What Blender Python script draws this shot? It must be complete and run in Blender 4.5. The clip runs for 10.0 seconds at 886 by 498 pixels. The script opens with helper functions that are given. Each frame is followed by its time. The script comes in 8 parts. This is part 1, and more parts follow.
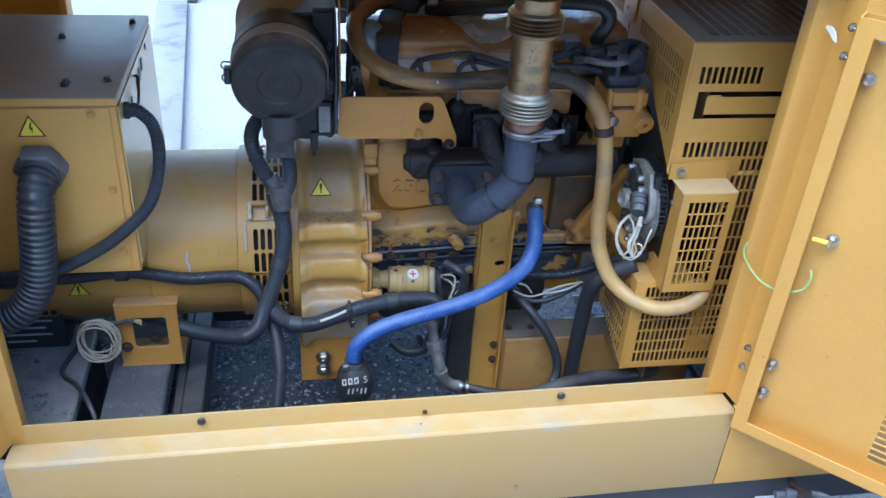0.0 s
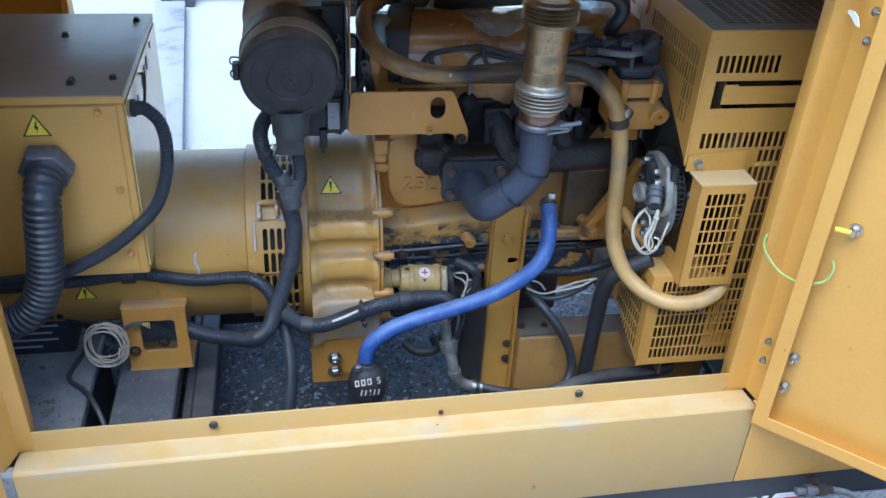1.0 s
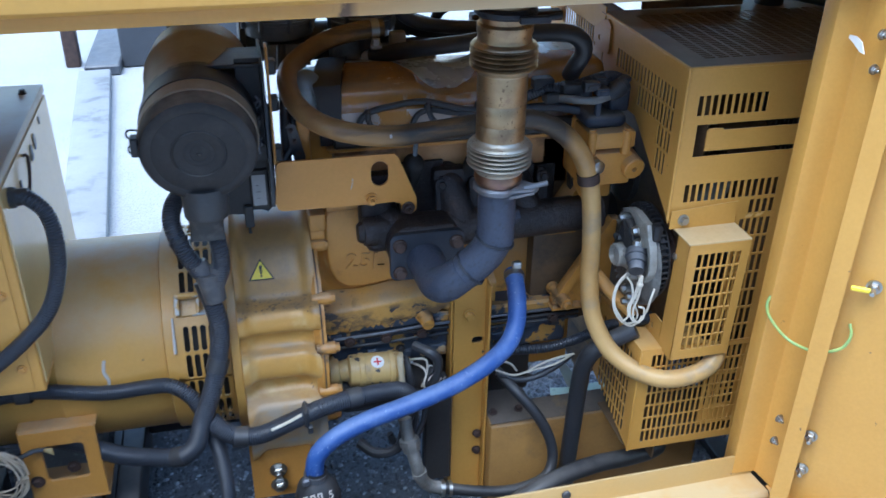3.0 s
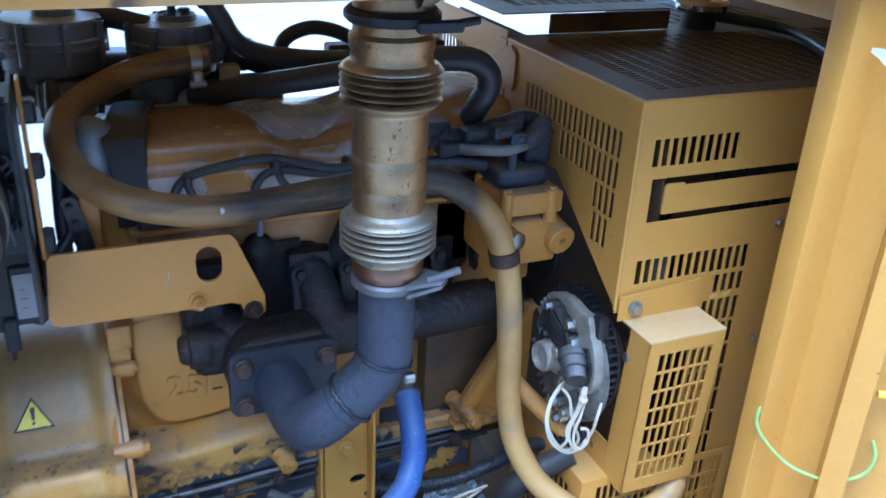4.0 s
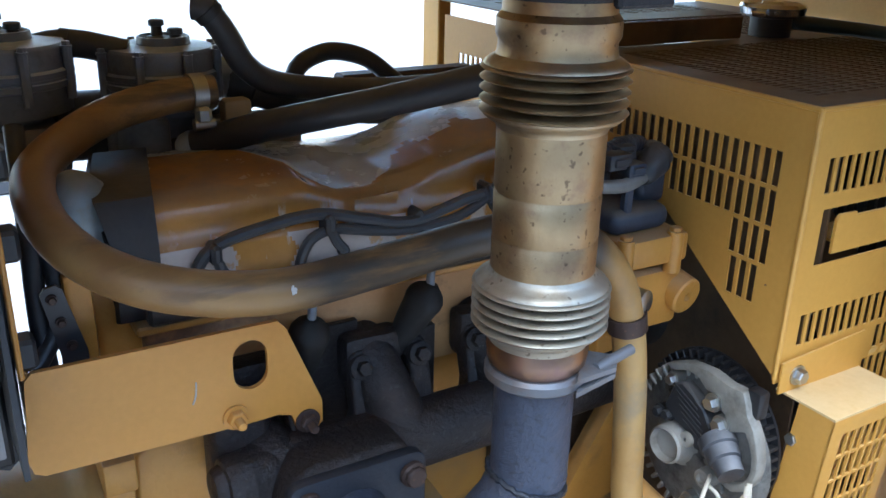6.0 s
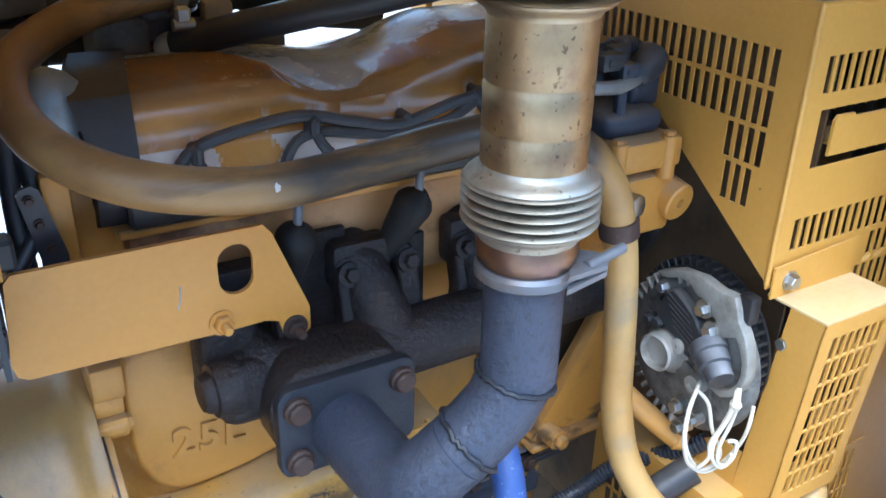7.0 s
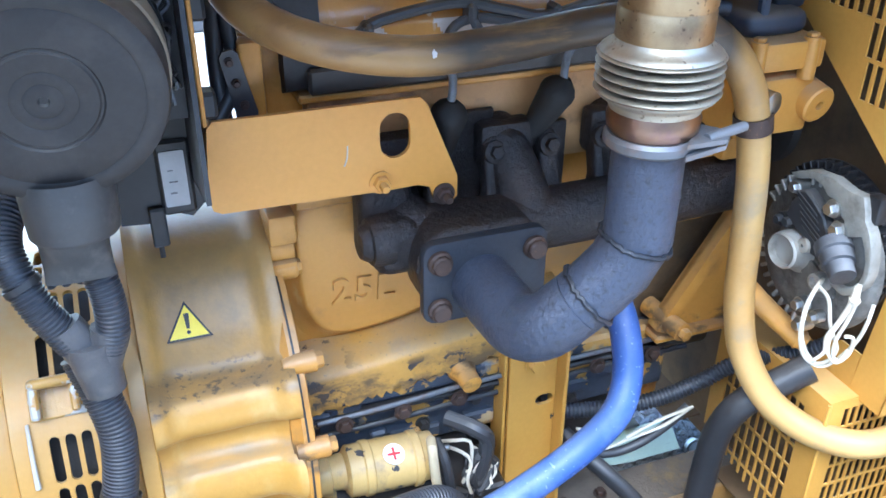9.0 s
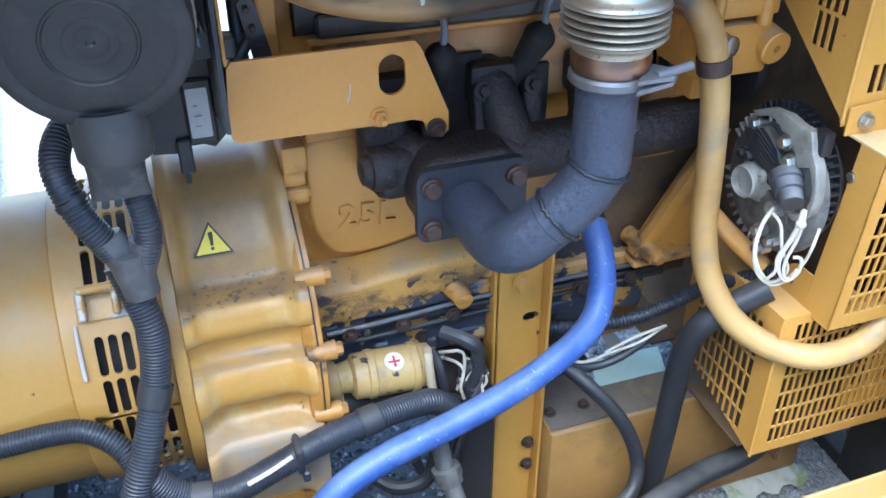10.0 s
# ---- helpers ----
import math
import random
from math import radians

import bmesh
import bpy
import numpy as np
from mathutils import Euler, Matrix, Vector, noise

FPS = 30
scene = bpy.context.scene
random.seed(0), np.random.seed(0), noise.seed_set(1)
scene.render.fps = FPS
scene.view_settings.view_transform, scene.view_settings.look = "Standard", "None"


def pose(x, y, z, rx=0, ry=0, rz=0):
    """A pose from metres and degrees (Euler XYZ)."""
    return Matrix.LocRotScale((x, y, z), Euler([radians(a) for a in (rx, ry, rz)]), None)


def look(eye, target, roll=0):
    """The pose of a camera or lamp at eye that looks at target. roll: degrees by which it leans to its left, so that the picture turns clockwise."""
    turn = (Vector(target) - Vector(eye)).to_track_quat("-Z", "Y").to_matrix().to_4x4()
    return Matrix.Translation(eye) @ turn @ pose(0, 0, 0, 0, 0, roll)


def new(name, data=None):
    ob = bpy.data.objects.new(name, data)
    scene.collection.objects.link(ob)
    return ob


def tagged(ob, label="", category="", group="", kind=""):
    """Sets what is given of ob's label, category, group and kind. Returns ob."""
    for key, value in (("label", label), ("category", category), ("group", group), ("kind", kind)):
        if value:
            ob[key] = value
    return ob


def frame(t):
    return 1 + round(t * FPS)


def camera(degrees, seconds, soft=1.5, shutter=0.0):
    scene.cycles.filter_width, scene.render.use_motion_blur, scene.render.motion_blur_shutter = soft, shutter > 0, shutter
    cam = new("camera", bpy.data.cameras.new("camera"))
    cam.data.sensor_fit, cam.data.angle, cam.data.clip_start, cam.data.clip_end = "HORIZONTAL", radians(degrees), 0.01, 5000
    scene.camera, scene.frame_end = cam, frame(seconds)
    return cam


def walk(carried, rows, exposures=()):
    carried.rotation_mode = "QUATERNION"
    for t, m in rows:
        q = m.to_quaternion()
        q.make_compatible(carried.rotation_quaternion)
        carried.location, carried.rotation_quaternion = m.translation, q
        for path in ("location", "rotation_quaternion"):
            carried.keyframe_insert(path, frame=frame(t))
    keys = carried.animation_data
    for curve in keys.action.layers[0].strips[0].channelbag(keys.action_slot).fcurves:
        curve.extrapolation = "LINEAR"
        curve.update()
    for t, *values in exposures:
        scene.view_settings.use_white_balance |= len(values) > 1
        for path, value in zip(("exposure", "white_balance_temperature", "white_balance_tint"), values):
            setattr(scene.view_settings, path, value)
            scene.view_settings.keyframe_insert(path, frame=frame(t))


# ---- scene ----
cam = camera(53.2, 10.0, soft=1.5, shutter=0.25)
PATH = [
    (0, (0.054, 0.055, 1.548), (0.355, 1.706, 0.459), 3.8),
    (0.5, (0.019, 0.05, 1.524), (0.302, 1.7, 0.428), 3.4),
    (1, (0.024, 0.078, 1.516), (0.334, 1.733, 0.437), 3.1),
    (1.5, (0.021, 0.082, 1.517), (0.338, 1.763, 0.482), 2.9),
    (2, (0.031, 0.075, 1.522), (0.331, 1.779, 0.519), 2.1),
    (2.2, (0.022, 0.075, 1.524), (0.337, 1.781, 0.53), 2.0),
    (3.3, (0.131, 0.448, 1.385), (0.6, 2.14, 0.427), 1.0),
    (3.5, (0.16, 0.529, 1.355), (0.684, 2.221, 0.427), 1.5),
    (4, (0.163, 0.718, 1.278), (0.912, 2.366, 0.427), 2.9),
    (4.5, (0.122, 0.894, 1.229), (1.007, 2.528, 0.489), 0.6),
    (5, (0.107, 0.99, 1.2), (1.085, 2.584, 0.492), 1.4),
    (5.2, (0.105, 1.008, 1.199), (1.087, 2.598, 0.486), 1.7),
    (6.3, (0.093, 1.031, 1.17), (1.049, 2.627, 0.437), 1.4),
    (6.5, (0.093, 1.039, 1.171), (1.067, 2.599, 0.385), 2.0),
    (7, (0.1, 1.026, 1.147), (1.049, 2.558, 0.279), 1.5),
    (7.5, (0.087, 1.021, 1.131), (0.967, 2.573, 0.228), 1.1),
    (8, (0.07, 1.001, 1.132), (0.834, 2.596, 0.198), 0.6),
    (8.5, (0.067, 0.973, 1.13), (0.728, 2.589, 0.154), 0.3),
    (9, (0.068, 0.924, 1.132), (0.675, 2.551, 0.139), 0.3),
    (9.5, (0.068, 0.86, 1.148), (0.655, 2.473, 0.122), 0.5),
    (10, (0.059, 0.806, 1.168), (0.601, 2.394, 0.08), -0.2),
]
EXPOSURES = [(t, stops, kelvin, 5) for t, stops, kelvin in ((0, 1.98, 5300), (1.0, 1.98, 5450), (2.2, 1.90, 5170), (3.5, 2.0, 5450), (4.0, 2.28, 4980), (4.5, 2.4, 5600), (5.0, 2.46, 5900), (6.5, 2.5, 5900), (7.0, 2.95, 5750), (7.5, 3.12, 5650), (8.0, 3.45, 5600), (8.5, 3.36, 5700), (9.0, 3.28, 5700), (9.5, 3.10, 5650), (10.0, 2.80, 5600))]
walk(cam, [(t, look(eye, target, roll)) for t, eye, target, roll in PATH], EXPOSURES)

# ---- daylight: bright sky, hazy sun high overhead ----
world = bpy.data.worlds.new("sky")
scene.world = world
world.use_nodes = True
wn = world.node_tree
sky = wn.nodes.new("ShaderNodeTexSky")
sky.sky_type, sky.sun_disc = "NISHITA", False
sky.sun_elevation, sky.sun_rotation = radians(70), radians(232)
sky.air_density, sky.dust_density = 1.2, 1.0
wn.links.new(sky.outputs[0], wn.nodes["Background"].inputs[0])
wn.nodes["Background"].inputs[1].default_value = 0.125
sun = new("sun", bpy.data.lights.new("sun", "SUN"))
sun.data.energy, sun.data.angle, sun.data.color = 1.7, radians(60), (1.0, 0.99, 0.96)
sun.matrix_world = look((-1.4, -1.1, 5.0), (0, 0, 0))


# ---- materials ----
def link(nt, a, b):
    nt.links.new(a, b)


def noise_tex(nt, pos, scale, detail=6.0, rough=0.6, stretch=None):
    n = nt.nodes.new("ShaderNodeTexNoise")
    n.inputs["Scale"].default_value, n.inputs["Detail"].default_value, n.inputs["Roughness"].default_value = scale, detail, rough
    src = pos
    if stretch:
        m = nt.nodes.new("ShaderNodeVectorMath")
        m.operation = "MULTIPLY"
        m.inputs[1].default_value = stretch
        link(nt, pos, m.inputs[0])
        src = m.outputs[0]
    link(nt, src, n.inputs["Vector"])
    return n.outputs["Fac"]


def ramp(nt, fac, lo, hi):
    r = nt.nodes.new("ShaderNodeMapRange")
    r.inputs["From Min"].default_value, r.inputs["From Max"].default_value = lo, hi
    link(nt, fac, r.inputs["Value"])
    return r.outputs[0]


def times(nt, a, b):
    m = nt.nodes.new("ShaderNodeMath")
    m.operation = "MULTIPLY"
    link(nt, a, m.inputs[0])
    if isinstance(b, float):
        m.inputs[1].default_value = b
    else:
        link(nt, b, m.inputs[1])
    return m.outputs[0]


def mixed(nt, fac, a, b):
    m = nt.nodes.new("ShaderNodeMix")
    m.data_type = "RGBA"
    link(nt, fac, m.inputs[0])
    for sock, val in ((m.inputs[6], a), (m.inputs[7], b)):
        if isinstance(val, tuple):
            sock.default_value = (*val, 1)
        else:
            link(nt, val, sock)
    return m.outputs[2]


def surface(name, base, rough=0.5, metal=0.0, shade=None, big=3.0, stain=None, stain_at=(0.55, 0.75), stain_scale=9.0, dust=None,
            dust_amount=0.0, chips=None, chip_at=(0.62, 0.64), chip_scale=28.0, chip_zone=None, bump=0.0, bump_scale=120.0, rough_var=0.12, stretch=None,
            coat=0.0, island=0.0, specks=None, relief=0.002, marks=(), speck_at=(0.68, 0.72)):
    """A worn surface: base colour with a slow drift to shade, stains, dust on what faces up, chipped spots, and fine relief."""
    m = bpy.data.materials.new(name)
    m.use_nodes = True
    nt = m.node_tree
    bsdf = nt.nodes["Principled BSDF"]
    geo = nt.nodes.new("ShaderNodeNewGeometry")
    pos = geo.outputs["Position"]
    shade = shade or tuple(c * 0.72 for c in base)
    col = mixed(nt, ramp(nt, noise_tex(nt, pos, big, 5, 0.6, stretch), 0.35, 0.7), base, shade)
    col = mixed(nt, times(nt, ramp(nt, noise_tex(nt, pos, 160, 3), 0.3, 0.8), 0.18), col, tuple(min(1, c * 1.35 + 0.02) for c in base))
    if island < 0:
        r2 = times(nt, geo.outputs["Random Per Island"], geo.outputs["Random Per Island"])
        col = mixed(nt, times(nt, times(nt, r2, r2), -island), col, tuple(min(1, c * 7) for c in base))
    elif island:
        col = mixed(nt, times(nt, geo.outputs["Random Per Island"], island), col, tuple(c * 0.35 for c in base))
    if stain:
        fac = ramp(nt, noise_tex(nt, pos, stain_scale, 8, 0.65), *stain_at)
        col = mixed(nt, times(nt, fac, 0.8), col, stain)
    if specks:
        col = mixed(nt, times(nt, ramp(nt, noise_tex(nt, pos, 210, 2, 0.4), *speck_at), 0.7), col, specks)
    if dust:
        sep = nt.nodes.new("ShaderNodeSeparateXYZ")
        link(nt, geo.outputs["Normal"], sep.inputs[0])
        up = ramp(nt, sep.outputs[2], 0.25, 0.95)
        patch = ramp(nt, noise_tex(nt, pos, 14, 7), 0.3, 0.6)
        col = mixed(nt, times(nt, times(nt, up, patch), float(dust_amount)), col, dust)
    for colour, scale, pull, lo, hi, axis, a, b, c, d in marks:
        where = nt.nodes.new("ShaderNodeSeparateXYZ")
        link(nt, pos, where.inputs[0])
        along = where.outputs[axis]
        fac = times(nt, ramp(nt, noise_tex(nt, pos, scale, 7, 0.62, pull), lo, hi), times(nt, ramp(nt, along, a, b), ramp(nt, along, d, c)))
        col = mixed(nt, times(nt, fac, 0.9), col, colour)
    met = None
    if chips:
        fac = ramp(nt, noise_tex(nt, pos, chip_scale, 6, 0.6), *chip_at)
        if chip_zone:
            sepz = nt.nodes.new("ShaderNodeSeparateXYZ")
            link(nt, pos, sepz.inputs[0])
            fac = times(nt, fac, ramp(nt, sepz.outputs[2], chip_zone[1], chip_zone[0]))
        col = mixed(nt, fac, col, chips)
        met = fac
    link(nt, col, bsdf.inputs["Base Color"])
    bsdf.inputs["Metallic"].default_value = metal
    rr = nt.nodes.new("ShaderNodeMapRange")
    rr.inputs["To Min"].default_value, rr.inputs["To Max"].default_value = max(0.05, rough - rough_var), min(1, rough + rough_var)
    link(nt, noise_tex(nt, pos, 22, 6), rr.inputs["Value"])
    link(nt, rr.outputs[0], bsdf.inputs["Roughness"])
    if coat:
        bsdf.inputs["Coat Weight"].default_value = coat
        bsdf.inputs["Coat Roughness"].default_value = 0.25
    if bump:
        b = nt.nodes.new("ShaderNodeBump")
        b.inputs["Strength"].default_value, b.inputs["Distance"].default_value = min(1, bump), relief
        h = noise_tex(nt, pos, bump_scale, 6, 0.65)
        if met is not None:
            sub = nt.nodes.new("ShaderNodeMath")
            sub.operation = "SUBTRACT"
            link(nt, h, sub.inputs[0])
            link(nt, met, sub.inputs[1])
            h = sub.outputs[0]
        link(nt, h, b.inputs["Height"])
        link(nt, b.outputs[0], bsdf.inputs["Normal"])
    return m


YEL = (0.565, 0.300, 0.060)
DUST = (0.33, 0.26, 0.18)
M_PAINT = surface("canopy_paint", YEL, 0.40, shade=(0.505, 0.258, 0.050), stain=(0.42, 0.24, 0.07), stain_at=(0.6, 0.95), dust=(0.56, 0.43, 0.24), dust_amount=0.4,
                  chips=(0.18, 0.10, 0.05), chip_at=(0.725, 0.74), chip_scale=34, bump=0.08, bump_scale=300)
# turns cream towards +x, with a brown smudge near x 0.2
M_HEADRAIL = surface("rail_paint_paler_right", YEL, 0.40, shade=(0.52, 0.29, 0.06), stain=(0.42, 0.24, 0.07), stain_at=(0.6, 0.95), bump=0.08, bump_scale=300,
                     marks=[((0.62, 0.47, 0.27), 3, (1, 1, 1), 0.05, 0.35, 0, 0.16, 0.34, 2.0, 3.0), ((0.10, 0.055, 0.03), 34, (1, 1, 0.7), 0.50, 0.60, 0, 0.190, 0.202, 0.212, 0.224)])
M_SILL = surface("worn_sill_paint", (0.47, 0.285, 0.085), 0.44, shade=(0.44, 0.275, 0.09), stain=(0.46, 0.33, 0.15), stain_at=(0.40, 0.85), stain_scale=3, dust=(0.48, 0.38, 0.22),
                 dust_amount=0.75, chips=(0.22, 0.13, 0.07), chip_at=(0.715, 0.73), chip_scale=40, bump=0.12, bump_scale=250, marks=[((0.40, 0.34, 0.25), 13, (0.5, 1, 1), 0.54, 0.72, 2, 0.29, 0.30, 0.312, 0.32)])
M_ENGINE = surface("engine_paint", (0.54, 0.26, 0.047), 0.40, shade=(0.44, 0.20, 0.040), stain=(0.17, 0.10, 0.05), stain_at=(0.56, 0.78), stain_scale=12, dust=DUST, dust_amount=0.6,
                   chips=(0.10, 0.07, 0.05), chip_at=(0.725, 0.74), chip_scale=30, bump=0.4, bump_scale=110,
                   marks=[((0.60, 0.43, 0.19), 22, (1, 1, 0.5), 0.64, 0.72, 2, 0.28, 0.32, 0.60, 0.66), ((0.30, 0.18, 0.075), 10, (1, 1, 1), 0.48, 0.68, 2, 0.50, 0.60, 0.68, 0.72),
                          ((0.11, 0.075, 0.045), 32, (0.6, 1, 1), 0.50, 0.60, 2, 0.482, 0.490, 0.512, 0.535)])
M_BELL = surface("oil_misted_housing_paint", (0.54, 0.295, 0.062), 0.38, shade=(0.46, 0.24, 0.052), stain=(0.22, 0.14, 0.07), stain_at=(0.56, 0.80), stain_scale=10, dust=(0.25, 0.165, 0.085), dust_amount=0.5,
                 chips=(0.10, 0.07, 0.05), chip_at=(0.735, 0.75), chip_scale=30, bump=0.35, bump_scale=110,
                 marks=[((0.60, 0.42, 0.17), 14, (1, 1, 0.6), 0.50, 0.68, 2, 0.28, 0.32, 0.56, 0.585), ((0.16, 0.115, 0.065), 9, (1, 1, 0.7), 0.30, 0.62, 2, 0.582, 0.600, 0.66, 0.70),
                        ((0.15, 0.115, 0.080), 40, (0.5, 1, 1), 0.25, 0.68, 2, 0.578, 0.583, 0.588, 0.600), ((0.085, 0.065, 0.05), 150, (0.7, 1, 1), 0.56, 0.64, 2, 0.576, 0.582, 0.588, 0.598), ((0.26, 0.20, 0.13), 40, (0.4, 1, 1), 0.35, 0.70, 2, 0.496, 0.500, 0.508, 0.518), ((0.38, 0.33, 0.26), 16, (0.6, 1, 1), 0.40, 0.60, 2, 0.30, 0.32, 0.395, 0.42)])
M_RIB = surface("flaking_engine_paint", (0.52, 0.285, 0.062), 0.42, shade=(0.43, 0.22, 0.05), stain=(0.16, 0.10, 0.055), stain_at=(0.54, 0.74), stain_scale=14, dust=DUST, dust_amount=0.7, specks=(0.20, 0.12, 0.06),
                chips=(0.05, 0.045, 0.045), chip_at=(0.60, 0.612), chip_scale=26, chip_zone=(0.520, 0.532), bump=0.5, bump_scale=100,
                marks=[((0.11, 0.075, 0.045), 32, (0.6, 1, 1), 0.44, 0.58, 2, 0.478, 0.488, 0.512, 0.535), ((0.05, 0.045, 0.045), 40, (1, 1, 1), 0.56, 0.58, 0, 0.17, 0.18, 0.225, 0.26)])
M_PALETOP = surface("bleached_guard_top", (0.60, 0.46, 0.26), 0.45, shade=(0.54, 0.38, 0.18), big=8, stain=(0.50, 0.30, 0.10), stain_at=(0.6, 0.75), stain_scale=18, bump=0.1)
M_SHROUD = surface("dirty_shroud_paint", (0.16, 0.095, 0.045), 0.55, shade=(0.085, 0.055, 0.030), big=9, stain=(0.035, 0.028, 0.022), stain_at=(0.5, 0.7), stain_scale=14, bump=0.2)
M_SLEEVE = surface("grey_wrapped_sleeve", (0.085, 0.085, 0.092), 0.42, shade=(0.06, 0.06, 0.064), big=18, stain=(0.15, 0.14, 0.13), stain_at=(0.5, 0.75), stain_scale=30, dust=(0.2, 0.2, 0.2), dust_amount=0.5, bump=0.5, bump_scale=45, relief=0.004)
M_LUG = surface("worn_lug_paint", (0.50, 0.29, 0.075), 0.3, shade=(0.42, 0.24, 0.07), big=14, chips=(0.50, 0.50, 0.47), chip_at=(0.52, 0.56), chip_scale=34, bump=0.3)
M_HEAD = surface("heat_faded_head_paint", (0.50, 0.275, 0.11), 0.45, shade=(0.38, 0.19, 0.07), big=8, stain=(0.10, 0.055, 0.035), stain_at=(0.50, 0.66), stain_scale=13, dust=(0.40, 0.27, 0.16), dust_amount=0.5, bump=0.3)
# engine yellow darkened for both grime and shade low in the frame
M_DIRTSHADEBEAM = surface("grimy_shaded_beam_paint", (0.38, 0.205, 0.055), 0.5, shade=(0.26, 0.140, 0.042), big=6, stain=(0.12, 0.080, 0.045), stain_at=(0.52, 0.74), stain_scale=9, dust=(0.24, 0.18, 0.12), dust_amount=0.6, chips=(0.09, 0.06, 0.045), chip_at=(0.70, 0.73), bump=0.3)
M_BOOT = surface("sooty_rubber", (0.010, 0.009, 0.009), 0.75, shade=(0.006, 0.0055, 0.0055), dust=(0.04, 0.036, 0.032), dust_amount=0.15, bump=0.3)
M_FAN = surface("black_fan_plastic", (0.012, 0.012, 0.014), 0.45, shade=(0.008, 0.008, 0.009), bump=0.1)
M_BRACKET = surface("orange_bracket_paint", (0.61, 0.280, 0.048), 0.40, shade=(0.54, 0.245, 0.042), stain=(0.42, 0.21, 0.06), stain_at=(0.62, 0.9), dust=(0.50, 0.36, 0.2), dust_amount=0.4, chips=(0.20, 0.11, 0.06), chip_at=(0.74, 0.75), bump=0.06, bump_scale=300)
M_COVER = surface("worn_cover_paint", (0.44, 0.205, 0.040), 0.24, shade=(0.31, 0.138, 0.030), big=5, dust=(0.17, 0.125, 0.095), dust_amount=0.75, bump=0.08, bump_scale=90, coat=0.4,
                  marks=[((0.50, 0.43, 0.35), 16, (1.2, 1, 0.34), 0.555, 0.585, 2, 0.868, 0.874, 0.918, 0.928), ((0.20, 0.10, 0.03), 6, (1, 1, 2), 0.46, 0.70, 2, 0.905, 0.925, 0.95, 0.96)])
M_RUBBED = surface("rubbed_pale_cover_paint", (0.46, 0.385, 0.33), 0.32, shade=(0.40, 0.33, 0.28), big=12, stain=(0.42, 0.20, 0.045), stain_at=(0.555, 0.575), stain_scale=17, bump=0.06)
M_PEEL = surface("peeling_engine_paint", (0.50, 0.27, 0.06), 0.5, shade=(0.36, 0.19, 0.045), stain=(0.50, 0.38, 0.22), stain_at=(0.57, 0.64), stain_scale=16, dust=DUST, dust_amount=0.6,
                 chips=(0.045, 0.055, 0.075), chip_at=(0.455, 0.465), chip_scale=22, bump=0.6, bump_scale=70, relief=0.003, marks=[((0.14, 0.15, 0.16), 34, (1, 1, 1), 0.56, 0.62, 2, 0.2, 0.25, 0.5, 0.6)])
M_GREASE = surface("oily_cast_iron", (0.05, 0.045, 0.042), 0.45, metal=0.2, shade=(0.025, 0.023, 0.022), stain=(0.16, 0.09, 0.05), stain_at=(0.62, 0.8), bump=0.5, bump_scale=80)
M_MANIFOLD = surface("burnt_cast_iron", (0.023, 0.018, 0.018), 0.44, metal=0.2, shade=(0.012, 0.0098, 0.0098), stain=(0.050, 0.029, 0.021), stain_at=(0.5, 0.75), stain_scale=16, bump=0.9, bump_scale=110, relief=0.004, specks=(0.060, 0.054, 0.054), speck_at=(0.62, 0.70))
M_FLANGE = surface("blackened_steel", (0.028, 0.034, 0.048), 0.48, metal=0.3, shade=(0.017, 0.020, 0.028), bump=0.5, bump_scale=160)
M_PIPE = surface("sooty_blue_black_pipe", (0.040, 0.051, 0.082), 0.46, metal=0.1, shade=(0.029, 0.036, 0.057), big=7, stain=(0.064, 0.064, 0.071), stain_at=(0.60, 0.82), stain_scale=14, bump=0.8, bump_scale=130, relief=0.0026, specks=(0.020, 0.025, 0.037), speck_at=(0.57, 0.69))
M_RUST = surface("rusty_steel", (0.075, 0.046, 0.036), 0.6, metal=0.3, shade=(0.040, 0.027, 0.024), big=40, bump=0.5, specks=(0.16, 0.085, 0.05))
# box paint made paler to carry the light from the far side
M_LITSIDE = surface("glossy_far_lit_paint", (0.56, 0.40, 0.17), 0.22, shade=(0.52, 0.36, 0.14), bump=0.03)
M_STEEL = surface("heat_tinted_steel", (0.40, 0.305, 0.18), 0.46, metal=1.0, shade=(0.27, 0.19, 0.115), big=16, stain=(0.21, 0.13, 0.10), stain_at=(0.50, 0.70), stain_scale=30, bump=0.2, bump_scale=200, rough_var=0.12, specks=(0.10, 0.07, 0.05), speck_at=(0.66, 0.72))
M_BELLOWS = surface("dull_steel_bellows", (0.47, 0.40, 0.285), 0.42, metal=1.0, shade=(0.31, 0.245, 0.16), big=26, stain=(0.20, 0.145, 0.09), stain_at=(0.52, 0.74), stain_scale=26, bump=0.12)
M_BELLOWSGREY = surface("pale_steel_bellows", (0.47, 0.45, 0.385), 0.52, metal=1.0, shade=(0.38, 0.345, 0.28), big=14, stain=(0.24, 0.19, 0.13), stain_at=(0.54, 0.74), stain_scale=24, bump=0.2, specks=(0.14, 0.11, 0.08), speck_at=(0.66, 0.72))
M_ZINC = surface("zinc_plated_steel", (0.50, 0.50, 0.48), 0.38, metal=1.0, shade=(0.38, 0.37, 0.34), bump=0.1)
M_CLAMP = surface("weathered_zinc_clamp", (0.20, 0.215, 0.24), 0.5, metal=0.6, shade=(0.12, 0.125, 0.14), big=20, stain=(0.15, 0.095, 0.065), stain_at=(0.5, 0.7), stain_scale=35, bump=0.3)
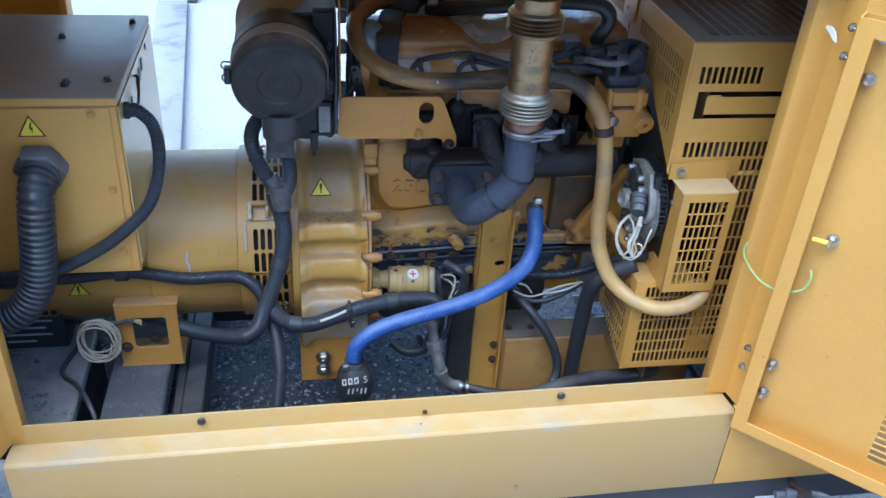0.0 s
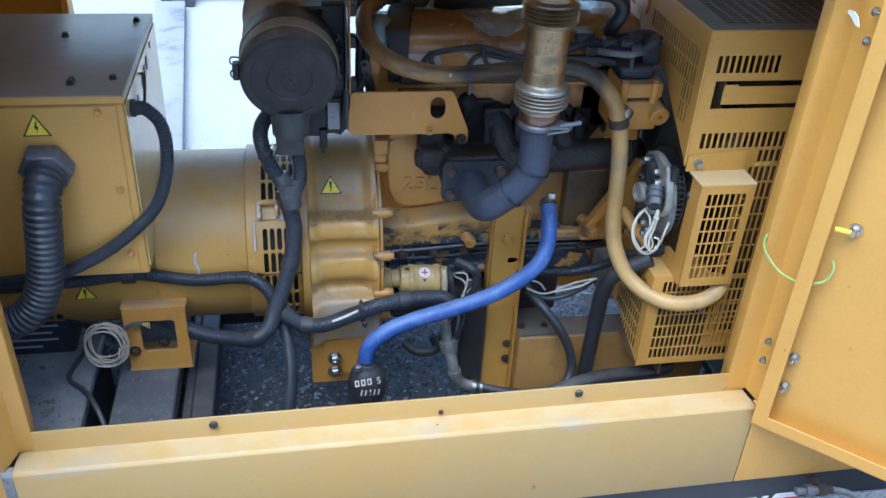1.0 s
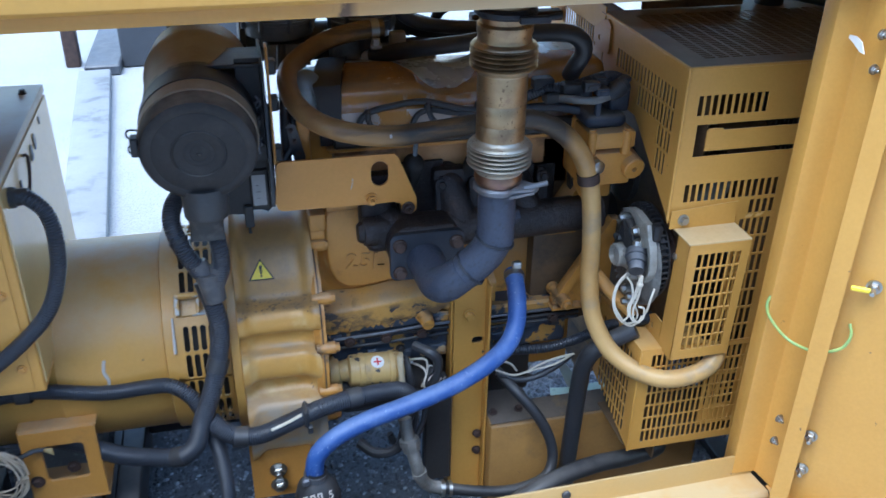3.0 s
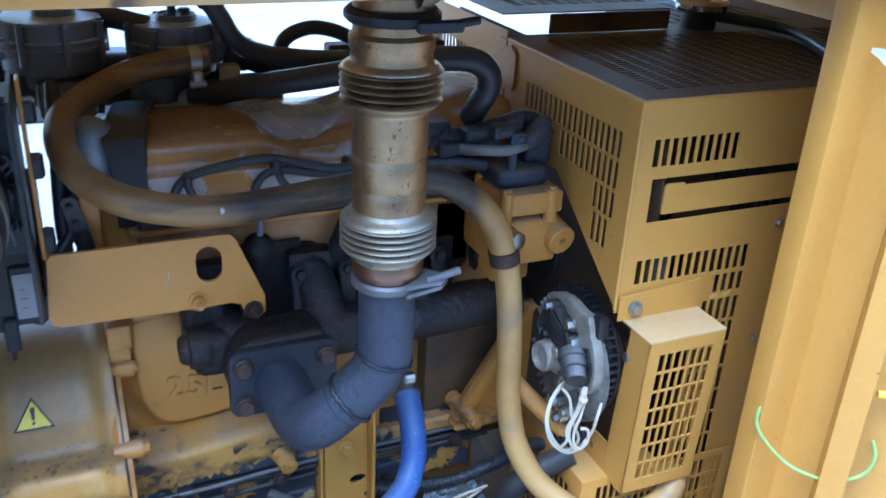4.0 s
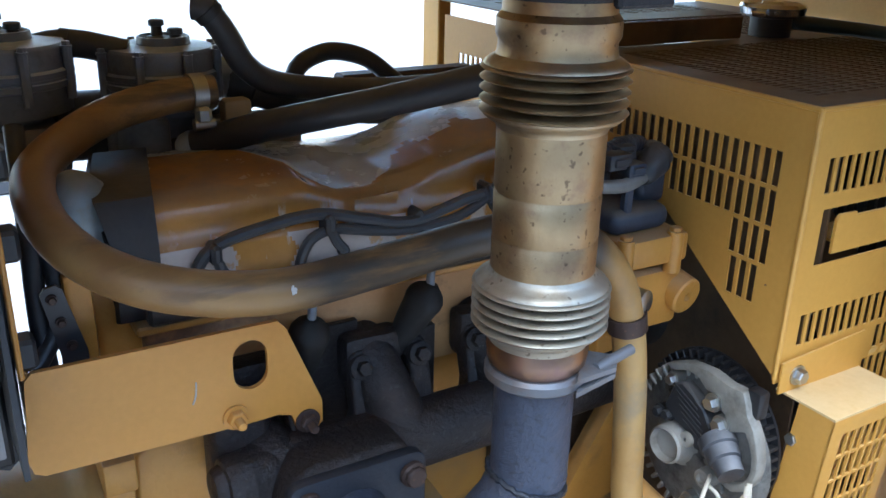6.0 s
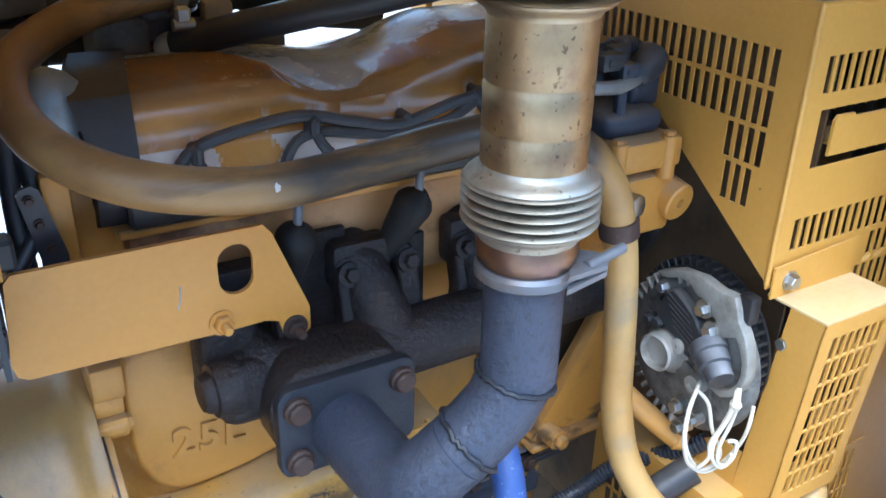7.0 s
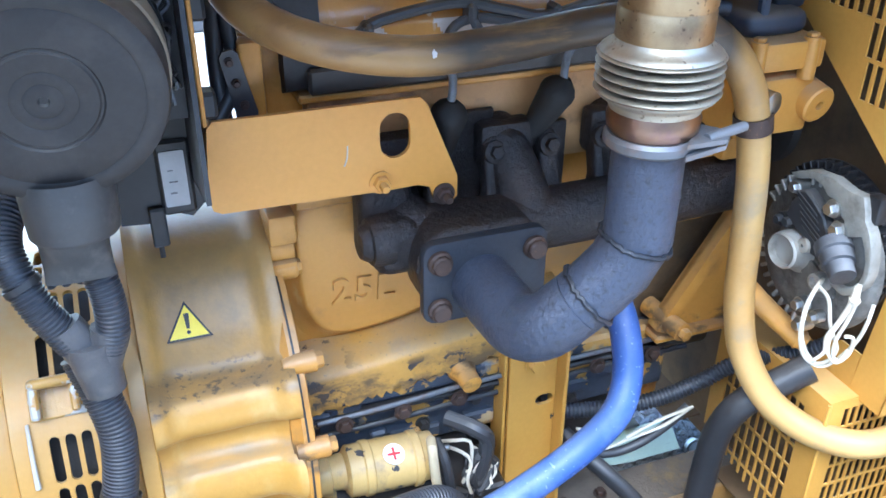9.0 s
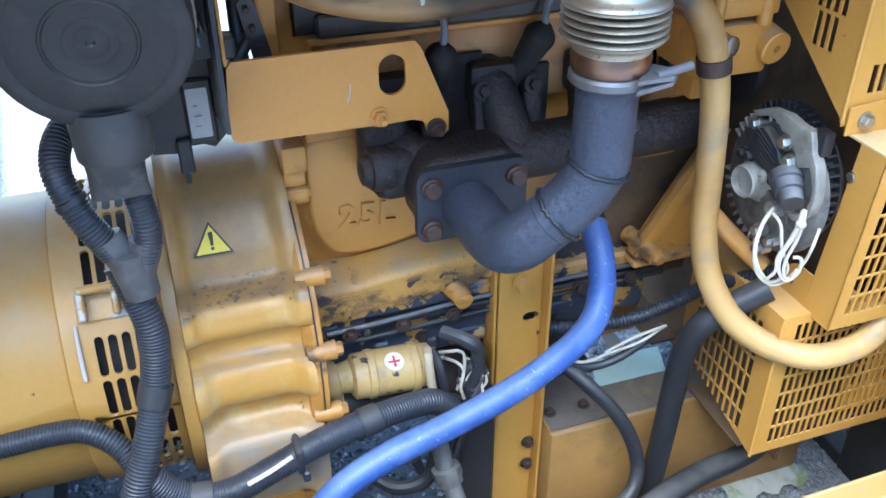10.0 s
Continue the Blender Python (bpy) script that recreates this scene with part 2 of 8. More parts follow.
M_ALU = surface("cast_aluminium", (0.40, 0.39, 0.355), 0.48, metal=0.4, shade=(0.27, 0.255, 0.225), big=20, stain=(0.13, 0.11, 0.085), stain_at=(0.54, 0.78), stain_scale=30, bump=0.4, bump_scale=180)
M_ALUDARK = surface("dirty_cast_aluminium", (0.22, 0.215, 0.20), 0.52, metal=0.4, shade=(0.11, 0.107, 0.10), big=25, stain=(0.07, 0.065, 0.06), stain_at=(0.52, 0.75), stain_scale=24, dust=(0.38, 0.38, 0.36), dust_amount=0.7, bump=0.4, bump_scale=160)
M_RUBBER = surface("black_rubber", (0.028, 0.029, 0.033), 0.44, shade=(0.018, 0.0187, 0.022), dust=(0.16, 0.155, 0.15), dust_amount=0.45, bump=0.12)
M_GREENHOSE = surface("dark_green_hose", (0.020, 0.045, 0.048), 0.35, shade=(0.013, 0.028, 0.030), dust=(0.12, 0.14, 0.14), dust_amount=0.4, bump=0.1)
M_GREYRUBBER = surface("sun_greyed_rubber", (0.055, 0.056, 0.060), 0.5, shade=(0.035, 0.036, 0.040), dust=(0.20, 0.20, 0.20), dust_amount=0.6, bump=0.15)
M_LOOM = surface("corrugated_black_plastic", (0.029, 0.033, 0.043), 0.40, shade=(0.019, 0.0215, 0.028), dust=(0.11, 0.12, 0.145), dust_amount=0.45, bump=0.05)
M_TAPE = surface("grey_black_tape", (0.05, 0.052, 0.058), 0.4, shade=(0.03, 0.03, 0.034), dust=(0.2, 0.2, 0.2), dust_amount=0.5, bump=0.15)
M_PLASTIC = surface("dull_black_plastic", (0.022, 0.024, 0.028), 0.5, shade=(0.03, 0.032, 0.036), dust=(0.15, 0.14, 0.13), dust_amount=0.5, bump=0.1)
M_FILTER = surface("dusty_filter_can", (0.020, 0.0185, 0.019), 0.58, shade=(0.013, 0.012, 0.0125), big=8, stain=(0.046, 0.041, 0.039), stain_at=(0.48, 0.70), stain_scale=18, dust=(0.30, 0.26, 0.21), dust_amount=0.7, bump=0.2)
M_TANBAND = surface("dusty_tan_band", (0.30, 0.24, 0.17), 0.6, shade=(0.18, 0.15, 0.11), dust=(0.42, 0.37, 0.28), dust_amount=0.7, bump=0.1)
# zones along x mix real hose dirt with painted interior shade
M_TAN = surface("dirty_shaded_tan_hose", (0.44, 0.255, 0.080), 0.42, shade=(0.33, 0.175, 0.05), big=6, stain=(0.24, 0.14, 0.055), stain_at=(0.5, 0.72), stain_scale=9, dust=(0.37, 0.26, 0.14), dust_amount=0.4, bump=0.15,
                marks=[((0.06, 0.05, 0.035), 26, (0.25, 2, 2), 0.52, 0.66, 0, 0.16, 0.18, 0.42, 0.50),
                       ((0.20, 0.105, 0.040), 5, (1, 1, 1), 0.25, 0.48, 0, 0.10, 0.12, 0.22, 0.40), ((0.52, 0.335, 0.125), 8, (1, 1, 1), 0.25, 0.60, 0, 0.61, 0.65, 1.0, 1.1), ((0.30, 0.23, 0.14), 18, (1, 1, 1), 0.52, 0.70, 0, 0.61, 0.65, 1.0, 1.1),
                       ((0.030, 0.028, 0.026), 16, (0.4, 1.4, 1.8), 0.22, 0.50, 0, 0.280, 0.330, 0.585, 0.605)])
M_BLUE = surface("blue_fuel_hose", (0.036, 0.092, 0.31), 0.46, shade=(0.026, 0.066, 0.24), big=9, stain=(0.14, 0.22, 0.46), stain_at=(0.50, 0.78), stain_scale=16, dust=(0.20, 0.29, 0.50), dust_amount=0.55, bump=0.3, bump_scale=130, specks=(0.24, 0.33, 0.54))
M_BRASS = surface("bare_brass", (0.62, 0.48, 0.22), 0.38, metal=0.8, shade=(0.50, 0.36, 0.15))
M_WHITEWIRE = surface("white_wire", (0.64, 0.60, 0.50), 0.5, shade=(0.48, 0.43, 0.34), big=40)
M_CREAM = surface("cream_plastic", (0.52, 0.44, 0.29), 0.6, shade=(0.38, 0.31, 0.20), bump=0.2)
M_LABEL = surface("grey_label", (0.44, 0.46, 0.49), 0.4, shade=(0.36, 0.38, 0.40), big=30)
M_STICKY = surface("sticker_yellow", (0.80, 0.62, 0.04), 0.4, shade=(0.70, 0.52, 0.03))
M_INK = surface("sticker_black", (0.015, 0.015, 0.015), 0.45)
M_WHITE = surface("sticker_white", (0.78, 0.77, 0.74), 0.4)
M_RED = surface("sticker_red", (0.55, 0.03, 0.04), 0.4)
M_CHALK = surface("chalk_marks", (0.55, 0.52, 0.48), 0.8)
M_GREENWIRE = surface("green_yellow_wire", (0.22, 0.36, 0.13), 0.4, shade=(0.36, 0.42, 0.10), big=60)
M_LIDTOP = surface("dusty_cover_lid", (0.36, 0.28, 0.19), 0.40, shade=(0.29, 0.23, 0.165), dust=(0.36, 0.315, 0.27), dust_amount=0.9, stain=(0.44, 0.41, 0.37), stain_at=(0.56, 0.8), stain_scale=9, bump=0.1)
# guard top colour is darkened for the shade under the roof
M_GUARDTOP = surface("roof_shaded_dusty_top", (0.15, 0.10, 0.06), 0.5, shade=(0.10, 0.07, 0.045), dust=(0.13, 0.11, 0.09), dust_amount=0.8, bump=0.1)
M_BEAM = surface("painted_dirty_steel_beam", (0.075, 0.082, 0.098), 0.5, shade=(0.036, 0.041, 0.052), big=14, stain=(0.16, 0.155, 0.145), stain_at=(0.50, 0.70), stain_scale=16, dust=(0.12, 0.12, 0.125), dust_amount=0.5, chips=(0.10, 0.062, 0.040), chip_at=(0.66, 0.70), chip_scale=22, bump=0.5, specks=(0.36, 0.36, 0.35))
M_SLAB = surface("dirty_base_plate", (0.25, 0.255, 0.26), 0.75, shade=(0.14, 0.14, 0.135), big=9, stain=(0.34, 0.33, 0.30), stain_at=(0.48, 0.70), stain_scale=14, bump=0.9, specks=(0.05, 0.045, 0.038), chips=(0.075, 0.062, 0.045), chip_at=(0.60, 0.70), chip_scale=34)
M_DARKSTEEL = surface("black_base_rail", (0.035, 0.036, 0.042), 0.45, shade=(0.022, 0.022, 0.026), dust=(0.14, 0.13, 0.12), dust_amount=0.5, bump=0.2)
M_CORE = surface("radiator_core", (0.045, 0.042, 0.04), 0.6, metal=0.3, shade=(0.025, 0.024, 0.023), bump=0.5, bump_scale=400)
M_GROUND = surface("grey_chippings", (0.40, 0.41, 0.42), 0.85, shade=(0.31, 0.32, 0.33), big=1.2, stain=(0.13, 0.135, 0.145), stain_at=(0.66, 0.72), stain_scale=1.6, bump=1.0, bump_scale=110, relief=0.003, specks=(0.20, 0.205, 0.215), chips=(0.24, 0.248, 0.26), chip_at=(0.52, 0.64), chip_scale=150)
# shade under the set darkens this colour; bright islands stand for glints
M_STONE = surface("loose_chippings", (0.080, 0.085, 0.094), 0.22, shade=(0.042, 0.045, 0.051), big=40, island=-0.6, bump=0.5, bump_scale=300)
# same stone, lighter colour for the daylit spots
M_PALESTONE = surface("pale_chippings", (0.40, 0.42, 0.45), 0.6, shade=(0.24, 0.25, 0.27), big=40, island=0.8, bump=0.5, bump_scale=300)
M_GRIME = surface("caked_brown_dirt", (0.145, 0.118, 0.095), 0.85, shade=(0.09, 0.075, 0.062), big=14, stain=(0.22, 0.15, 0.07), stain_at=(0.56, 0.7), stain_scale=22, bump=0.8, bump_scale=120)
M_FILM = surface("pale_plastic_film", (0.62, 0.64, 0.60), 0.35, shade=(0.52, 0.55, 0.48), big=8, stain=(0.20, 0.30, 0.07), stain_at=(0.50, 0.60), stain_scale=11, bump=0.3, bump_scale=40)
M_ALUBRACKET = surface("grimy_pale_casting", (0.34, 0.335, 0.30), 0.5, metal=0.3, shade=(0.22, 0.21, 0.185), big=22, stain=(0.12, 0.105, 0.085), stain_at=(0.52, 0.74), stain_scale=34, bump=0.4, bump_scale=160)
M_SOCKET = surface("dusty_dark_plastic", (0.055, 0.060, 0.070), 0.45, shade=(0.030, 0.032, 0.038), big=30, dust=(0.30, 0.31, 0.33), dust_amount=0.7, bump=0.2)
M_SENSORBASE = surface("dusty_blue_black_casting", (0.030, 0.040, 0.062), 0.5, shade=(0.018, 0.023, 0.034), big=22, dust=(0.22, 0.17, 0.11), dust_amount=0.6, bump=0.3)
M_STRAP = surface("dirty_rubber_strap", (0.022, 0.020, 0.021), 0.6, shade=(0.013, 0.012, 0.013), dust=(0.10, 0.075, 0.05), dust_amount=0.35, bump=0.4)
M_CAPMETAL = surface("dull_breather_metal", (0.20, 0.235, 0.26), 0.42, metal=0.3, shade=(0.13, 0.15, 0.165), big=18, stain=(0.22, 0.17, 0.11), stain_at=(0.58, 0.74), stain_scale=26, bump=0.12)
M_OILCASE = surface("oil_caked_paint", (0.135, 0.080, 0.036), 0.42, shade=(0.055, 0.040, 0.028), big=12, stain=(0.026, 0.024, 0.023), stain_at=(0.46, 0.66), stain_scale=16, chips=(0.36, 0.185, 0.045), chip_at=(0.63, 0.645), chip_scale=20, bump=0.6, bump_scale=80, relief=0.003)
M_WOOD = surface("weathered_concrete_kerb", (0.25, 0.255, 0.26), 0.8, shade=(0.18, 0.185, 0.19), stain=(0.10, 0.105, 0.11), stain_at=(0.52, 0.64), stain_scale=6, bump=0.7, bump_scale=60, specks=(0.16, 0.16, 0.165))
M_FARDARK = surface("dark_grey_paint", (0.05, 0.055, 0.065), 0.5, shade=(0.035, 0.038, 0.045))
M_CARD = surface("pale_printed_card", (0.60, 0.66, 0.48), 0.55, shade=(0.48, 0.54, 0.38), stain=(0.25, 0.30, 0.18), stain_at=(0.6, 0.7), stain_scale=30)
M_STARTER = surface("pale_chipped_paint", (0.58, 0.40, 0.15), 0.42, shade=(0.48, 0.32, 0.11), stain=(0.20, 0.15, 0.10), stain_at=(0.56, 0.72), stain_scale=22, dust=DUST, dust_amount=0.5, chips=(0.05, 0.05, 0.055), chip_at=(0.66, 0.67), chip_scale=40, bump=0.3)
M_ALUMID = surface("grimy_aluminium", (0.19, 0.188, 0.175), 0.52, metal=0.4, shade=(0.10, 0.097, 0.09), big=30, stain=(0.04, 0.037, 0.034), stain_at=(0.48, 0.66), stain_scale=34, bump=0.7, bump_scale=140, relief=0.003)
M_GREYPLASTIC = surface("dusty_black_plastic", (0.055, 0.056, 0.058), 0.5, shade=(0.035, 0.036, 0.038), stain=(0.15, 0.145, 0.135), stain_at=(0.5, 0.75), stain_scale=28, dust=(0.22, 0.21, 0.20), dust_amount=0.7, bump=0.15)
M_BROWNWIRE = surface("pale_bare_wire", (0.56, 0.48, 0.36), 0.5, shade=(0.40, 0.33, 0.24))
# pale bluish colour holds dust and the reflected sky
M_BARESHEEN = surface("dusty_sky_sheen_metal", (0.50, 0.56, 0.63), 0.28, metal=0.25, shade=(0.38, 0.43, 0.49), big=14, stain=(0.28, 0.24, 0.20), stain_at=(0.66, 0.84), stain_scale=22, bump=0.12)
M_BURNTCOLLAR = surface("heat_blued_collar", (0.30, 0.20, 0.13), 0.40, metal=1.0, shade=(0.20, 0.13, 0.11), big=20, stain=(0.19, 0.11, 0.14), stain_at=(0.45, 0.62), stain_scale=14, bump=0.2, bump_scale=200)
# bluish dust on upward faces also carries sky light from the far opening
M_REG = surface("dusty_sky_lit_casting", (0.185, 0.21, 0.25), 0.42, metal=0.2, shade=(0.105, 0.118, 0.142), big=16, dust=(0.50, 0.58, 0.70), dust_amount=0.9, stain=(0.07, 0.07, 0.075), stain_at=(0.55, 0.72), stain_scale=30, bump=0.5, bump_scale=120)
M_OILSHADEBED = surface("oily_shaded_chippings", (0.050, 0.053, 0.060), 0.5, shade=(0.025, 0.027, 0.031), big=6, stain=(0.10, 0.105, 0.115), stain_at=(0.5, 0.7), stain_scale=40, bump=1.0, bump_scale=120, relief=0.004, specks=(0.22, 0.225, 0.24))
M_CHROME = surface("chrome_plate", (0.72, 0.73, 0.74), 0.16, metal=1.0, shade=(0.60, 0.61, 0.62), rough_var=0.06)
M_GENPAINT = surface("alternator_paint", (0.55, 0.30, 0.063), 0.38, shade=(0.48, 0.255, 0.055), big=2.5, stain=(0.36, 0.21, 0.075), stain_at=(0.60, 0.85), stain_scale=7, dust=(0.50, 0.40, 0.25), dust_amount=0.7, chips=(0.10, 0.07, 0.045), chip_at=(0.715, 0.73), chip_scale=26, bump=0.15, bump_scale=140)


# ---- mesh helpers ----
def finish(bm, name, material, smooth=35):
    bmesh.ops.remove_doubles(bm, verts=bm.verts, dist=0.00005)
    bmesh.ops.recalc_face_normals(bm, faces=bm.faces)
    me = bpy.data.meshes.new(name)
    bm.to_mesh(me)
    bm.free()
    for p in me.polygons:
        p.use_smooth = True
    me.set_sharp_from_angle(angle=radians(smooth))
    me.materials.append(material)
    return me


def part(name, bm, material, parent, label="", smooth=35):
    ob = new(name, finish(bm, name, material, smooth))
    if parent is not None:
        ob.parent = parent
    if label:
        tagged(ob, label)
    return ob


def thing(name, label, category, group="", at=(0, 0, 0)):
    """An empty; parts are given in world coordinates, so it stays at the origin unless it will be copied."""
    ob = tagged(new(name), label, category, group)
    ob.empty_display_size = 0.02
    return ob


def whole(name, bm, material, label, category, group="", kind="", smooth=35):
    return tagged(part(name, bm, material, None, "", smooth), label, category, group, kind)


def box(bm, x0, x1, y0, y1, z0, z1, bevel=0.002, seg=1, m=None):
    vs = [bm.verts.new((x, y, z)) for x in (x0, x1) for y in (y0, y1) for z in (z0, z1)]
    fs = [bm.faces.new([vs[i] for i in f]) for f in ((0, 1, 3, 2), (4, 6, 7, 5), (0, 4, 5, 1), (2, 3, 7, 6), (0, 2, 6, 4), (1, 5, 7, 3))]
    if bevel:
        edges = list({e for f in fs for e in f.edges})
        made = bmesh.ops.bevel(bm, geom=edges, offset=bevel, segments=seg, affect="EDGES", profile=0.5)
        vs = list({v for v in made["verts"]} | {v for v in vs if v.is_valid})
    if m is not None:
        bmesh.ops.transform(bm, matrix=m, verts=[v for v in vs if v.is_valid])
    return vs


def frame_of(d, up=(0, 0, 1)):
    d = Vector(d).normalized()
    u = Vector(up)
    if abs(d.dot(u)) > 0.95:
        u = Vector((1, 0, 0))
    a = u.cross(d).normalized()
    return a, d.cross(a).normalized(), d


def lathe(bm, origin, axis, profile, seg=32, caps=True, start=0.0, sweep=360.0):
    """profile: (distance along the axis, radius)."""
    a, b, d = frame_of(axis)
    o = Vector(origin)
    full = sweep >= 359.9
    n = seg if full else seg + 1
    rings = []
    for s, r in profile:
        ring = []
        for k in range(n):
            w = radians(start + sweep * k / seg)
            ring.append(bm.verts.new(o + d * s + (a * math.cos(w) + b * math.sin(w)) * max(r, 0.00001)))
        rings.append(ring)
    for p, q in zip(rings, rings[1:]):
        for k in range(seg):
            j = (k + 1) % n
            bm.faces.new((p[k], p[j], q[j], q[k]))
    if caps and full:
        bm.faces.new(rings[0])
        bm.faces.new(rings[-1])


def cyl(bm, p0, p1, r0, r1=None, seg=20, bevel=0.0):
    r1 = r0 if r1 is None else r1
    L = (Vector(p1) - Vector(p0)).length
    prof = [(0, r0), (L, r1)] if not bevel else [(0, r0 - bevel), (bevel, r0), (L - bevel, r1), (L, r1 - bevel)]
    lathe(bm, p0, Vector(p1) - Vector(p0), prof, seg)


def hexbolt(bm, at, axis, r=0.009, h=0.007, washer=True, stud=0.0):
    a = Vector(axis).normalized()
    o = Vector(at)
    s = 0.0
    if washer:
        lathe(bm, o, a, [(0, r * 1.35), (0.002, r * 1.35), (0.0021, r * 1.1)], 20)
        s = 0.002
    lathe(bm, o + a * s, a, [(0, r), (h * 0.8, r), (h, r * 0.86)], 6)
    if stud:
        lathe(bm, o + a * (s + h), a, [(0, r * 0.5), (stud * 0.85, r * 0.5), (stud, r * 0.4)], 12)


def smooth_path(pts, step=0.01):
    """Catmull-Rom through the points, at even steps."""
    P = [Vector(p) for p in pts]
    P = [P[0] * 2 - P[1]] + P + [P[-1] * 2 - P[-2]]
    out = []
    for i in range(1, len(P) - 2):
        n = max(2, int((P[i + 1] - P[i]).length / step))
        for k in range(n):
            t = k / n
            a, b, c, d = P[i - 1], P[i], P[i + 1], P[i + 2]
            out.append(0.5 * ((2 * b) + (c - a) * t + (2 * a - 5 * b + 4 * c - d) * t * t + (3 * b - a - 3 * c + d) * t ** 3))
    out.append(P[-2])
    return out


def tube(bm, pts, r, seg=14, step=0.01, ribs=0.0, depth=0.0, smooth=True, taper=None):
    """A hose along the points. ribs: pitch of the corrugation, depth: how deep it is."""
    path = smooth_path(pts, min(step, ribs / 4) if ribs else step) if smooth else [Vector(p) for p in pts]
    if ribs:
        L = [0.0]
        for p, q in zip(path, path[1:]):
            L.append(L[-1] + (q - p).length)
        fine, n = [], int(L[-1] / (ribs / 4))
        j = 0
        for k in range(n + 1):
            s = L[-1] * k / n
            while j < len(L) - 2 and L[j + 1] < s:
                j += 1
            f = (s - L[j]) / max(1e-9, L[j + 1] - L[j])
            fine.append(path[j].lerp(path[j + 1], f))
        path = fine
    d0 = (path[1] - path[0]).normalized()
    a = frame_of(d0)[0]
    rings = []
    N = len(path)
    for k, p in enumerate(path):
        d = (path[min(k + 1, N - 1)] - path[max(k - 1, 0)]).normalized()
        a = (a - d * a.dot(d)).normalized()
        b = d.cross(a)
        rr = r * (taper[0] + (taper[1] - taper[0]) * k / (N - 1)) if taper else r
        if ribs and k % 4 in (2, 3):
            rr -= depth
        rings.append([bm.verts.new(p + (a * math.cos(w) + b * math.sin(w)) * rr) for w in [2 * math.pi * i / seg for i in range(seg)]])
    for p, q in zip(rings, rings[1:]):
        for k in range(seg):
            j = (k + 1) % seg
            bm.faces.new((p[k], p[j], q[j], q[k]))
    bm.faces.new(rings[0])
    bm.faces.new(rings[-1])


def plate(bm, outline, holes, thick, m):
    """A sheet: outline and holes are lists of (u, v); m places u, v and the thickness w (towards -w) in the world."""
    rows = [outline] + list(holes)
    edges = []
    for ring in rows:
        vs = [bm.verts.new((u, v, 0)) for u, v in ring]
        edges += [bm.edges.new((vs[i], vs[(i + 1) % len(vs)])) for i in range(len(vs))]
    made = bmesh.ops.triangle_fill(bm, use_beauty=True, use_dissolve=False, edges=edges)
    faces = [g for g in made["geom"] if isinstance(g, bmesh.types.BMFace)]
    ext = bmesh.ops.extrude_face_region(bm, geom=faces)
    top = [v for v in ext["geom"] if isinstance(v, bmesh.types.BMVert)]
    bmesh.ops.translate(bm, vec=(0, 0, -thick), verts=top)
    vs = {v for e in edges if e.is_valid for v in e.verts} | set(top)
    bmesh.ops.transform(bm, matrix=m, verts=list(vs))


def axes(origin, u, v):
    """The pose whose u, v and w = u x v are the given directions."""
    u, v = Vector(u).normalized(), Vector(v).normalized()
    w = u.cross(v)
    m = Matrix((u, v, w)).transposed().to_4x4()
    m.translation = origin
    return m


def ring2(cx, cy, r, n=20, sx=1.0, sy=1.0):
    return [(cx + r * sx * math.cos(2 * math.pi * k / n), cy + r * sy * math.sin(2 * math.pi * k / n)) for k in range(n)]


def oblong(cx, cy, w, h, n=8):
    """An upright slot with round ends (or a lying one when w > h)."""
    out = []
    r = min(w, h) / 2
    for k in range(n + 1):
        t = math.pi * k / n
        out.append((cx + r * math.cos(t), cy + h / 2 - r + r * math.sin(t)) if h >= w else (cx + w / 2 - r + r * math.sin(t), cy + r * math.cos(t)))
    for k in range(n + 1):
        t = math.pi + math.pi * k / n
        out.append((cx + r * math.cos(t), cy - h / 2 + r + r * math.sin(t)) if h >= w else (cx - w / 2 + r + r * math.sin(t), cy + r * math.cos(t)))
    return out


def rounded(x0, x1, y0, y1, r, n=4):
    out = []
    for cx, cy, a in ((x1 - r, y1 - r, 0), (x0 + r, y1 - r, 90), (x0 + r, y0 + r, 180), (x1 - r, y0 + r, 270)):
        for k in range(n + 1):
            w = radians(a + 90 * k / n)
            out.append((cx + r * math.cos(w), cy + r * math.sin(w)))
    return out


def punched(bm, u0, u1, v0, v1, holes, thick, m, cut=None):
    """A sheet with rectangular holes (u0, u1, v0, v1). cut: (point, normal) pairs in u, v that trim it."""
    us = sorted({u0, u1, *[h[0] for h in holes], *[h[1] for h in holes]})
    vs = sorted({v0, v1, *[h[2] for h in holes], *[h[3] for h in holes]})
    us = [u for u in us if u0 <= u <= u1]
    vs = [v for v in vs if v0 <= v <= v1]
    grid = {}
    own = bmesh.new()

    def vert(i, j):
        if (i, j) not in grid:
            grid[i, j] = own.verts.new((us[i], vs[j], 0))
        return grid[i, j]

    for i in range(len(us) - 1):
        for j in range(len(vs) - 1):
            cu, cv = (us[i] + us[i + 1]) / 2, (vs[j] + vs[j + 1]) / 2
            if not any(h[0] < cu < h[1] and h[2] < cv < h[3] for h in holes):
                own.faces.new((vert(i, j), vert(i + 1, j), vert(i + 1, j + 1), vert(i, j + 1)))
    for p, n in cut or ():
        bmesh.ops.bisect_plane(own, geom=list(own.verts) + list(own.edges) + list(own.faces), plane_co=(*p, 0), plane_no=(*n, 0), clear_outer=True)
    ext = bmesh.ops.extrude_face_region(own, geom=list(own.faces))
    bmesh.ops.translate(own, vec=(0, 0, -thick), verts=[v for v in ext["geom"] if isinstance(v, bmesh.types.BMVert)])
    bmesh.ops.transform(own, matrix=m, verts=own.verts)
    tmp = bpy.data.meshes.new("tmp")
    own.to_mesh(tmp)
    own.free()
    bm.from_mesh(tmp)
    bpy.data.meshes.remove(tmp)


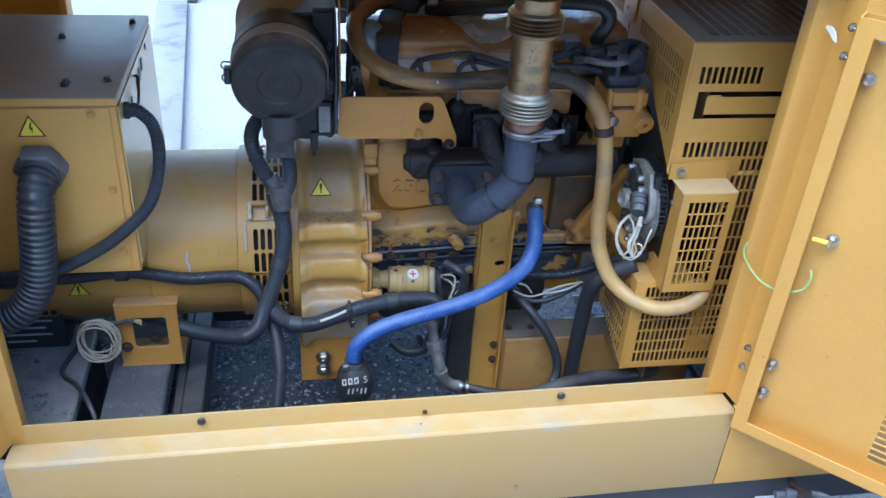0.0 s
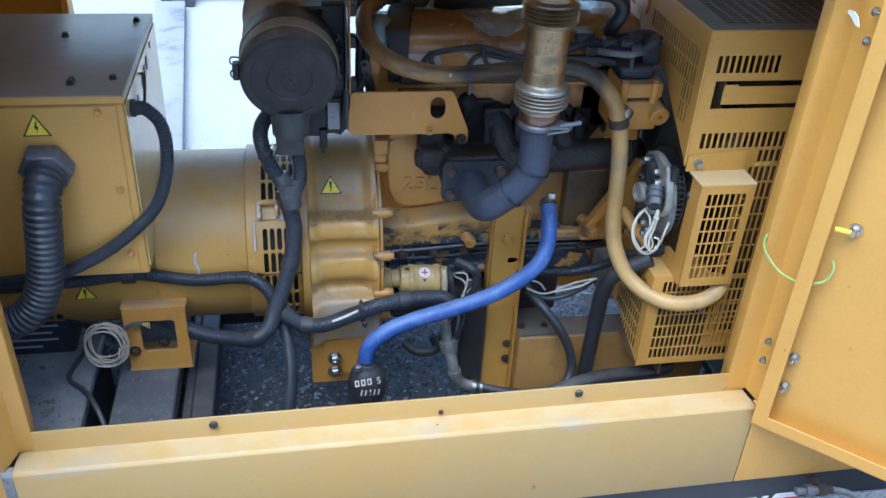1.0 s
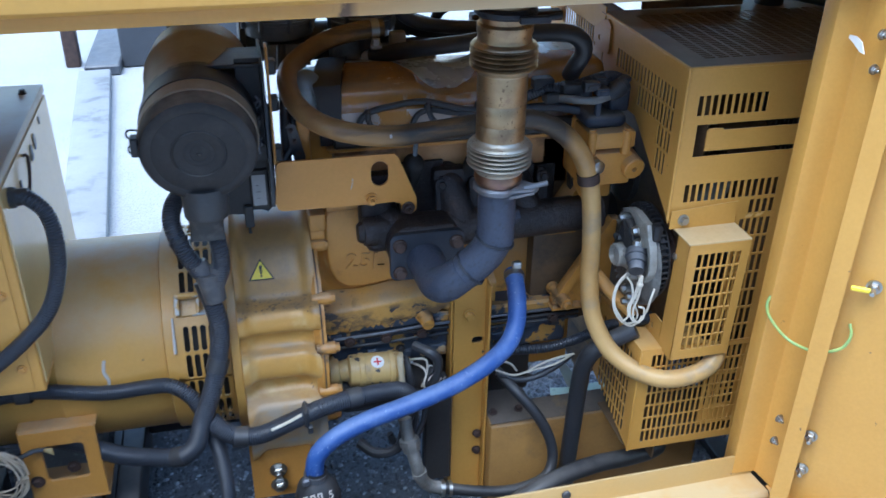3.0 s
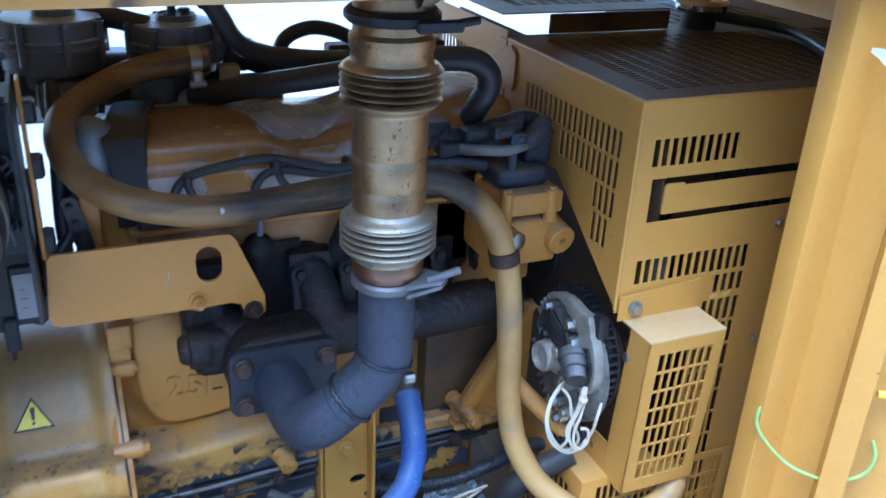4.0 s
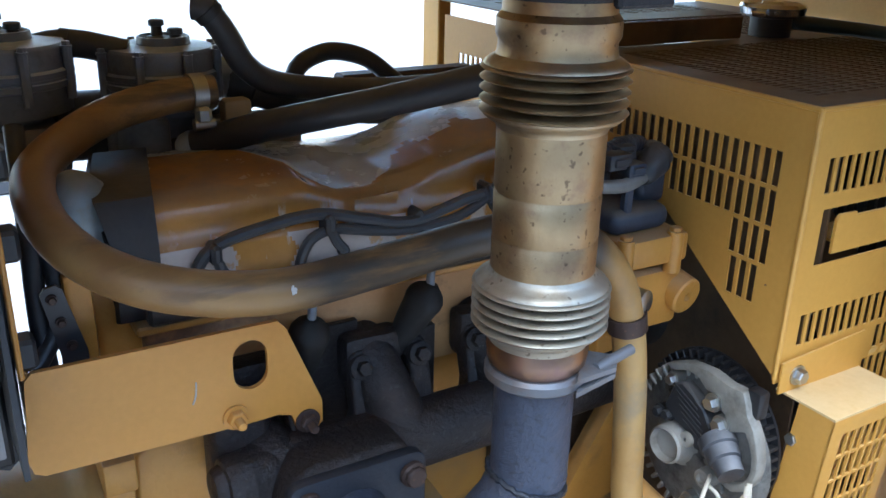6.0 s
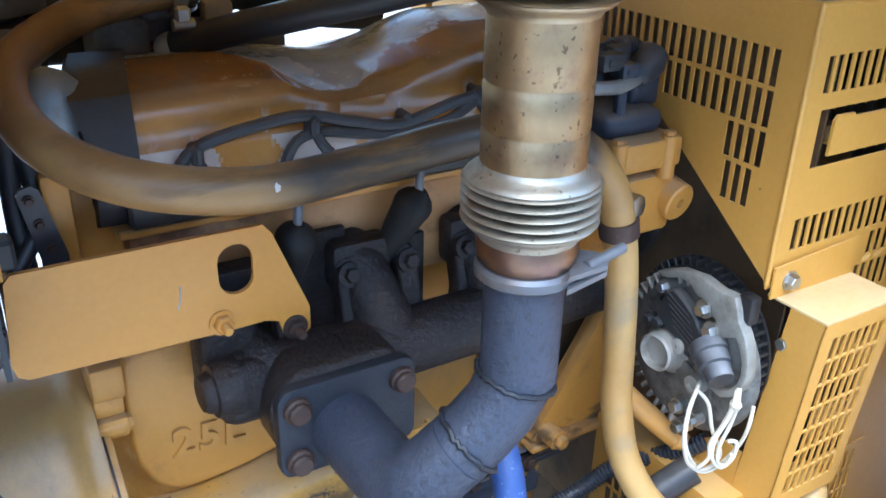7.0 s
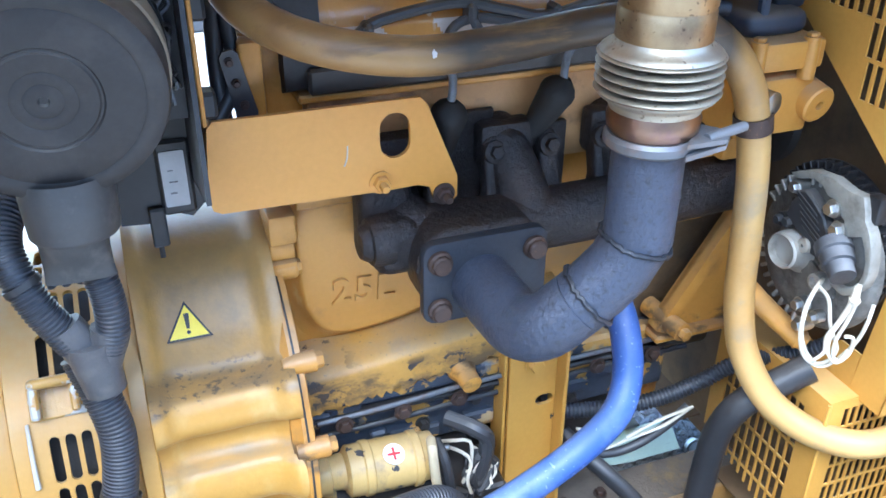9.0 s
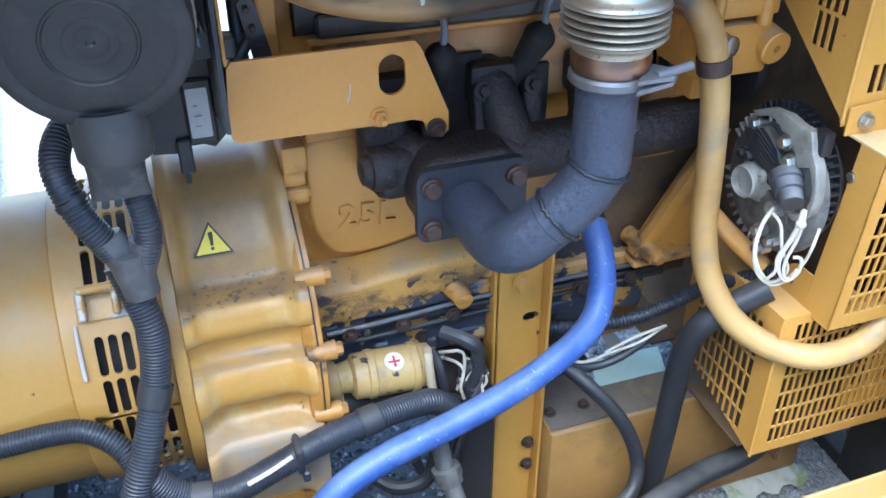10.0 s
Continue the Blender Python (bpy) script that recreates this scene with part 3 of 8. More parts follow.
def slots(u0, u1, v0, v1, pitch, width):
    n = int((u1 - u0 + 0.0001) / pitch)
    return [(u0 + k * pitch, u0 + k * pitch + width, v0, v1) for k in range(n)]


def grid_holes(u0, u1, v0, v1, nu, nv, bar):
    du, dv = (u1 - u0) / nu, (v1 - v0) / nv
    return [(u0 + i * du + bar / 2, u0 + (i + 1) * du - bar / 2, v0 + j * dv + bar / 2, v0 + (j + 1) * dv - bar / 2) for i in range(nu) for j in range(nv)]


def text_mesh(body, size, depth, bold=0.0):
    cu = bpy.data.curves.new("letters", "FONT")
    cu.body, cu.size, cu.extrude, cu.align_x, cu.align_y = body, size, depth, "CENTER", "CENTER"
    cu.offset = bold
    ob = bpy.data.objects.new("letters", cu)
    me = bpy.data.meshes.new_from_object(ob)
    bpy.data.objects.remove(ob)
    return me


def lettering(name, body, size, depth, m, material, parent, label="", bold=0.0):
    me = text_mesh(body, size, depth, bold)
    me.transform(m)
    me.materials.clear()
    me.materials.append(material)
    ob = new(name, me)
    ob.parent = parent
    if label:
        tagged(ob, label)
    return ob


def warning_sticker(at, u, v, side, sign, parent):
    """A yellow triangle with a black edge and an exclamation mark or a flash, lying on a surface."""
    h = side * 0.87
    m = axes(at, u, v)
    tri = lambda s: [(-side / 2 * s, -h / 3 * s), (side / 2 * s, -h / 3 * s), (0, h * 2 / 3 * s)]
    bm = bmesh.new()
    plate(bm, tri(1.0), [], 0.0006, m @ Matrix.Translation((0, 0, 0.0014)))
    base = part("warning_sticker", bm, M_INK, parent, "yellow triangular warning sticker with black edge")
    bm = bmesh.new()
    plate(bm, tri(0.84), [], 0.0006, m @ Matrix.Translation((0, 0, 0.0020)))
    part("sticker_field", bm, M_STICKY, base)
    bm = bmesh.new()
    k = side
    if sign == "mark":
        plate(bm, [(-0.035 * k, -0.05 * k), (0.035 * k, -0.05 * k), (0.06 * k, 0.30 * k), (-0.06 * k, 0.30 * k)], [], 0.0005, m @ Matrix.Translation((0, 0, 0.0026)))
        plate(bm, ring2(0, -0.13 * k, 0.045 * k, 12), [], 0.0005, m @ Matrix.Translation((0, 0, 0.0026)))
    else:
        plate(bm, [(-0.05 * k, 0.02 * k), (0.02 * k, 0.30 * k), (0.08 * k, 0.30 * k), (0.03 * k, 0.10 * k), (0.10 * k, 0.10 * k), (0.03 * k, -0.16 * k), (0.02 * k, 0.02 * k)], [], 0.0005, m @ Matrix.Translation((0, 0, 0.0026)))
    part("sticker_sign", bm, M_INK, base)
    return base


FACE_Y = lambda x, y, z: axes((x, y, z), (1, 0, 0), (0, 0, 1))  # a sheet that faces the near side (-y)

# ---- ground ----
bm = bmesh.new()
vs = [bm.verts.new((x, y, 0)) for x, y in ((-90, -90), (90, -90), (90, 90), (-90, 90))]
bm.faces.new(vs)
whole("ground", bm, M_GROUND, "grey stone chippings pressed into a pale yard", "ground", kind="structure")

# dark bed colour holds oil and the shade under the set
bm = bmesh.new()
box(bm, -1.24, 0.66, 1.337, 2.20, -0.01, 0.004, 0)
whole("gravel_bed", bm, M_OILSHADEBED, "chippings under the set, darkened for oil and for shade", "gravel", kind="structure")

# unseen wall added behind the camera, closing the near side and blocking low sky
bm = bmesh.new()
box(bm, -14, 14, -4.3, -4.0, 0, 3.4, 0)
whole("wall_sky_block", bm, M_BEAM, "plain grey wall added behind the walk to block low sky", "wall", kind="structure")

# ---- canopy: the near side with its wide opening ----
NEAR, FAR = 1.34, 2.30          # planes of the two long sides
XL, XR = -0.474, 0.870          # jambs of the near opening
SILL, HEAD = 0.352, 1.166       # its sill and head
ROOF = 1.30
# the near side stands about one degree off the engine's line
TURN = Matrix.Translation((0.47, NEAR, 0)) @ Matrix.Rotation(radians(0.95), 4, "Z") @ Matrix.Translation((-0.47, -NEAR, 0))


def turned(ob):
    ob.matrix_basis = TURN @ ob.matrix_basis
    return ob


def folded(name, profile, x0, x1, material, label, axis="x"):
    """A folded sheet: profile (y, z) pairs of an open line, 2.5 mm thick, drawn along x."""
    bm = bmesh.new()
    t = 0.0025
    P = [Vector((0, y, z)) for y, z in profile]
    inner = []
    for i, p in enumerate(P):
        a = (P[i] - P[i - 1]).normalized() if i else (P[1] - P[0]).normalized()
        b = (P[i + 1] - P[i]).normalized() if i < len(P) - 1 else a
        n1, n2 = Vector((0, -a.z, a.y)), Vector((0, -b.z, b.y))
        n = (n1 + n2).normalized()
        inner.append(p + n * (t / max(0.3, n.dot(n1))))
    rows = []
    for x in (x0, x1):
        rows.append(([bm.verts.new((x, p.y, p.z)) for p in P], [bm.verts.new((x, p.y, p.z)) for p in inner]))
    (o0, i0), (o1, i1) = rows
    n = len(P)
    for k in range(n - 1):
        bm.faces.new((o0[k], o0[k + 1], o1[k + 1], o1[k]))
        bm.faces.new((i0[k], i1[k], i1[k + 1], i0[k + 1]))
        bm.faces.new((o0[k], i0[k], i0[k + 1], o0[k + 1]))
        bm.faces.new((o1[k], o1[k + 1], i1[k + 1], i1[k]))
    bm.faces.new((o0[0], o1[0], i1[0], i0[0]))
    bm.faces.new((o0[-1], i0[-1], i1[-1], o1[-1]))
    bmesh.ops.bevel(bm, geom=[e for e in bm.edges], offset=0.0008, segments=2, affect="EDGES", profile=0.5)
    return turned(whole(name, bm, material, label, "canopy panel", kind="structure", smooth=50))


# sill: inner lip, upstand with the stops, sloping worn ledge, deep skirt panel
folded("sill_near", [(NEAR + 0.007, SILL - 0.010), (NEAR + 0.005, SILL - 0.001), (NEAR, SILL), (NEAR, SILL - 0.047), (1.287, 0.312), (1.281, 0.305), (1.281, 0.095), (1.30, 0.092)], -0.502, 0.911, M_SILL, "worn yellow steel sill and skirt below the open side")
folded("skirt_near_right", [(1.30, 0.312), (1.287, 0.312), (1.281, 0.305), (1.281, 0.095), (1.30, 0.092)], 0.9135, 1.42, M_PAINT, "yellow steel skirt panel beside the open door")
folded("skirt_near_left", [(1.30, 0.312), (1.287, 0.312), (1.281, 0.305), (1.281, 0.095), (1.30, 0.092)], -1.25, -0.5024, M_SLAB, "dusty grey steel skirt panel")
folded("head_near", [(1.31, ROOF), (1.30, ROOF - 0.004), (1.30, 1.196), (1.306, 1.19), (NEAR - 0.004, 1.19), (NEAR, 1.186), (NEAR, HEAD), (NEAR + 0.03, HEAD - 0.002)], -0.54, 0.93, M_HEADRAIL, "yellow folded steel head rail over the opening")
bm = bmesh.new()
box(bm, -1.25, 1.42, 1.305, 1.335, 0.0, 0.09, 0.004)
whole("base_rail_near", bm, M_DARKSTEEL, "black steel base rail under the yellow skirt", "rail", kind="structure")
bm = bmesh.new()
box(bm, -1.25, 1.42, FAR - 0.03, FAR, 0.0, 0.082, 0.004)
whole("base_rail_far", bm, M_DARKSTEEL, "black steel base rail on the far side", "rail", kind="structure")


def upright(name, profile, z0, z1, label):
    """A folded post: profile (x, y) pairs, 2.5 mm thick."""
    bm = bmesh.new()
    t = 0.0025
    P = [Vector((x, y, 0)) for x, y in profile]
    inner = []
    for i, p in enumerate(P):
        a = (P[i] - P[i - 1]).normalized() if i else (P[1] - P[0]).normalized()
        b = (P[i + 1] - P[i]).normalized() if i < len(P) - 1 else a
        n1, n2 = Vector((-a.y, a.x, 0)), Vector((-b.y, b.x, 0))
        n = (n1 + n2).normalized()
        inner.append(p + n * (t / max(0.3, n.dot(n1))))
    ring = P + inner[::-1]
    lo = [bm.verts.new((p.x, p.y, z0)) for p in ring]
    hi = [bm.verts.new((p.x, p.y, z1)) for p in ring]
    n = len(ring)
    for k in range(n):
        bm.faces.new((lo[k], lo[(k + 1) % n], hi[(k + 1) % n], hi[k]))
    bm.faces.new(lo)
    bm.faces.new(hi)
    bmesh.ops.bevel(bm, geom=[e for e in bm.edges], offset=0.0008, segments=2, affect="EDGES", profile=0.5)
    return turned(whole(name, bm, M_PAINT, label, "canopy post", kind="structure", smooth=50))


upright("post_near_right", [(XR, NEAR + 0.03), (XR, NEAR), (XR + 0.045, NEAR - 0.002), (XR + 0.050, NEAR - 0.052), (XR + 0.115, NEAR - 0.056)], 0.312, ROOF, "yellow folded steel door post of the opening")
upright("post_near_left", [(XL - 0.095, NEAR - 0.056), (XL - 0.040, NEAR - 0.052), (XL - 0.026, NEAR - 0.002), (XL, NEAR), (XL, NEAR + 0.03)], 0.312, ROOF, "yellow folded steel door post of the opening")

# closing walls, roof and the far side with its own opening
bm = bmesh.new()
box(bm, -1.25, -0.545, 1.285, 1.29, 0.312, ROOF, 0)
whole("wall_near_left", bm, M_PAINT, "yellow steel canopy wall", "wall", kind="structure")
bm = bmesh.new()
box(bm, 0.985, 1.42, 1.285, 1.29, 0.312, ROOF, 0)
whole("wall_near_right", bm, M_PAINT, "yellow steel canopy wall", "wall", kind="structure")
bm = bmesh.new()
box(bm, -1.254, -1.25, 1.285, FAR, 0.02, ROOF, 0)
whole("wall_left_end", bm, M_PAINT, "yellow steel canopy end wall", "wall", kind="structure")
bm = bmesh.new()
box(bm, 1.42, 1.424, 1.285, FAR, 0.34, ROOF, 0)
whole("wall_right_end", bm, M_PAINT, "yellow steel canopy end wall", "wall", kind="structure")
bm = bmesh.new()
box(bm, -1.254, 1.424, 1.285, FAR, ROOF, ROOF + 0.004, 0)
whole("roof", bm, M_PAINT, "yellow steel canopy roof", "roof", kind="structure")
bm = bmesh.new()
box(bm, -1.25, -0.50, FAR - 0.005, FAR, 0.12, ROOF, 0.001)
box(bm, -0.515, -0.497, FAR - 0.06, FAR - 0.006, 0.12, ROOF, 0.002)
whole("wall_far_left", bm, M_PAINT, "yellow steel far wall beside the open far side", "wall", kind="structure")
bm = bmesh.new()
box(bm, 0.815, 0.838, FAR - 0.05, FAR, 0.12, ROOF, 0.002)
whole("post_far_right", bm, M_PAINT, "narrow yellow steel post on the open far side", "canopy post", kind="structure")
bm = bmesh.new()
box(bm, -0.50, 1.42, FAR - 0.05, FAR, HEAD + 0.01, ROOF, 0.002)
whole("head_far", bm, M_PAINT, "yellow steel head rail on the far side", "canopy panel", kind="structure")
bm = bmesh.new()
box(bm, -0.50, 1.42, FAR - 0.04, FAR, 0.085, 0.12, 0.002)
whole("sill_far", bm, M_PAINT, "yellow steel sill on the far side", "canopy panel", kind="structure")

for y, z in ((1.62, 1.150), (1.86, 1.215), (1.50, 1.19)):
    bm = bmesh.new()
    hexbolt(bm, (1.42, y, z), (-1, 0, 0), 0.009, 0.007)
    whole("wall_bolt", bm, M_ZINC, "zinc bolt on the inner end wall", "bolt", "end wall bolts")
bm = bmesh.new()
box(bm, 1.412, 1.420, 1.30, 2.24, 1.105, 1.109, 0.001)
whole("trim", bm, M_PAINT, "folded seam across the inner end wall", "trim", kind="structure")

# rubber stops on sill and head, seen in the middle of the upstands
stop = None
for k, (x, z) in enumerate(((-0.157, 0.336), (0.551, 0.336), (-0.221, 1.182), (0.611, 1.184))):
    bm = bmesh.new()
    lathe(bm, (0, 0, 0), (0, -1, 0), [(0, 0.0075), (0.004, 0.0085), (0.006, 0.0075), (0.0075, 0.004)], 16)
    ob = whole("rubber_stop", bm, M_RUBBER, "small round black rubber door stop on the rail", "door stop", "rubber stops")
    ob.location = (x, NEAR, z)
    turned(ob)
for x, z in ((0.262, 0.312), (0.272, 0.320)):
    bm = bmesh.new()
    lathe(bm, (0, 0, 0), (0, -1, 0), [(0, 0.005), (0.003, 0.005), (0.005, 0.002)], 10)
    ob = whole("screw", bm, M_RUST, "small rusty screw on the worn sill", "screw", "sill screws")
    ob.location = (x, NEAR - 0.004 - (0.02 if z < 0.315 else 0.0), z - (0.008 if z < 0.315 else 0.0))
    turned(ob)

# ---- the open door ----
DH = Vector((0.899, 1.272, 0))                       # hinge edge
DU = Vector((0.726, -0.687, 0)).normalized()         # along the leaf
DN = Vector((-0.687, -0.726, 0)).normalized()        # the inner face's way
DW, DZ0, DZ1 = 0.66, 0.284, 1.145
door = tagged(new("door_1"), "open yellow steel canopy door with folded edges", "door", kind="structure")
bm = bmesh.new()
holes = [(0.25, 0.37, 0.328 + 0.0152 * k, 0.328 + 0.0152 * k + 0.011) for k in range(9)]
punched(bm, 0.0, DW, DZ0, DZ1, holes, 0.002, axes(DH - DN * 0.032, DU, (0, 0, 1)))
leaf = part("leaf", bm, M_PAINT, door)
bm = bmesh.new()
for h in holes:
    z = (h[2] + h[3]) / 2
    c = DH - DN * 0.038 + DU * 0.31 + Vector((0, 0, z + 0.004))
    box(bm, -0.06, 0.06, -0.010, 0.010, -0.0008, 0.0008, 0, m=axes(c, DU, DN) @ pose(0, 0, 0, -35, 0, 0))
part("louvre", bm, M_PAINT, leaf, "pale louvre slats of the door vent")


def door_flange(name, u0, u1, v0, v1):
    bm = bmesh.new()
    m = axes(DH, DU, (0, 0, 1))
    plate(bm, [(u0, v0), (u1, v0), (u1, v1), (u0, v1)], [], 0.0025, Matrix.Translation(DN * 0.0) @ m)
    return part(name, bm, M_PAINT, door)


# returns at hinge side, bottom and top: a side web and a face strip
for u0, u1, v0, v1 in ((0.0, 0.028, DZ0, DZ1), (0.028, DW, DZ0, DZ0 + 0.028), (0.028, DW, DZ1 - 0.028, DZ1)):
    door_flange("edge_strip", u0, u1, v0, v1)
bm = bmesh.new()
plate(bm, [(0, DZ0), (0.030, DZ0), (0.030, DZ1), (0, DZ1)], [], 0.0025, axes(DH - DN * 0.032, DN, (0, 0, 1)))
part("hinge_web", bm, M_PAINT, door)
bm = bmesh.new()
plate(bm, [(0, 0), (DW, 0), (DW, 0.032), (0, 0.032)], [], 0.0025, axes(DH + Vector((0, 0, DZ0)) - DN * 0.032, DU, DN))
part("bottom_web", bm, M_PAINT, door)
for u, z in ((0.036, 0.381), (0.036, 0.453), (0.036, 1.045), (0.036, 1.115)):
    bm = bmesh.new()
    at = DH - DN * 0.030 + DU * u + Vector((0, 0, z))
    hexbolt(bm, at, DN, 0.008, 0.008, True, 0.012)
    part("hinge_bolt", bm, M_ZINC, door, "zinc hinge bolt")
bm = bmesh.new()
at = DH - DN * 0.030 + DU * 0.064 + Vector((0, 0, 0.752))
hexbolt(bm, at, DN, 0.0085, 0.008, True, 0.016)
stud = part("earth_stud", bm, M_ZINC, door, "zinc earth stud")
bm = bmesh.new()
tube(bm, [at + DN * 0.016 + DU * -0.004, at + DN * 0.018 + DU * -0.018, at + DN * 0.02 + DU * -0.03], 0.0042, 10)
part("earth_lug", bm, M_STICKY, stud, "yellow cable lug")
for k, (x, y, z) in enumerate(((0.909, 1.306, 1.119), (0.909, 1.306, 1.072), (0.901, 1.306, 0.473), (0.901, 1.306, 0.426))):
    bm = bmesh.new()
    hexbolt(bm, (0, 0, 0), (0, -1, 0), 0.0055, 0.005, True, 0.005)
    ob = whole("post_bolt", bm, M_ZINC, "small zinc bolt on the door post", "bolt", "door post bolts")
    ob.location = (x, y - 0.006, z)
bm = bmesh.new()
tube(bm, [(0.880, 1.352, 0.695), (0.868, 1.351, 0.680), (0.866, 1.345, 0.662), (0.874, 1.330, 0.644), (0.890, 1.308, 0.627), (0.905, 1.279, 0.627), (0.923, 1.261, 0.633), (0.941, 1.250, 0.646), (0.950, 1.250, 0.667), (0.951, 1.260, 0.682)], 0.0024, 8, 0.004)
whole("earth_wire", bm, M_GREENWIRE, "thin green and yellow earth wire looped round the post", "wire")
bm = bmesh.new()
plate(bm, [(-0.012, 0.010), (-0.004, 0.002), (0.006, -0.012), (0.013, -0.016), (0.010, 0.000), (0.001, 0.010), (-0.010, 0.014)], [], 0.002, axes((0.893, 1.326, 1.100), (0.2, -1, 0.5), (0, 0.4, 1)))
whole("tape_scrap", bm, M_WHITE, "torn scrap of white tape on the post", "tape")

# left door, hinged out of the way: a folded edge beside the left post
bm = bmesh.new()
LM = axes((-0.535, 1.262, 0), Vector((-0.6, -0.8, 0)), (0, 0, 1))
plate(bm, [(0, 0.275), (0.60, 0.275), (0.60, 1.20), (0, 1.20)], [], 0.003, LM)
plate(bm, [(0, 0.275), (0.03, 0.275), (0.03, 1.20), (0, 1.20)], [], 0.003, LM @ Matrix.Translation((0, 0, -0.03)))
d2 = whole("door_2", bm, M_PAINT, "open yellow steel canopy door folded back", "door", kind="structure")
for z in (0.413, 0.487, 1.05):
    bm = bmesh.new()
    hexbolt(bm, (-0.535 + 0.02 * 0.8, 1.262 - 0.03, z), (0.8, -0.6, 0), 0.008, 0.008, True, 0.006)
    part("hinge_bolt", bm, M_ZINC, d2, "zinc hinge bolt")

# ---- base frame inside ----
CY, CZ = 1.81, 0.46                                   # the crankshaft line
bm = bmesh.new()
box(bm, -0.375, -0.252, 1.36, 2.26, 0.20, 0.250, 0.004)
box(bm, -0.375, -0.367, 1.36, 2.26, 0.03, 0.20, 0.001)
whole("cross_beam", bm, M_BEAM, "dirty grey steel cross beam under the alternator foot", "steel beam", "base cross beams")
bm = bmesh.new()
box(bm, -0.225, -0.180, 1.36, 2.26, 0.13, 0.205, 0.003)
box(bm, -0.245, -0.225, 1.36, 2.26, 0.03, 0.20, 0.003)
whole("cross_channel", bm, M_DARKSTEEL, "dark blue-black steel channel beside the cross beam", "steel beam", "base cross beams")
bm = bmesh.new()
box(bm, -0.78, -0.428, 1.36, 1.74, 0.225, 0.250, 0.004)
bt = thing("base_tray", "dirt-covered pale base tray below the control box", "tray")
part("top_plate", bm, M_SLAB, bt)
bm = bmesh.new()
box(bm, -0.445, -0.428, 1.36, 1.74, 0.02, 0.225, 0.002)
part("side_plate", bm, M_DARKSTEEL, bt, "dark steel side plate")
bm = bmesh.new()
box(bm, 0.02, 0.20, 2.02, 2.10, 0.05, 0.27, 0.004)
box(bm, -0.18, 0.48, 1.86, 1.93, 0.16, 0.26, 0.004)
whole("cross_member", bm, M_DARKSTEEL, "dark oily steel frame member under the engine", "steel beam")
bm = bmesh.new()
box(bm, 0.505, 0.98, 1.63, 1.705, 0.02, 0.245, 0.006, 2)
box(bm, 0.505, 0.60, 1.64, 1.79, 0.245, 0.249, 0.001)
t = whole("frame_beam", bm, M_DIRTSHADEBEAM, "yellow steel frame beam under the radiator end", "steel beam")
bm = bmesh.new()
box(bm, 0.508, 0.605, 1.636, 1.790, 0.2492, 0.2512, 0.0005)
box(bm, 0.6055, 0.975, 1.636, 1.703, 0.2452, 0.2466, 0.0005)
part("dirt_layer", bm, M_GRIME, t, "dirt caked on the top of the beam")
for x, y in ((0.52, 1.67), (0.575, 1.67)):
    bm = bmesh.new()
    hexbolt(bm, (x, y, 0.2505), (0, 0, 1), 0.007, 0.006)
    part("bolt", bm, M_RUST, t)

# upright channel before the engine
col = thing("support_column", "yellow steel channel column in front of the engine block", "steel column")
bm = bmesh.new()
plate(bm, [(0.436, 0.03), (0.498, 0.03), (0.498, 0.572), (0.436, 0.572)], [oblong(0.484, 0.432, 0.024, 0.016)], 0.005, FACE_Y(0, 1.68, 0))
box(bm, 0.4985, 0.5035, 1.658, 1.70, 0.03, 0.566, 0.0015)
box(bm, 0.4305, 0.4355, 1.684, 1.72, 0.03, 0.566, 0.0015)
part("channel", bm, M_PAINT, col)
for x, z, r in ((0.465, 0.496, 0.0095), (0.488, 0.20, 0.007), (0.488, 0.155, 0.007)):
    bm = bmesh.new()
    hexbolt(bm, (x, 1.675, z), (0, -1, 0), r, 0.008)
    part("bolt", bm, M_PAINT if z > 0.3 else M_RUST, col)

# ---- main alternator ----
gen = thing("alternator", "large yellow generator alternator with round ribbed housing", "alternator")
bm = bmesh.new()
lathe(bm, (-0.90, CY, CZ), (1, 0, 0), [(0, 0.16), (0.01, 0.182), (0.620, 0.182), (0.628, 0.186), (0.632, 0.184), (0.806, 0.184), (0.812, 0.181)], 96)
part("barrel", bm, M_GENPAINT, gen)
bm = bmesh.new()
lathe(bm, (-0.092, CY, CZ), (1, 0, 0), [(0, 0.186), (0.002, 0.192), (0.020, 0.192), (0.022, 0.187)], 96)
part("rim", bm, M_GENPAINT, gen)
# ventilated ring: windows round the barrel
bm = bmesh.new()
RV = 0.193
for k in range(24):
    # one unrolled sheet with five round-ended slots, bent on to the ring
    lo, hi = RV * radians(15 * k + 2.9), RV * radians(15 * k + 17.9)
    sheet = bmesh.new()
    edge = [(-0.0745, lo + (hi - lo) * i / 6) for i in range(7)] + [(0.030, hi - (hi - lo) * i / 6) for i in range(7)]
    gaps = [] if k == 2 else [oblong(x, (lo + hi) / 2, 0.0098, 0.0455) for x in (-0.0532, -0.0388, -0.0245, -0.0101, 0.0042)]
    plate(sheet, edge, gaps, 0.004, Matrix.Identity(4))
    twin = {}
    for v in sheet.verts:
        w, r = v.co.y / RV, RV + v.co.z
        twin[v] = bm.verts.new((v.co.x, CY - r * math.cos(w), CZ + r * math.sin(w)))
    for f in sheet.faces:
        bm.faces.new([twin[v] for v in f.verts])
    sheet.free()
part("vent_ring", bm, M_GENPAINT, gen, "slotted yellow vent ring")
# plain dark drum stands for the unlit space behind the slots
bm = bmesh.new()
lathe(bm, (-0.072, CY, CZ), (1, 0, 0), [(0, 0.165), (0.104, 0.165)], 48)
part("vent_shade_drum", bm, M_CORE, gen, "dark drum standing for the shade behind the vent slots")
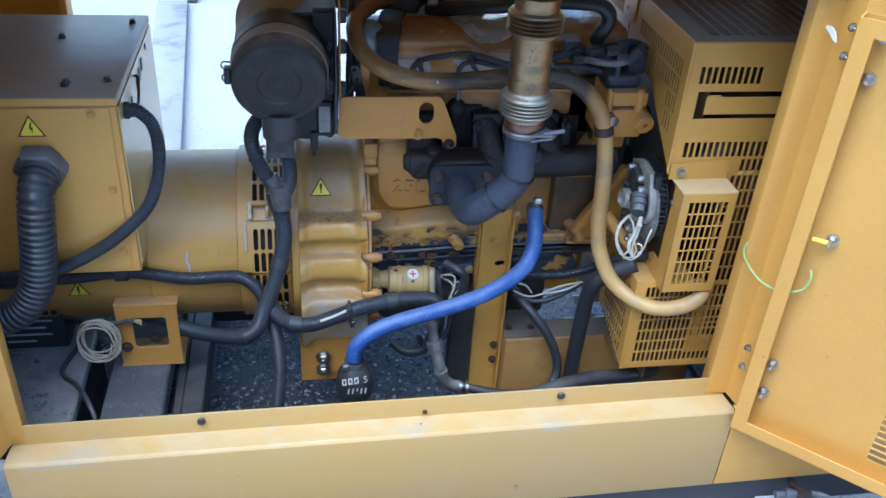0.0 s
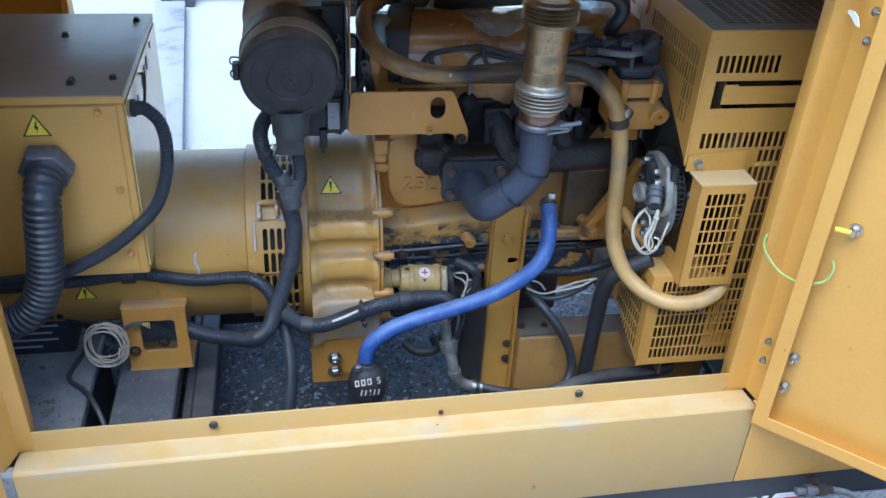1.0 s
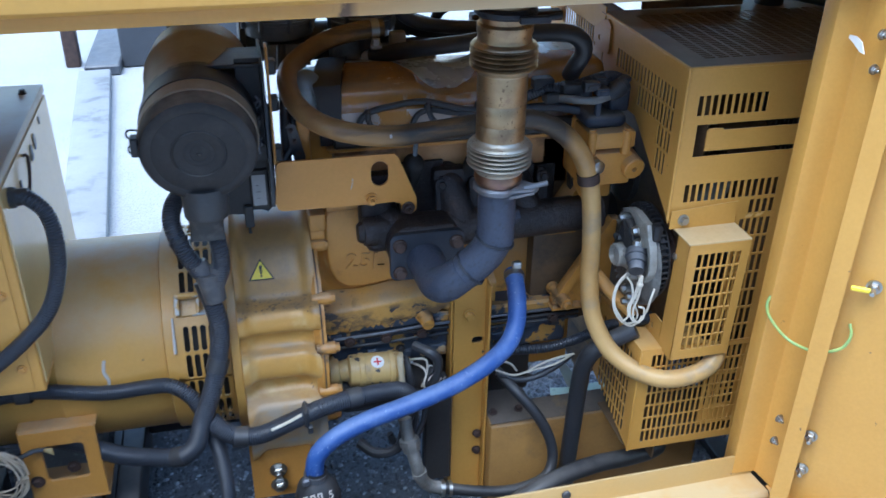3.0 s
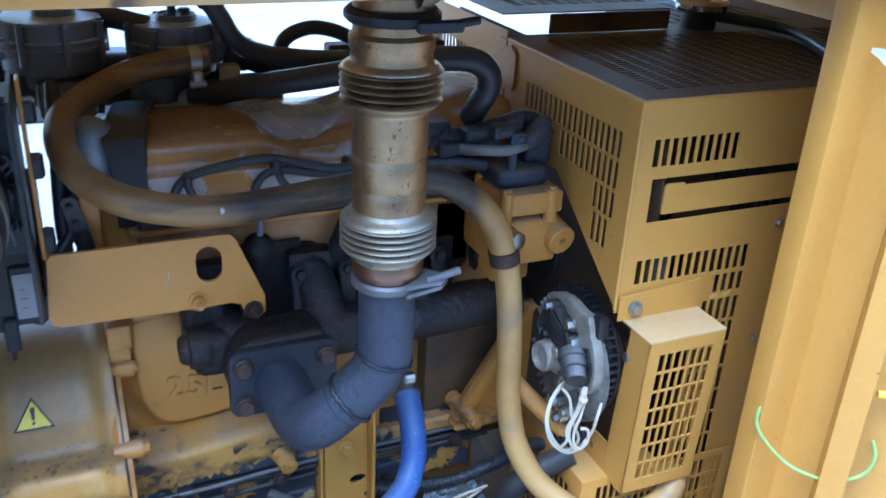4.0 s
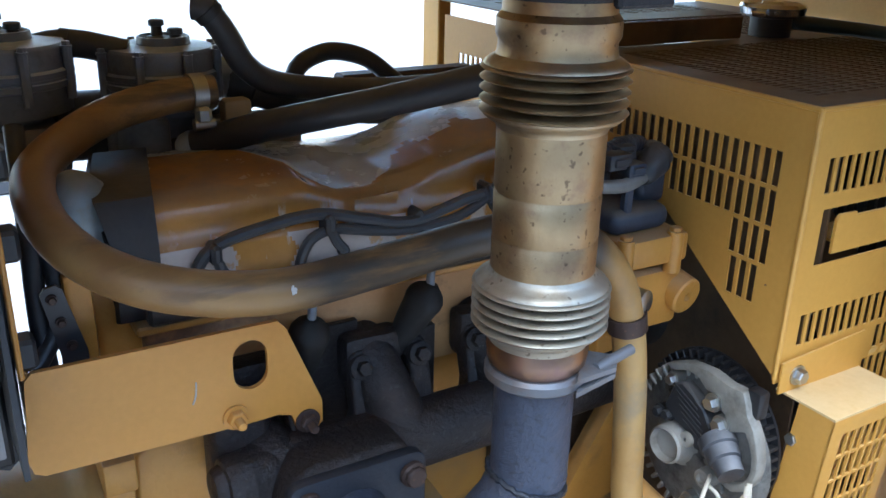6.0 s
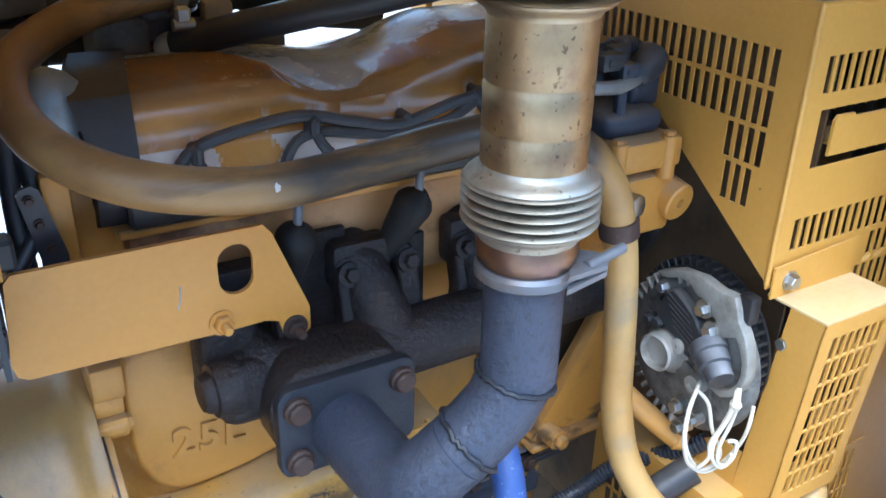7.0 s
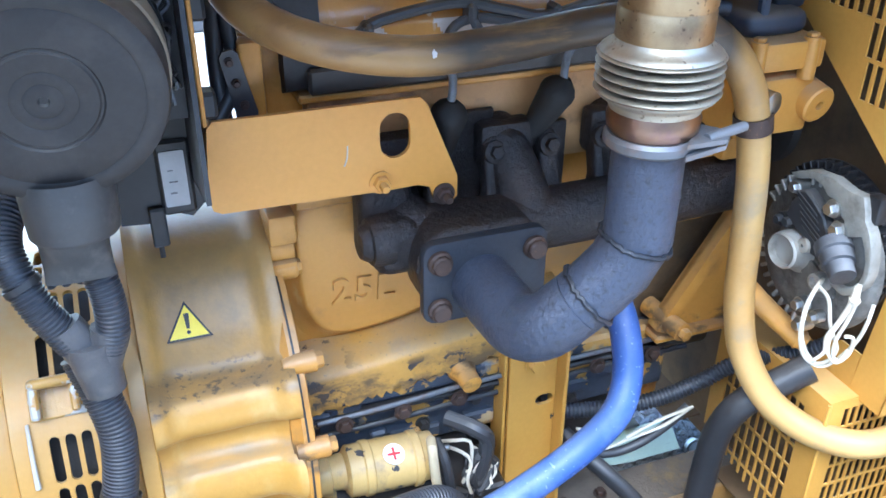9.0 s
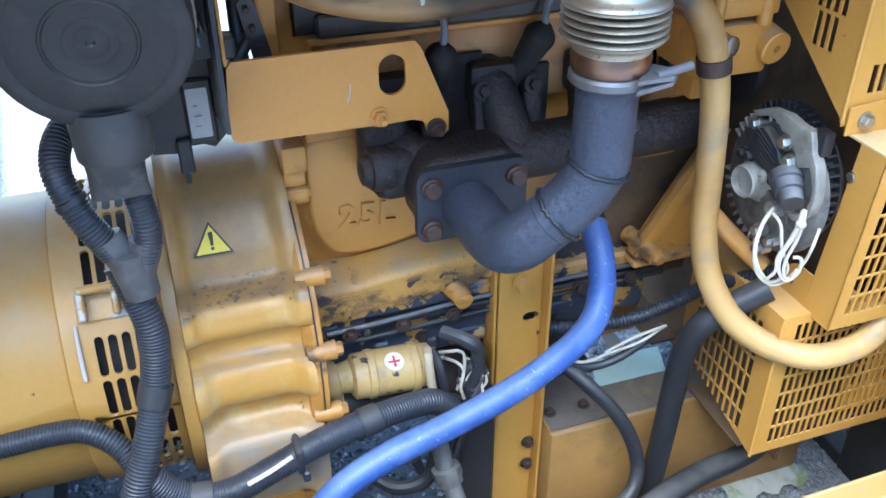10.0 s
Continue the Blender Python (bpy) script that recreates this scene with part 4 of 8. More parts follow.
bm = bmesh.new()
LUGM = axes((0, CY, CZ), (1, 0, 0), (0, -math.cos(radians(38)), math.sin(radians(38))))
box(bm, -0.066, -0.024, 0.188, 0.224, -0.036, -0.026, 0.0045, 3, m=LUGM)
box(bm, -0.066, -0.058, 0.188, 0.219, -0.028, 0.002, 0.002, m=LUGM)
box(bm, -0.031, -0.024, 0.188, 0.216, -0.028, 0.000, 0.002, m=LUGM)
box(bm, -0.070, -0.014, 0.190, 0.1985, -0.030, 0.003, 0.0015, m=LUGM)
part("lug", bm, M_LUG, gen, "worn yellow lifting lug")
bm = bmesh.new()
tube(bm, [(-0.0735, CY - 0.1975 * math.cos(radians(w)), CZ + 0.1975 * math.sin(radians(w))) for w in (37, 33, 28, 23, 19)], 0.0022, 8, 0.006, taper=(0.8, 1.2))
part("bare_edge", bm, M_CHALK, gen, "edge worn to bare silver metal")
# bell housing: a ribbed casting drawn along x
bm = bmesh.new()
prof = [(1.97, 0.30), (2.00, 0.46), (1.96, 0.60), (1.88, 0.672), (1.80, 0.690), (1.735, 0.672), (1.690, 0.628), (1.668, 0.590), (1.655, 0.585), (1.634, 0.582), (1.622, 0.568), (1.620, 0.552),
        (1.626, 0.541), (1.636, 0.535), (1.639, 0.517), (1.635, 0.506), (1.620, 0.501), (1.612, 0.490), (1.610, 0.462), (1.618, 0.449), (1.632, 0.443), (1.635, 0.425), (1.629, 0.413), (1.606, 0.407), (1.596, 0.396), (1.594, 0.330), (1.600, 0.300), (1.64, 0.285), (1.72, 0.25), (1.86, 0.24)]
ring0 = [(p.y, p.z) for p in smooth_path([(0, y, z) for y, z in prof + prof[:1]], 0.006)[:-1]]
n = len(ring0)
rows = []
for x, grow in ((0.036, 0.016), (0.045, 0.0135), (0.050, 0.008), (0.056, 0.003), (0.066, 0.0), (0.140, 0.0), (0.148, 0.002), (0.155, 0.006), (0.161, 0.012), (0.168, 0.016), (0.176, 0.016)):
    ring = []
    for y, z in ring0:
        d = Vector((y - CY, z - CZ)).normalized()
        r = math.hypot(y - CY, z - CZ)
        g = grow if z > 0.30 else 0.0
        ring.append(bm.verts.new((x, y + d.x * g, z + d.y * g)))
    rows.append(ring)
for p, q in zip(rows, rows[1:]):
    for k in range(n):
        bm.faces.new((p[k], p[(k + 1) % n], q[(k + 1) % n], q[k]))
bm.faces.new(rows[0])
bm.faces.new(rows[-1])
part("bell_housing", bm, M_BELL, gen, "dusty yellow ribbed bell housing casting", smooth=65)
bm = bmesh.new()
lathe(bm, (0.018, CY, CZ), (1, 0, 0), [(0, 0.206), (0.002, 0.210), (0.016, 0.210), (0.0175, 0.2085), (0.0178, 0.18)], 96)
part("front_flange", bm, M_GENPAINT, gen)
bm = bmesh.new()
lathe(bm, (0.164, CY, CZ), (1, 0, 0), [(0, 0.205), (0.010, 0.217), (0.021, 0.217), (0.022, 0.215)], 96)
part("rear_flange", bm, M_ENGINE, gen)
bm = bmesh.new()
lathe(bm, (0.1775, CY, CZ), (1, 0, 0), [(0, 0.212), (0, 0.2177), (0.0022, 0.2177), (0.0022, 0.212)], 96, False)
part("gasket", bm, M_GREASE, gen, "thin dark gasket in the joint")
for deg in (142, 166, 191, 218, 246, 273, 300, 330, 0, 30, 58, 86, 114):
    w = radians(deg)
    y, z = CY + 0.213 * math.cos(w), CZ + 0.213 * math.sin(w)
    bm = bmesh.new()
    lathe(bm, (0.166, y, z), (1, 0, 0), [(0, 0.007), (0.012, 0.011), (0.031, 0.0115)], 16)
    hexbolt(bm, (0.197, y, z), (1, 0, 0), 0.0085, 0.008)
    part("flange_bolt", bm, M_ENGINE, gen)
warning_sticker((0.084, 1.6875, 0.6295), (1, 0, 0), (0, 0.70, 0.715), 0.045, "mark", gen)
warning_sticker((-0.418, 1.6283, 0.437), (1, 0, 0), (0, -0.10, 0.99), 0.044, "mark", gen)
# foot below the bell housing
bm = bmesh.new()
plate(bm, [(0.03, 0.182), (0.158, 0.182), (0.158, 0.34), (0.03, 0.34)], [], 0.008, FACE_Y(0, 1.602, 0))
part("foot_plate", bm, M_ENGINE, gen)
bm = bmesh.new()
plate(bm, rounded(0.058, 0.142, 0.21, 0.305, 0.008), [], 0.008, FACE_Y(0, 1.598, 0) @ Matrix.Translation((0, 0, 0.004)))
foot = part("foot_bracket", bm, M_ENGINE, gen)
for z, studlen in ((0.262, 0.008), (0.226, 0.004)):
    bm = bmesh.new()
    hexbolt(bm, (0.079, 1.586, z), (0, -1, 0), 0.012, 0.010, True, studlen)
    part("foot_bolt", bm, M_ZINC, foot, "zinc bolt")
# black blocks stand for the shade in slots low on the left of the barrel
for k in range(4):
    bm = bmesh.new()
    box(bm, -0.545 + 0.018 * k, -0.533 + 0.018 * k, 1.650, 1.668, 0.36, 0.40, 0.002)
    part("dark_slot_block", bm, M_INK, gen)
bm = bmesh.new()
hexbolt(bm, (-0.322, 1.632, 0.509), (0, -1, 0.3), 0.009, 0.008, True, 0.004)
box(bm, -0.334, -0.310, 1.628, 1.640, 0.479, 0.509, 0.003)
part("cable_lug", bm, M_ZINC, gen, "zinc cable clip on the housing")
# chalky scratch on the barrel
bm = bmesh.new()
tube(bm, [(-0.193, 1.6355, 0.520), (-0.196, 1.6295, 0.500), (-0.190, 1.627, 0.485), (-0.192, 1.6255, 0.470)], 0.003, 6)
part("paint_scratch", bm, M_CHALK, gen, "pale scratch in the paint")

# alternator foot bracket: a plate with a square window
fb = thing("foot_bracket", "yellow steel bracket with a square window on the cross beam", "bracket")
bm = bmesh.new()
plate(bm, rounded(-0.349, -0.224, 0.256, 0.412, 0.004), [rounded(-0.318, -0.248, 0.300, 0.380, 0.008)], 0.006, FACE_Y(0, 1.60, 0))
box(bm, -0.352, -0.222, 1.600, 1.69, 0.250, 0.256, 0.001)
box(bm, -0.352, -0.222, 1.606, 1.66, 0.406, 0.412, 0.001)
part("plate", bm, M_ENGINE, fb)
for x, z in ((-0.335, 0.305), (-0.282, 0.294)):
    bm = bmesh.new()
    hexbolt(bm, (x, 1.6 - 0.0 if x < -0.3 else 1.64, z), (0, -1, 0), 0.009, 0.007)
    part("bolt", bm, M_RUST, fb)
rope = thing("wire_coil", "coiled cream wire hung beside the alternator bracket", "wire")
for k in range(9):
    bm = bmesh.new()
    cx, cz, rr = -0.385 + 0.005 * math.sin(k * 2.1), 0.341 + 0.005 * math.cos(k * 1.7), 0.033 + 0.0030 * (k % 4)
    tube(bm, [(cx + rr * math.cos(w), 1.585 + 0.006 * math.sin(w * 1.5 + k) - 0.002 * k, cz + rr * 1.32 * math.sin(w)) for w in [2 * math.pi * i / 14 for i in range(15)]], 0.0017, 6, 0.006)
    part("turn", bm, M_BROWNWIRE, rope)

tc = thing("taped_cable", "black taped cable with a bare brass end by the bracket window", "cable")
bm = bmesh.new()
tube(bm, [(-0.385, 1.600, 0.352), (-0.365, 1.592, 0.366), (-0.345, 1.585, 0.377), (-0.325, 1.588, 0.384), (-0.312, 1.592, 0.380)], 0.0042, 10, 0.005)
part("cable", bm, M_TAPE, tc)
for k in range(4):
    bm = bmesh.new()
    tube(bm, [(-0.313, 1.592, 0.380), (-0.303, 1.592, 0.377 + 0.0028 * (k - 1.5)), (-0.296, 1.592, 0.374 + 0.0042 * (k - 1.5))], 0.0017, 6, 0.004)
    part("strand", bm, M_BRASS, tc, "bare brass strand")

# ---- terminal and control box over the alternator ----
CX0, CX1, CB0, CB1, CT = -0.80, -0.273, 1.562, 2.0, 0.8955
ctl = thing("terminal_box", "yellow steel terminal box with dusty lid over the alternator", "electrical box")
bm = bmesh.new()
box(bm, CX0, CX1, CB0, CB1, 0.525, 0.878, 0.002)
part("body", bm, M_PAINT, ctl)
bm = bmesh.new()
box(bm, CX0, CX1 + 0.002, CB0 - 0.002, CB1, 0.8795, CT, 0.003, 2)
lid = part("lid", bm, M_LIDTOP, ctl, "grey dusty lid")
bm = bmesh.new()
plate(bm, [(CX0, 0.880), (CX1 + 0.002, 0.880), (CX1 + 0.002, CT - 0.0025), (CX0, CT - 0.0025)], [], 0.001, FACE_Y(0, CB0 - 0.003, 0))
part("lid_edge", bm, M_PAINT, ctl)
for x, y in ((-0.297, 1.635), (-0.297, 1.95), (-0.365, 1.625), (-0.62, 1.63), (-0.42, 1.86), (-0.366, 1.613)):
    bm = bmesh.new()
    hexbolt(bm, (x, y, CT), (0, 0, 1), 0.0055, 0.006)
    part("lid_screw", bm, M_DARKSTEEL, lid)
bm = bmesh.new()
plate(bm, [(-0.79, 0.535), (CX1 - 0.016, 0.535), (CX1 - 0.012, 0.875), (-0.79, 0.875)], [], 0.002, FACE_Y(0, CB0 - 0.003, 0))
front = part("front_panel", bm, M_PAINT, ctl)
for x, z in ((-0.316, 0.864), (-0.301, 0.712), (-0.30, 0.575)):
    bm = bmesh.new()
    hexbolt(bm, (x, CB0 - 0.003, z), (0, -1, 0), 0.006, 0.004)
    part("panel_screw", bm, M_ENGINE, front)
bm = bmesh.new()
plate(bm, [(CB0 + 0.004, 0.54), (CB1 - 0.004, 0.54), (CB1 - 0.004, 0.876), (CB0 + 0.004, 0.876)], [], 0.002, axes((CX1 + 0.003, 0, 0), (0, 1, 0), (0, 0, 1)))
side = part("side_panel", bm, M_LITSIDE, ctl, "yellow side panel with knock-outs, coloured paler for far-side light")
for k, (y, z, w, h) in enumerate(((1.765, 0.836, 0.019, 0.028), (1.800, 0.842, 0.019, 0.028), (1.835, 0.848, 0.019, 0.028), (1.690, 0.828, 0.012, 0.026), (1.90, 0.862, 0.010, 0.014))):
    bm = bmesh.new()
    plate(bm, oblong(y, z, w, h), [], 0.001, axes((CX1 + 0.0045, 0, 0), (0, 1, 0), (0, 0, 1)))
    part("knockout", bm, M_INK, side)
bm = bmesh.new()
tube(bm, [(CX1 + 0.003, 1.738, 0.862), (CX1 + 0.012, 1.736, 0.860), (CX1 + 0.012, 1.694, 0.818), (CX1 + 0.003, 1.692, 0.815)], 0.0028, 6)
part("wire_handle", bm, M_RUST, side)
warning_sticker((-0.4215, CB0 - 0.003, 0.8365), (1, 0, 0), (0, 0, 1), 0.0475, "flash", ctl)
# big gland and corrugated conduit
bm = bmesh.new()
g = Vector((-0.416, CB0 - 0.004, 0.764))
gd = Vector((-0.06, -0.93, -0.36)).normalized()
lathe(bm, g - gd * 0.012, gd, [(0, 0.047), (0.026, 0.048), (0.030, 0.045), (0.031, 0.037)], 6)
part("gland_nut", bm, M_CLAMP, ctl, "grey hexagonal conduit gland")
bm = bmesh.new()
tube(bm, [g - gd * 0.02, g + gd * 0.02, (-0.419, 1.502, 0.736), (-0.424, 1.491, 0.690), (-0.430, 1.489, 0.640), (-0.437, 1.488, 0.595), (-0.449, 1.488, 0.550), (-0.476, 1.487, 0.505), (-0.513, 1.487, 0.480), (-0.56, 1.487, 0.465), (-0.66, 1.49, 0.455)], 0.0325, 24, 0.01, 0.0125, 0.0030)
cc = thing("corrugated_conduit", "thick corrugated dark conduit from the terminal box", "conduit")
part("sleeve", bm, M_LOOM, cc)
bm = bmesh.new()
lathe(bm, g + gd * 0.012, gd, [(0, 0.031), (0.0, 0.0355), (0.012, 0.0355), (0.014, 0.031)], 28, False)
part("end_cuff", bm, M_TAPE, cc, "dark grey end cuff")
bm = bmesh.new()
lathe(bm, (CX1, 1.612, 0.848), (1, 0, 0), [(0, 0.016), (0.012, 0.016), (0.013, 0.013), (0.03, 0.013)], 12)
part("small_gland", bm, M_PLASTIC, ctl)
bm = bmesh.new()
tube(bm, [(CX1 + 0.02, 1.612, 0.848), (-0.243, 1.608, 0.846), (-0.222, 1.598, 0.826), (-0.214, 1.588, 0.786), (-0.221, 1.578, 0.725), (-0.248, 1.566, 0.665), (-0.305, 1.548, 0.615), (-0.370, 1.54, 0.575), (-0.44, 1.54, 0.545), (-0.54, 1.545, 0.53)], 0.0125, 16, 0.01, 0.0044, 0.0013)
whole("flexible_conduit", bm, M_LOOM, "thin black corrugated conduit curving from the box side", "conduit")
bm = bmesh.new()
tube(bm, [(-0.60, 1.50, 0.50), (-0.545, 1.44, 0.480), (-0.51, 1.40, 0.445), (-0.490, 1.37, 0.405), (-0.485, 1.345, 0.395)], 0.004, 8)
tube(bm, [(-0.60, 1.50, 0.485), (-0.545, 1.44, 0.462), (-0.51, 1.41, 0.430), (-0.492, 1.375, 0.398), (-0.485, 1.345, 0.395)], 0.004, 8)
whole("earth_lead", bm, M_GREENWIRE, "green and yellow earth lead by the post", "wire")

# ---- battery ----
bat = thing("battery", "dark lead battery with pale label on the base tray", "battery")
bm = bmesh.new()
box(bm, -0.72, -0.475, 1.675, 1.84, 0.251, 0.36, 0.006, 2)
part("case", bm, M_PLASTIC, bat)
bm = bmesh.new()
box(bm, -0.725, -0.47, 1.67, 1.845, 0.362, 0.378, 0.004)
part("lid", bm, M_PLASTIC, bat)
for k in range(4):
    bm = bmesh.new()
    plate(bm, [(-0.60, 0.325 - 0.018 * k), (-0.60 + (0.10, 0.085, 0.095, 0.06)[k], 0.325 - 0.018 * k), (-0.60 + (0.10, 0.085, 0.095, 0.06)[k], 0.330 - 0.018 * k), (-0.60, 0.330 - 0.018 * k)], [], 0.0006, FACE_Y(0, 1.6735, 0))
    part("label_bar", bm, M_LABEL, bat)
bm = bmesh.new()
tube(bm, [(-0.48, 1.67, 0.35), (-0.442, 1.690, 0.30), (-0.453, 1.672, 0.262), (-0.474, 1.600, 0.256), (-0.466, 1.572, 0.256), (-0.434, 1.538, 0.258), (-0.400, 1.480, 0.257), (-0.383, 1.45, 0.23)], 0.0055, 8)
whole("battery_cable", bm, M_RUBBER, "thin black cable hanging over the base tray", "cable")

# ---- wiring looms along the alternator ----
bm = bmesh.new()
tube(bm, [(-0.70, 1.585, 0.49), (-0.54, 1.60, 0.482), (-0.425, 1.612, 0.480), (-0.315, 1.616, 0.487), (-0.20, 1.616, 0.466), (-0.125, 1.612, 0.470), (-0.085, 1.602, 0.472), (-0.052, 1.585, 0.452), (-0.034, 1.566, 0.415), (-0.020, 1.556, 0.360), (-0.014, 1.555, 0.280), (-0.018, 1.562, 0.20), (-0.028, 1.575, 0.10), (-0.03, 1.58, 0.03)], 0.0135, 16, 0.01, 0.0040, 0.0010)
wl = thing("wiring_loom", "long black corrugated wiring loom along the alternator", "wiring loom", "wiring looms")
part("sleeve", bm, M_LOOM, wl)
for at, way in (((-0.325, 1.616, 0.487), (0.1, 0, 0)),):
    bm = bmesh.new()
    lathe(bm, Vector(at) - Vector(way).normalized() * 0.012, way, [(0, 0.0172), (0.0, 0.0185), (0.024, 0.0185), (0.024, 0.0172)], 20, False)
    part("tape_band", bm, M_RUBBER, wl, "black tape wrapped round the sleeve")
bm = bmesh.new()
tube(bm, [(-0.012, 1.622, 0.665), (0.004, 1.602, 0.612), (0.006, 1.594, 0.575), (-0.004, 1.582, 0.520), (-0.022, 1.560, 0.470), (-0.040, 1.545, 0.430), (-0.055, 1.545, 0.385), (-0.085, 1.56, 0.350), (-0.135, 1.585, 0.335), (-0.195, 1.605, 0.335), (-0.255, 1.63, 0.350), (-0.31, 1.64, 0.365)], 0.0165, 16, 0.01, 0.0040, 0.0010)
wl = thing("wiring_loom", "thick black loom hanging before the vent ring", "wiring loom", "wiring looms")
part("sleeve", bm, M_LOOM, wl)
for at, way in (((-0.004, 1.582, 0.520), (-0.018, -0.02, -0.05)), ((-0.085, 1.56, 0.350), (-0.05, 0.02, -0.02))):
    bm = bmesh.new()
    lathe(bm, Vector(at) - Vector(way).normalized() * 0.012, way, [(0, 0.0172), (0.0, 0.0185), (0.024, 0.0185), (0.024, 0.0172)], 20, False)
    part("tape_band", bm, M_RUBBER, wl, "black tape wrapped round the sleeve")
bm = bmesh.new()
tube(bm, [(-0.028, 1.552, 0.430), (-0.008, 1.548, 0.405), (0.020, 1.545, 0.388), (0.060, 1.546, 0.386), (0.110, 1.552, 0.400), (0.165, 1.560, 0.415), (0.225, 1.572, 0.418), (0.280, 1.590, 0.408), (0.318, 1.602, 0.395), (0.345, 1.615, 0.36)], 0.0165, 16, 0.01, 0.0040, 0.0010)
wl = thing("wiring_loom", "thick black split loom running to the starter motor", "wiring loom", "wiring looms")
part("sleeve", bm, M_LOOM, wl)
for at, way in (((0.225, 1.572, 0.418), (0.06, 0.013, -0.001)), ((0.020, 1.545, 0.388), (0.04, 0.0, -0.008))):
    bm = bmesh.new()
    lathe(bm, Vector(at) - Vector(way).normalized() * 0.012, way, [(0, 0.0172), (0.0, 0.0185), (0.024, 0.0185), (0.024, 0.0172)], 20, False)
    part("tape_band", bm, M_RUBBER, wl, "black tape wrapped round the sleeve")
bm = bmesh.new()
box(bm, 0.131, 0.141, 1.537, 1.575, 0.389, 0.427, 0.006, 2)
box(bm, 0.137, 0.146, 1.538, 1.550, 0.376, 0.392, 0.002)
whole("cable_tie", bm, M_RUBBER, "black cable tie round the loom", "cable tie", "cable ties")
bm = bmesh.new()
tube(bm, [(0.074, 1.5345, 0.4015), (0.10, 1.538, 0.409), (0.128, 1.543, 0.419)], 0.003, 6)
whole("bare_wire", bm, M_WHITEWIRE, "white wire showing through the split loom", "wire")
# Y piece under the air cleaner
yp = thing("loom_splitter", "grey wrapped Y piece joining two looms", "cable fitting")
for pts, r, tp, nm in (([(-0.017, 1.605, 0.708), (-0.010, 1.604, 0.694), (-0.003, 1.603, 0.678), (0.003, 1.602, 0.662)], 0.0172, (0.98, 1.0), "branch"),
                       ([(0.020, 1.601, 0.700), (0.016, 1.601, 0.688), (0.010, 1.602, 0.674), (0.005, 1.602, 0.660)], 0.0172, (0.98, 1.0), "branch"),
                       ([(0.001, 1.602, 0.692), (0.002, 1.602, 0.672), (0.004, 1.601, 0.655), (0.006, 1.600, 0.638)], 0.0225, (1.0, 0.80), "stem")):
    bm = bmesh.new()
    tube(bm, pts, r, 16, 0.005, taper=tp)
    # wrapped flat
    for v in bm.verts:
        v.co.y = 1.602 + (v.co.y - 1.602) * 0.85
    part(nm, bm, M_SLEEVE, yp)
bm = bmesh.new()
tube(bm, [(0.012, 1.73, 0.80), (-0.018, 1.70, 0.803), (-0.040, 1.66, 0.796), (-0.048, 1.635, 0.778), (-0.043, 1.618, 0.755), (-0.032, 1.608, 0.728), (-0.020, 1.605, 0.706), (-0.012, 1.604, 0.690)], 0.0148, 16, 0.01, 0.0040, 0.0011)
wl = thing("wiring_loom", "black corrugated loom bent round behind the air cleaner", "wiring loom", "wiring looms")
part("sleeve", bm, M_LOOM, wl)
bm = bmesh.new()
lathe(bm, (-0.041, 1.615, 0.750), (0.42, -0.28, -0.87), [(0, 0.0145), (0.0, 0.0164), (0.006, 0.0164), (0.006, 0.0145)], 20, False)
part("tape_band", bm, M_RUBBER, wl, "black tape wrapped round the sleeve")
bm = bmesh.new()
tube(bm, [(0.004, 1.66, 0.800), (0.010, 1.628, 0.785), (0.018, 1.610, 0.757), (0.023, 1.602, 0.727), (0.022, 1.600, 0.702), (0.015, 1.601, 0.680)], 0.0142, 16, 0.01, 0.0040, 0.0011)
wl = thing("wiring_loom", "short black loom into the Y piece", "wiring loom", "wiring looms")
part("sleeve", bm, M_LOOM, wl)

# ---- air cleaner ----
ac = thing("air_cleaner", "round black air cleaner canister with dusty tan band", "air filter")
FC, FD = Vector((0.012, 1.562, 0.916)), Vector((0.02, 0.985, 0.17)).normalized()
bm = bmesh.new()
lathe(bm, FC, FD, [(0.0030, 0.0), (0.0030, 0.0030), (0.0005, 0.0042), (0.0, 0.012), (0.0006, 0.0135), (0.0, 0.015), (0.0, 0.021), (0.0006, 0.0225), (0.0, 0.024), (0.0, 0.0362), (0.0012, 0.0375), (0.0014, 0.0392), (0.0, 0.0406), (0.0, 0.066), (0.0009, 0.068), (0.0, 0.070), (0.0005, 0.079), (0.003, 0.0835), (0.008, 0.0855), (0.034, 0.0865)], 64, False)
part("end_cover", bm, M_FILTER, ac, "black end cover with concentric rings")
bm = bmesh.new()
lathe(bm, FC + FD * 0.034, FD, [(0, 0.0865), (0.002, 0.0885), (0.030, 0.0885), (0.032, 0.086)], 64, False)
part("band", bm, M_TANBAND, ac, "dusty tan metal band")
bm = bmesh.new()
lathe(bm, FC + FD * 0.064, FD, [(0, 0.0865), (0.003, 0.0895), (0.022, 0.0895), (0.026, 0.086), (0.060, 0.086)], 64, False)
part("clamp_ring", bm, M_PLASTIC, ac)
bm = bmesh.new()
lathe(bm, FC + FD * 0.115, FD, [(0, 0.086), (0.10, 0.086), (0.105, 0.089), (0.115, 0.089), (0.12, 0.085), (0.165, 0.082), (0.185, 0.066), (0.19, 0.0)], 64, False)
part("canister", bm, M_TANBAND, ac, "dusty grey canister")
bm = bmesh.new()
for dz in (-0.012, 0.012):
    p = FC + FD * 0.045 + Vector((-0.088, 0, dz))
    tube(bm, [p + Vector((0.004, 0, 0.006)), p + Vector((-0.012, -0.002, 0.008)), p + Vector((-0.015, -0.002, 0)), p + Vector((-0.010, -0.002, -0.006)), p + Vector((0.004, 0, -0.004))], 0.0016, 6, 0.004)
